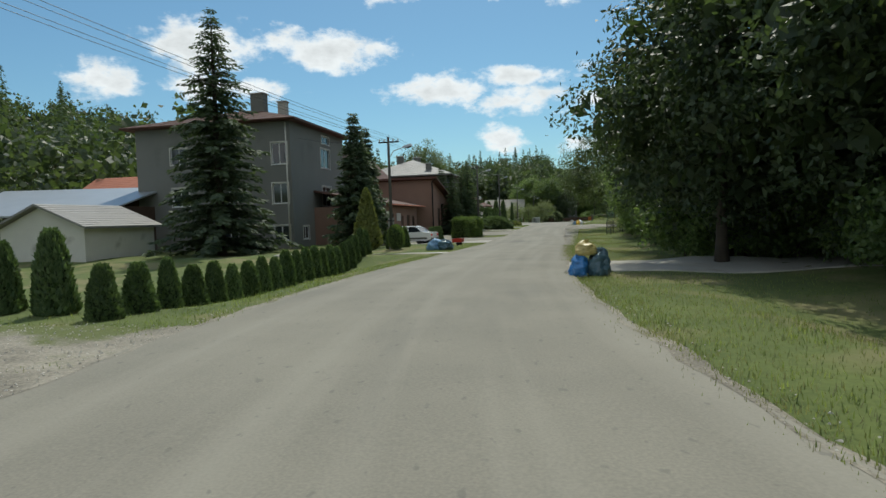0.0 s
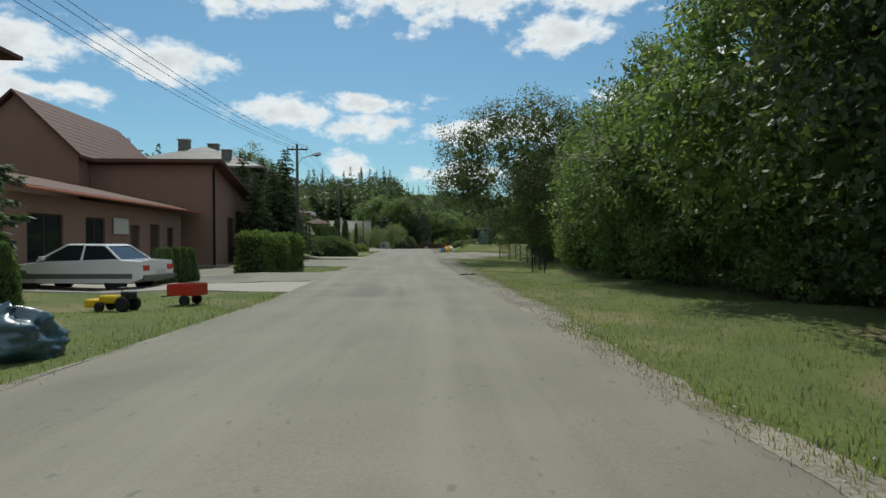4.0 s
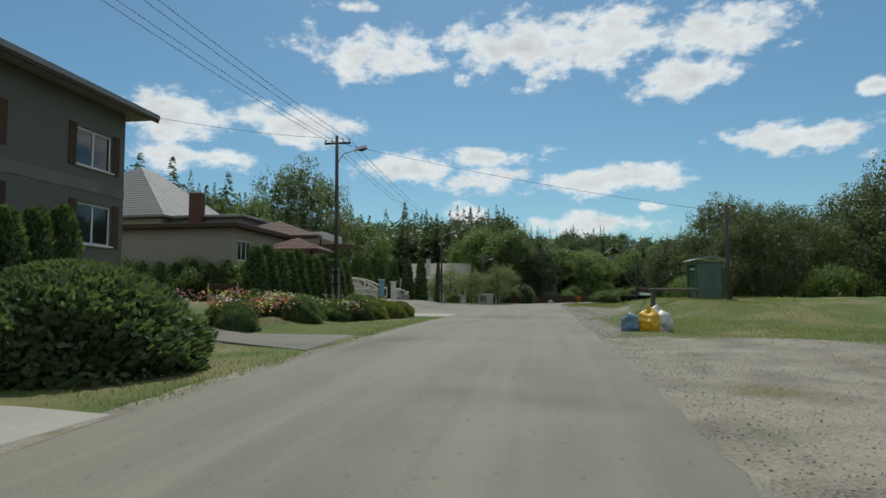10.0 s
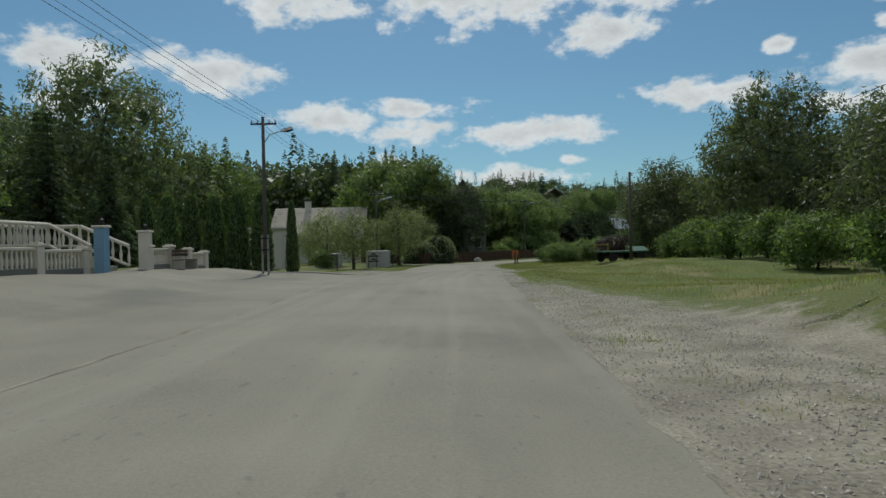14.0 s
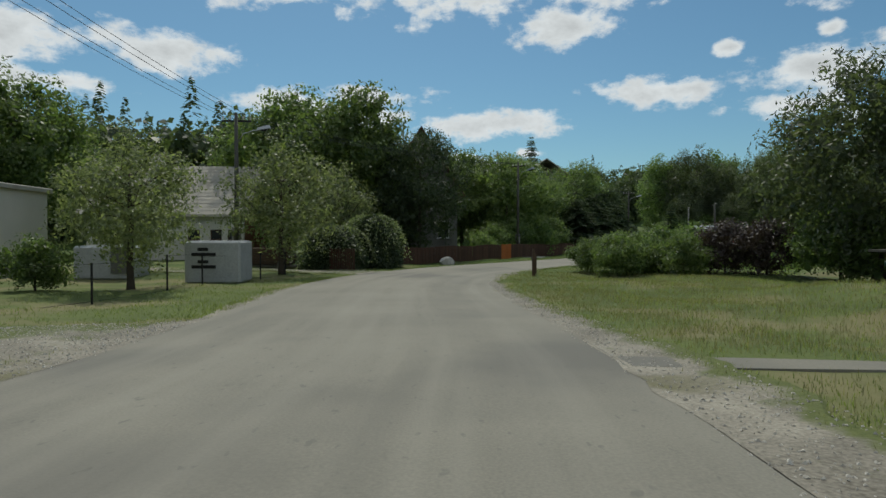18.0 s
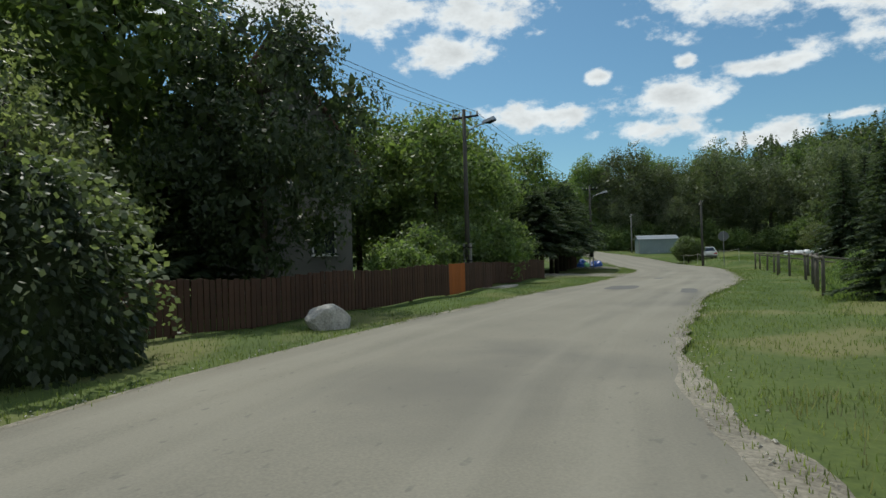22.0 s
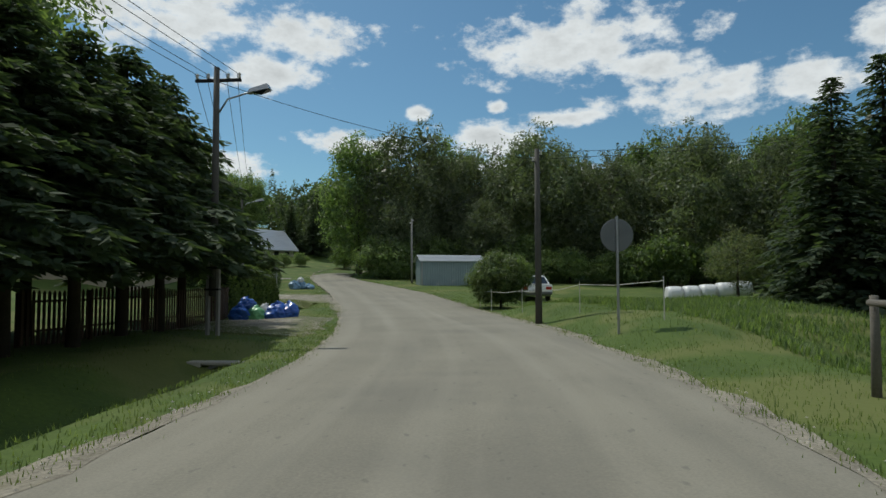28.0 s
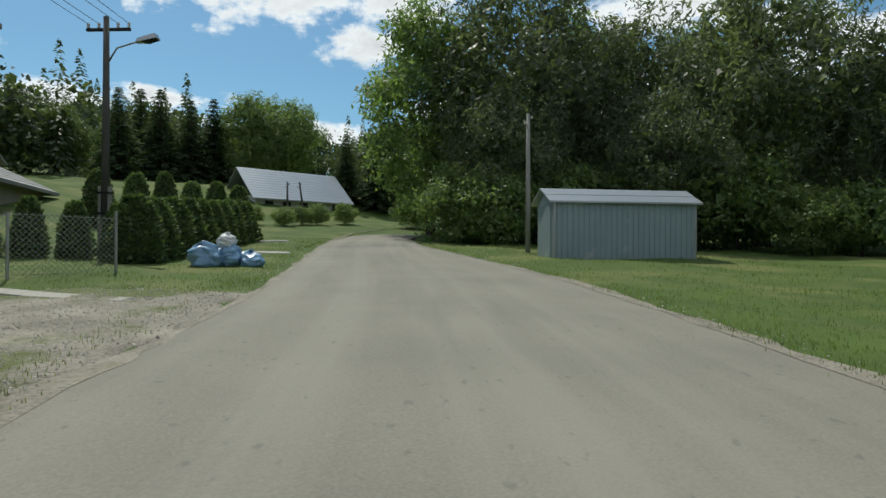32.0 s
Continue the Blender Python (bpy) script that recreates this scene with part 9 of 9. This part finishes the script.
def near_road(rng, n, g0, g1, s0=4, s1=None, power=1.6, side=0):
    """Random ground places beside the road, thinning out with distance."""
    i = rng.integers(s0, (s1 or len(MID) - 6), n)
    u = rng.uniform(0, 1, n)
    p = MID[i] * (1 - u)[:, None] + MID[i + 1] * u[:, None]
    d = MID[i + 1] - MID[i]
    d = d / np.linalg.norm(d, axis=1)[:, None]
    r = np.stack([d[:, 1], -d[:, 0]], -1)
    sg = np.where(rng.uniform(size=n) < 0.5, -1.0, 1.0) if not side else np.full(n, float(side))
    off = g0 + (g1 - g0) * rng.uniform(0, 1, n) ** power
    h = HALF[i] * (1 - u) + HALF[i + 1] * u
    q = p + r * (sg * (h + off))[:, None]
    gap, _ = road_gap(q[:, 0], q[:, 1])
    keep = (gap > g0 * 0.6) & free_ground(q[:, 0], q[:, 1])
    return q[keep]


def blades(name, q, rng, h0, h1, w, material, label, per=5, spread=0.13):
    if material is M_GRASS:
        lush = q[:, 1] + rng.normal(size=len(q)) * 4 > 159
        if lush.any():
            blades(name, q[lush], rng, h0, h1, w, M_LUSH, label + ", deep green with some shade in its colour", per, spread)
        q = q[~lush]
    n = len(q)
    q = np.repeat(q, per, 0) + rng.normal(size=(n * per, 2)) * spread
    z = land(q[:, 0], q[:, 1])
    h = rng.uniform(h0, h1, len(q))
    a = rng.uniform(0, 6.283, len(q))
    lean = rng.uniform(0.1, 0.7, len(q)) * h
    b = np.stack([q[:, 0], q[:, 1], z - 0.01], -1)
    s = np.stack([np.cos(a), np.sin(a), 0 * a], -1) * w
    o = np.stack([-np.sin(a) * lean, np.cos(a) * lean, h], -1)
    v = np.stack([b - s, b + s, b + o * 0.6 + s * 0.8, b + o], 1)
    solo(name, quads(name, v), material, label, "grass", kind="stuff")


rng = np.random.default_rng(5)
blades("grass", near_road(rng, 26000, 0.12, 6.0), rng, 0.03, 0.085, 0.006, M_GRASS, "short green verge grass")
blades("grass", near_road(rng, 22000, 0.05, 3.0), rng, 0.03, 0.08, 0.006, M_GRASS, "short green verge grass")
blades("dry_grass", near_road(rng, 16000, 0.0, 3.5, side=1, s1=46), rng, 0.03, 0.08, 0.0035, M_DRY, "dry straw-coloured grass on the verge")
blades("grass", near_road(rng, 15000, 2.5, 11.0, s0=20, power=1.0, side=1), rng, 0.05, 0.13, 0.006, M_GRASS, "longer meadow grass")
weedy = near_road(rng, 10000, 3.0, 11.0, s0=54, power=1.0, side=1)
blades("grass", weedy[weedy[:, 1] < 207], rng, 0.07, 0.24, 0.02, M_LEAFB, "rank weeds on the bank beside the field", per=6, spread=0.12)
blades("dry_grass", near_road(rng, 17000, 0.6, 9.0, s0=24, s1=50, power=1.0, side=1), rng, 0.04, 0.14, 0.005, M_DRY, "dry straw-coloured grass in the meadow")


def fringe(n):
    """Places along the borders of the gravel, where grass grows into it, and a few inside."""
    out = []
    for q in GRAVELS:
        for i in range(4):
            a, b = np.array(q[i]), np.array(q[(i + 1) % 4])
            m = int(n * np.linalg.norm(b - a))
            p = a + (b - a) * rng.uniform(0, 1, (m, 1))
            mid = np.mean([np.array(c) for c in q], 0)
            inw = (mid - p) / np.linalg.norm(mid - p, axis=1)[:, None]
            out.append(p + inw * np.abs(rng.normal(size=(m, 1))) * 0.45 - inw * 0.25 + rng.normal(size=(m, 2)) * 0.12)
    p = np.concatenate(out)
    gap, _ = road_gap(p[:, 0], p[:, 1])
    return p[gap > 0.35]


blades("grass", fringe(26), rng, 0.03, 0.08, 0.005, M_GRASS, "grass creeping over the gravel border", per=6, spread=0.1)
def soft_side(n):
    """Places on the outer side of the stony strips, where the grass has come back."""
    out = []
    for q in SOFT:
        A, B, C, D = (np.array(p) for p in q)
        u, v = rng.uniform(0, 1, n) ** 0.45, rng.uniform(0, 1, n)
        u, v = u[:, None], v[:, None]
        out.append((A * (1 - u) + B * u) * (1 - v) + (D * (1 - u) + C * u) * v)
    p = np.concatenate(out)
    gap, _ = road_gap(p[:, 0], p[:, 1])
    return p[gap > 0.9]


blades("grass", soft_side(1900), rng, 0.03, 0.09, 0.006, M_GRASS, "grass coming back over the stony verge", per=6, spread=0.12)
blades("dry_grass", soft_side(900), rng, 0.03, 0.1, 0.005, M_DRY, "dry straw-coloured grass on the stony verge", per=5, spread=0.12)
blades("dry_grass", fringe(18), rng, 0.03, 0.08, 0.004, M_DRY, "dry straw-coloured grass on the gravel border", per=5, spread=0.12)


def pebbles(q, rng, r0, r1, label):
    n = len(q)
    z = land(q[:, 0], q[:, 1])
    r = rng.uniform(r0, r1, n) * rng.uniform(0.5, 1, n)
    base = np.array([[1, 0, 0], [-0.4, 0.9, 0], [-0.5, -0.8, 0], [0.1, 0.05, 0.75], [0.3, 0.5, 0.4]])
    a = rng.uniform(0, 6.28, n)
    c, s = np.cos(a), np.sin(a)
    v = base[None] * rng.uniform(0.6, 1.25, (n, 5, 3)) * r[:, None, None]
    x = v[..., 0] * c[:, None] - v[..., 1] * s[:, None] + q[:, 0:1]
    y = v[..., 0] * s[:, None] + v[..., 1] * c[:, None] + q[:, 1:2]
    gap, _ = road_gap(q[:, 0], q[:, 1])
    zz = v[..., 2] + (z + 0.008 + 0.045 * sm(0.5, 1.6, gap))[:, None]
    V = np.stack([x, y, zz], -1).reshape(-1, 3)
    F = np.array([[0, 4, 3], [4, 1, 3], [1, 2, 3], [2, 0, 3], [0, 1, 4]])
    F = (F[None] + 5 * np.arange(n)[:, None, None]).reshape(-1, 3)
    me = bpy.data.meshes.new("gravel_stones")
    me.from_pydata(V.tolist(), [], F.tolist())
    solo("gravel_stones", me, M_STONES, label, "gravel", kind="stuff")


def stones_mat():
    m = leaf_mat("gravel_stones", (0.3, 0.27, 0.215), (0.56, 0.51, 0.42), through=0.0, rough=0.9, spec=0.3)
    return m


M_STONES = stones_mat()
spots = []
for q in GRAVELS:
    a, b, c, d = q
    area = abs((c.x - a.x) * (d.y - b.y) - (c.y - a.y) * (d.x - b.x)) / 2
    n = int(min(15000, area * 230))
    u, v = rng.uniform(-0.03, 1.03, n)[:, None], rng.uniform(-0.03, 1.03, n)[:, None]
    if any(q is k for k in SOFT):
        u = u * np.where(rng.uniform(size=(n, 1)) < 0.8, 0.72, 0.95)
    A, B, C, D = (np.array(p) for p in (a, b, c, d))
    spots.append((A * (1 - u) + B * u) * (1 - v) + (D * (1 - u) + C * u) * v)
spots.append(near_road(rng, 9000, -0.05, 0.5))
spots = np.concatenate(spots)
gap, _ = road_gap(spots[:, 0], spots[:, 1])
pebbles(spots[gap > -0.1], rng, 0.008, 0.03, "loose grey stones on the gravel")


for k in range(9):
    boulder(0.6 + 0.075 * (k - 4) + 0.03 * math.sin(k * 5), 51.30 + 0.09 * math.sin(k * 2.7), 0.055 + 0.015 * (k % 3), 0.05, 0.04 + 0.01 * (k % 4), M_PATCH, "broken lump of dark asphalt on the gravel edge", 50 + k, name="asphalt_lump")


# ---------------------------------------------------------------- flowers of the bed
def blooms():
    r = np.random.default_rng(9)
    for k, m in enumerate(M_FLOWER):
        n = 420
        u = r.uniform(0, 1, n)
        if k == 0:
            u = u * 0.25
        c = np.stack([-9.9 + 2.4 * u + r.uniform(-1.1, 1.1, n), 86.9 + 13.2 * u + r.normal(size=n) * 0.4], -1)
        cl = c[r.integers(0, 14, n)] + r.normal(size=(n, 2)) * 0.2
        gap, _ = road_gap(cl[:, 0], cl[:, 1])
        cl = cl[gap > 0.9]
        p = np.stack([cl[:, 0], cl[:, 1], land(cl[:, 0], cl[:, 1]) + r.uniform(0.42, 0.8, len(cl))], -1)
        solo("flowers", quads("flowers", leaf_quads(p, r, 0.09, up=1.0, slim=0.9)), m, "small coloured blossoms in the roadside bed", "flowers", kind="stuff")


blooms()
def culvert(x, y, turn):
    c = thing("culvert", pose(x, y, road_z(y) - 0.28, 0, 0, turn), "dark concrete culvert mouth under the gravel drive", "culvert")
    part("headwall", Geo().box(-0.75, -0.45, 0, 0.25, -0.9, 0.02, 0.02).box(0.45, 0.75, 0, 0.25, -0.9, 0.02, 0.02).box(-0.45, 0.45, 0, 0.25, -0.06, 0.02, 0.02).weld(), M_CONC, c)
    ring = Geo()
    n = 18
    for yy, r in ((0.02, 0.44), (0.02, 0.36), (1.6, 0.36)):
        ring.v += [(r * math.cos(2 * math.pi * i / n), yy, -0.42 + r * math.sin(2 * math.pi * i / n)) for i in range(n)]
    ring.f = [(k * n + i, (k + 1) * n + i, (k + 1) * n + (i + 1) % n, k * n + (i + 1) % n) for k in (0, 1) for i in range(n)] + [tuple(2 * n + i for i in range(n))]
    part("pipe", ring, M_DGREY, c)


culvert(33.0, 211.0, -20)
culvert(26.1, 194.4, -35)
culvert(-6.7, 61.3, 5)
for k in range(4):
    solo("garden_step", Geo().box(-10.4 - 0.5 * k, -9.9 - 0.5 * k, 85.2, 87.0, -0.4, 0.12 + 0.14 * k, 0.02), M_CONC, "pale stone garden step beside the flower bed", "step", "garden steps", m=pose(0, 0, at(-9.9, 86)))


# ---------------------------------------------------------------- woods on the slopes
def forest():
    r = np.random.default_rng(21)
    protos = []
    for s in range(5):
        q, tips, _ = broad_crown(100 + s, 1.0, 0.03, 0.38, 0.38, 330, 0.06, lumps=15, fill=0.45, slim=0.75, tufts=14)
        rs = np.random.default_rng(300 + s)
        protos.append(np.concatenate([q, inner_leaves(tips, rs.uniform(0.1, 0.15, len(tips)), rs, 14)]))
    cprot = []
    for s in range(3):
        rr = np.random.default_rng(200 + s)
        n = 420
        u = rr.uniform(0.03, 1, n) ** 1.25
        a = rr.uniform(0, 6.28, n)
        rad = 0.2 * (1 - u) ** 0.8 * rr.uniform(0.6, 1.1, n) + 0.004
        c = np.stack([rad * np.cos(a), rad * np.sin(a), u], -1)
        d = np.stack([np.cos(a), np.sin(a), np.full(n, -0.35)], -1)
        side = np.stack([-np.sin(a), np.cos(a), 0 * a], -1) * 0.017
        L = 0.06 * (1.3 - u)[:, None]
        cprot.append(np.stack([c - d * L * 0.6, c + side, c + d * L, c - side], 1))
    zones = (((-160, -48), (40, 310), 380), ((-60, 26), (212, 330), 320), ((86, 165), (130, 300), 330), ((20, 90), (275, 340), 140), ((-70, -44), (140, 215), 90), ((30, 75), (88, 140), 60), ((24, 60), (-10, 80), 60), ((-100, -50), (0, 40), 50))
    xs, ys = [], []
    for (a, b), (c, d), n in zones:
        xs.append(r.uniform(a, b, n))
        ys.append(r.uniform(c, d, n))
    x, y = np.concatenate(xs), np.concatenate(ys)
    z = land(x, y)
    out, con = [], []
    for i in range(len(x)):
        if math.hypot(x[i] - 44, y[i] - 246) < 26 and y[i] < 275:
            continue
        h = r.uniform(9, 14) * (1.3 if x[i] < -5 else 0.75 if x[i] < 60 and y[i] > 225 else 0.95)
        sc = np.array([h * r.uniform(0.85, 1.15), h * r.uniform(0.85, 1.15), h])
        if r.uniform() < (0.3 if x[i] > -60 and x[i] < 30 else 0.14):
            out_l, p = con, cprot[r.integers(3)]
            sc = sc * np.array([1, 1, 1.3])
        else:
            out_l, p = out, protos[r.integers(5)]
        t = r.uniform(0, 6.28)
        c, s = math.cos(t), math.sin(t)
        if math.hypot(x[i] - 23, y[i] - 224) < 15:
            continue
        v = p * sc
        out_l.append(np.stack([v[..., 0] * c - v[..., 1] * s + x[i], v[..., 0] * s + v[..., 1] * c + y[i], v[..., 2] + z[i] - 0.6], -1))
    solo("far_wood", quads("far_wood", np.concatenate(out)), M_LEAFF, "mixed broad-leaved wood on the valley slopes", "wood", kind="stuff")
    solo("far_spruces", quads("far_spruces", np.concatenate(con)), M_NEEDLEB, "dark spruces standing among the far wood", "wood", kind="stuff")


M_LEAFF = leaf_mat("far_leaves", (0.046, 0.08, 0.026), (0.11, 0.155, 0.05), through=0.42)
forest()
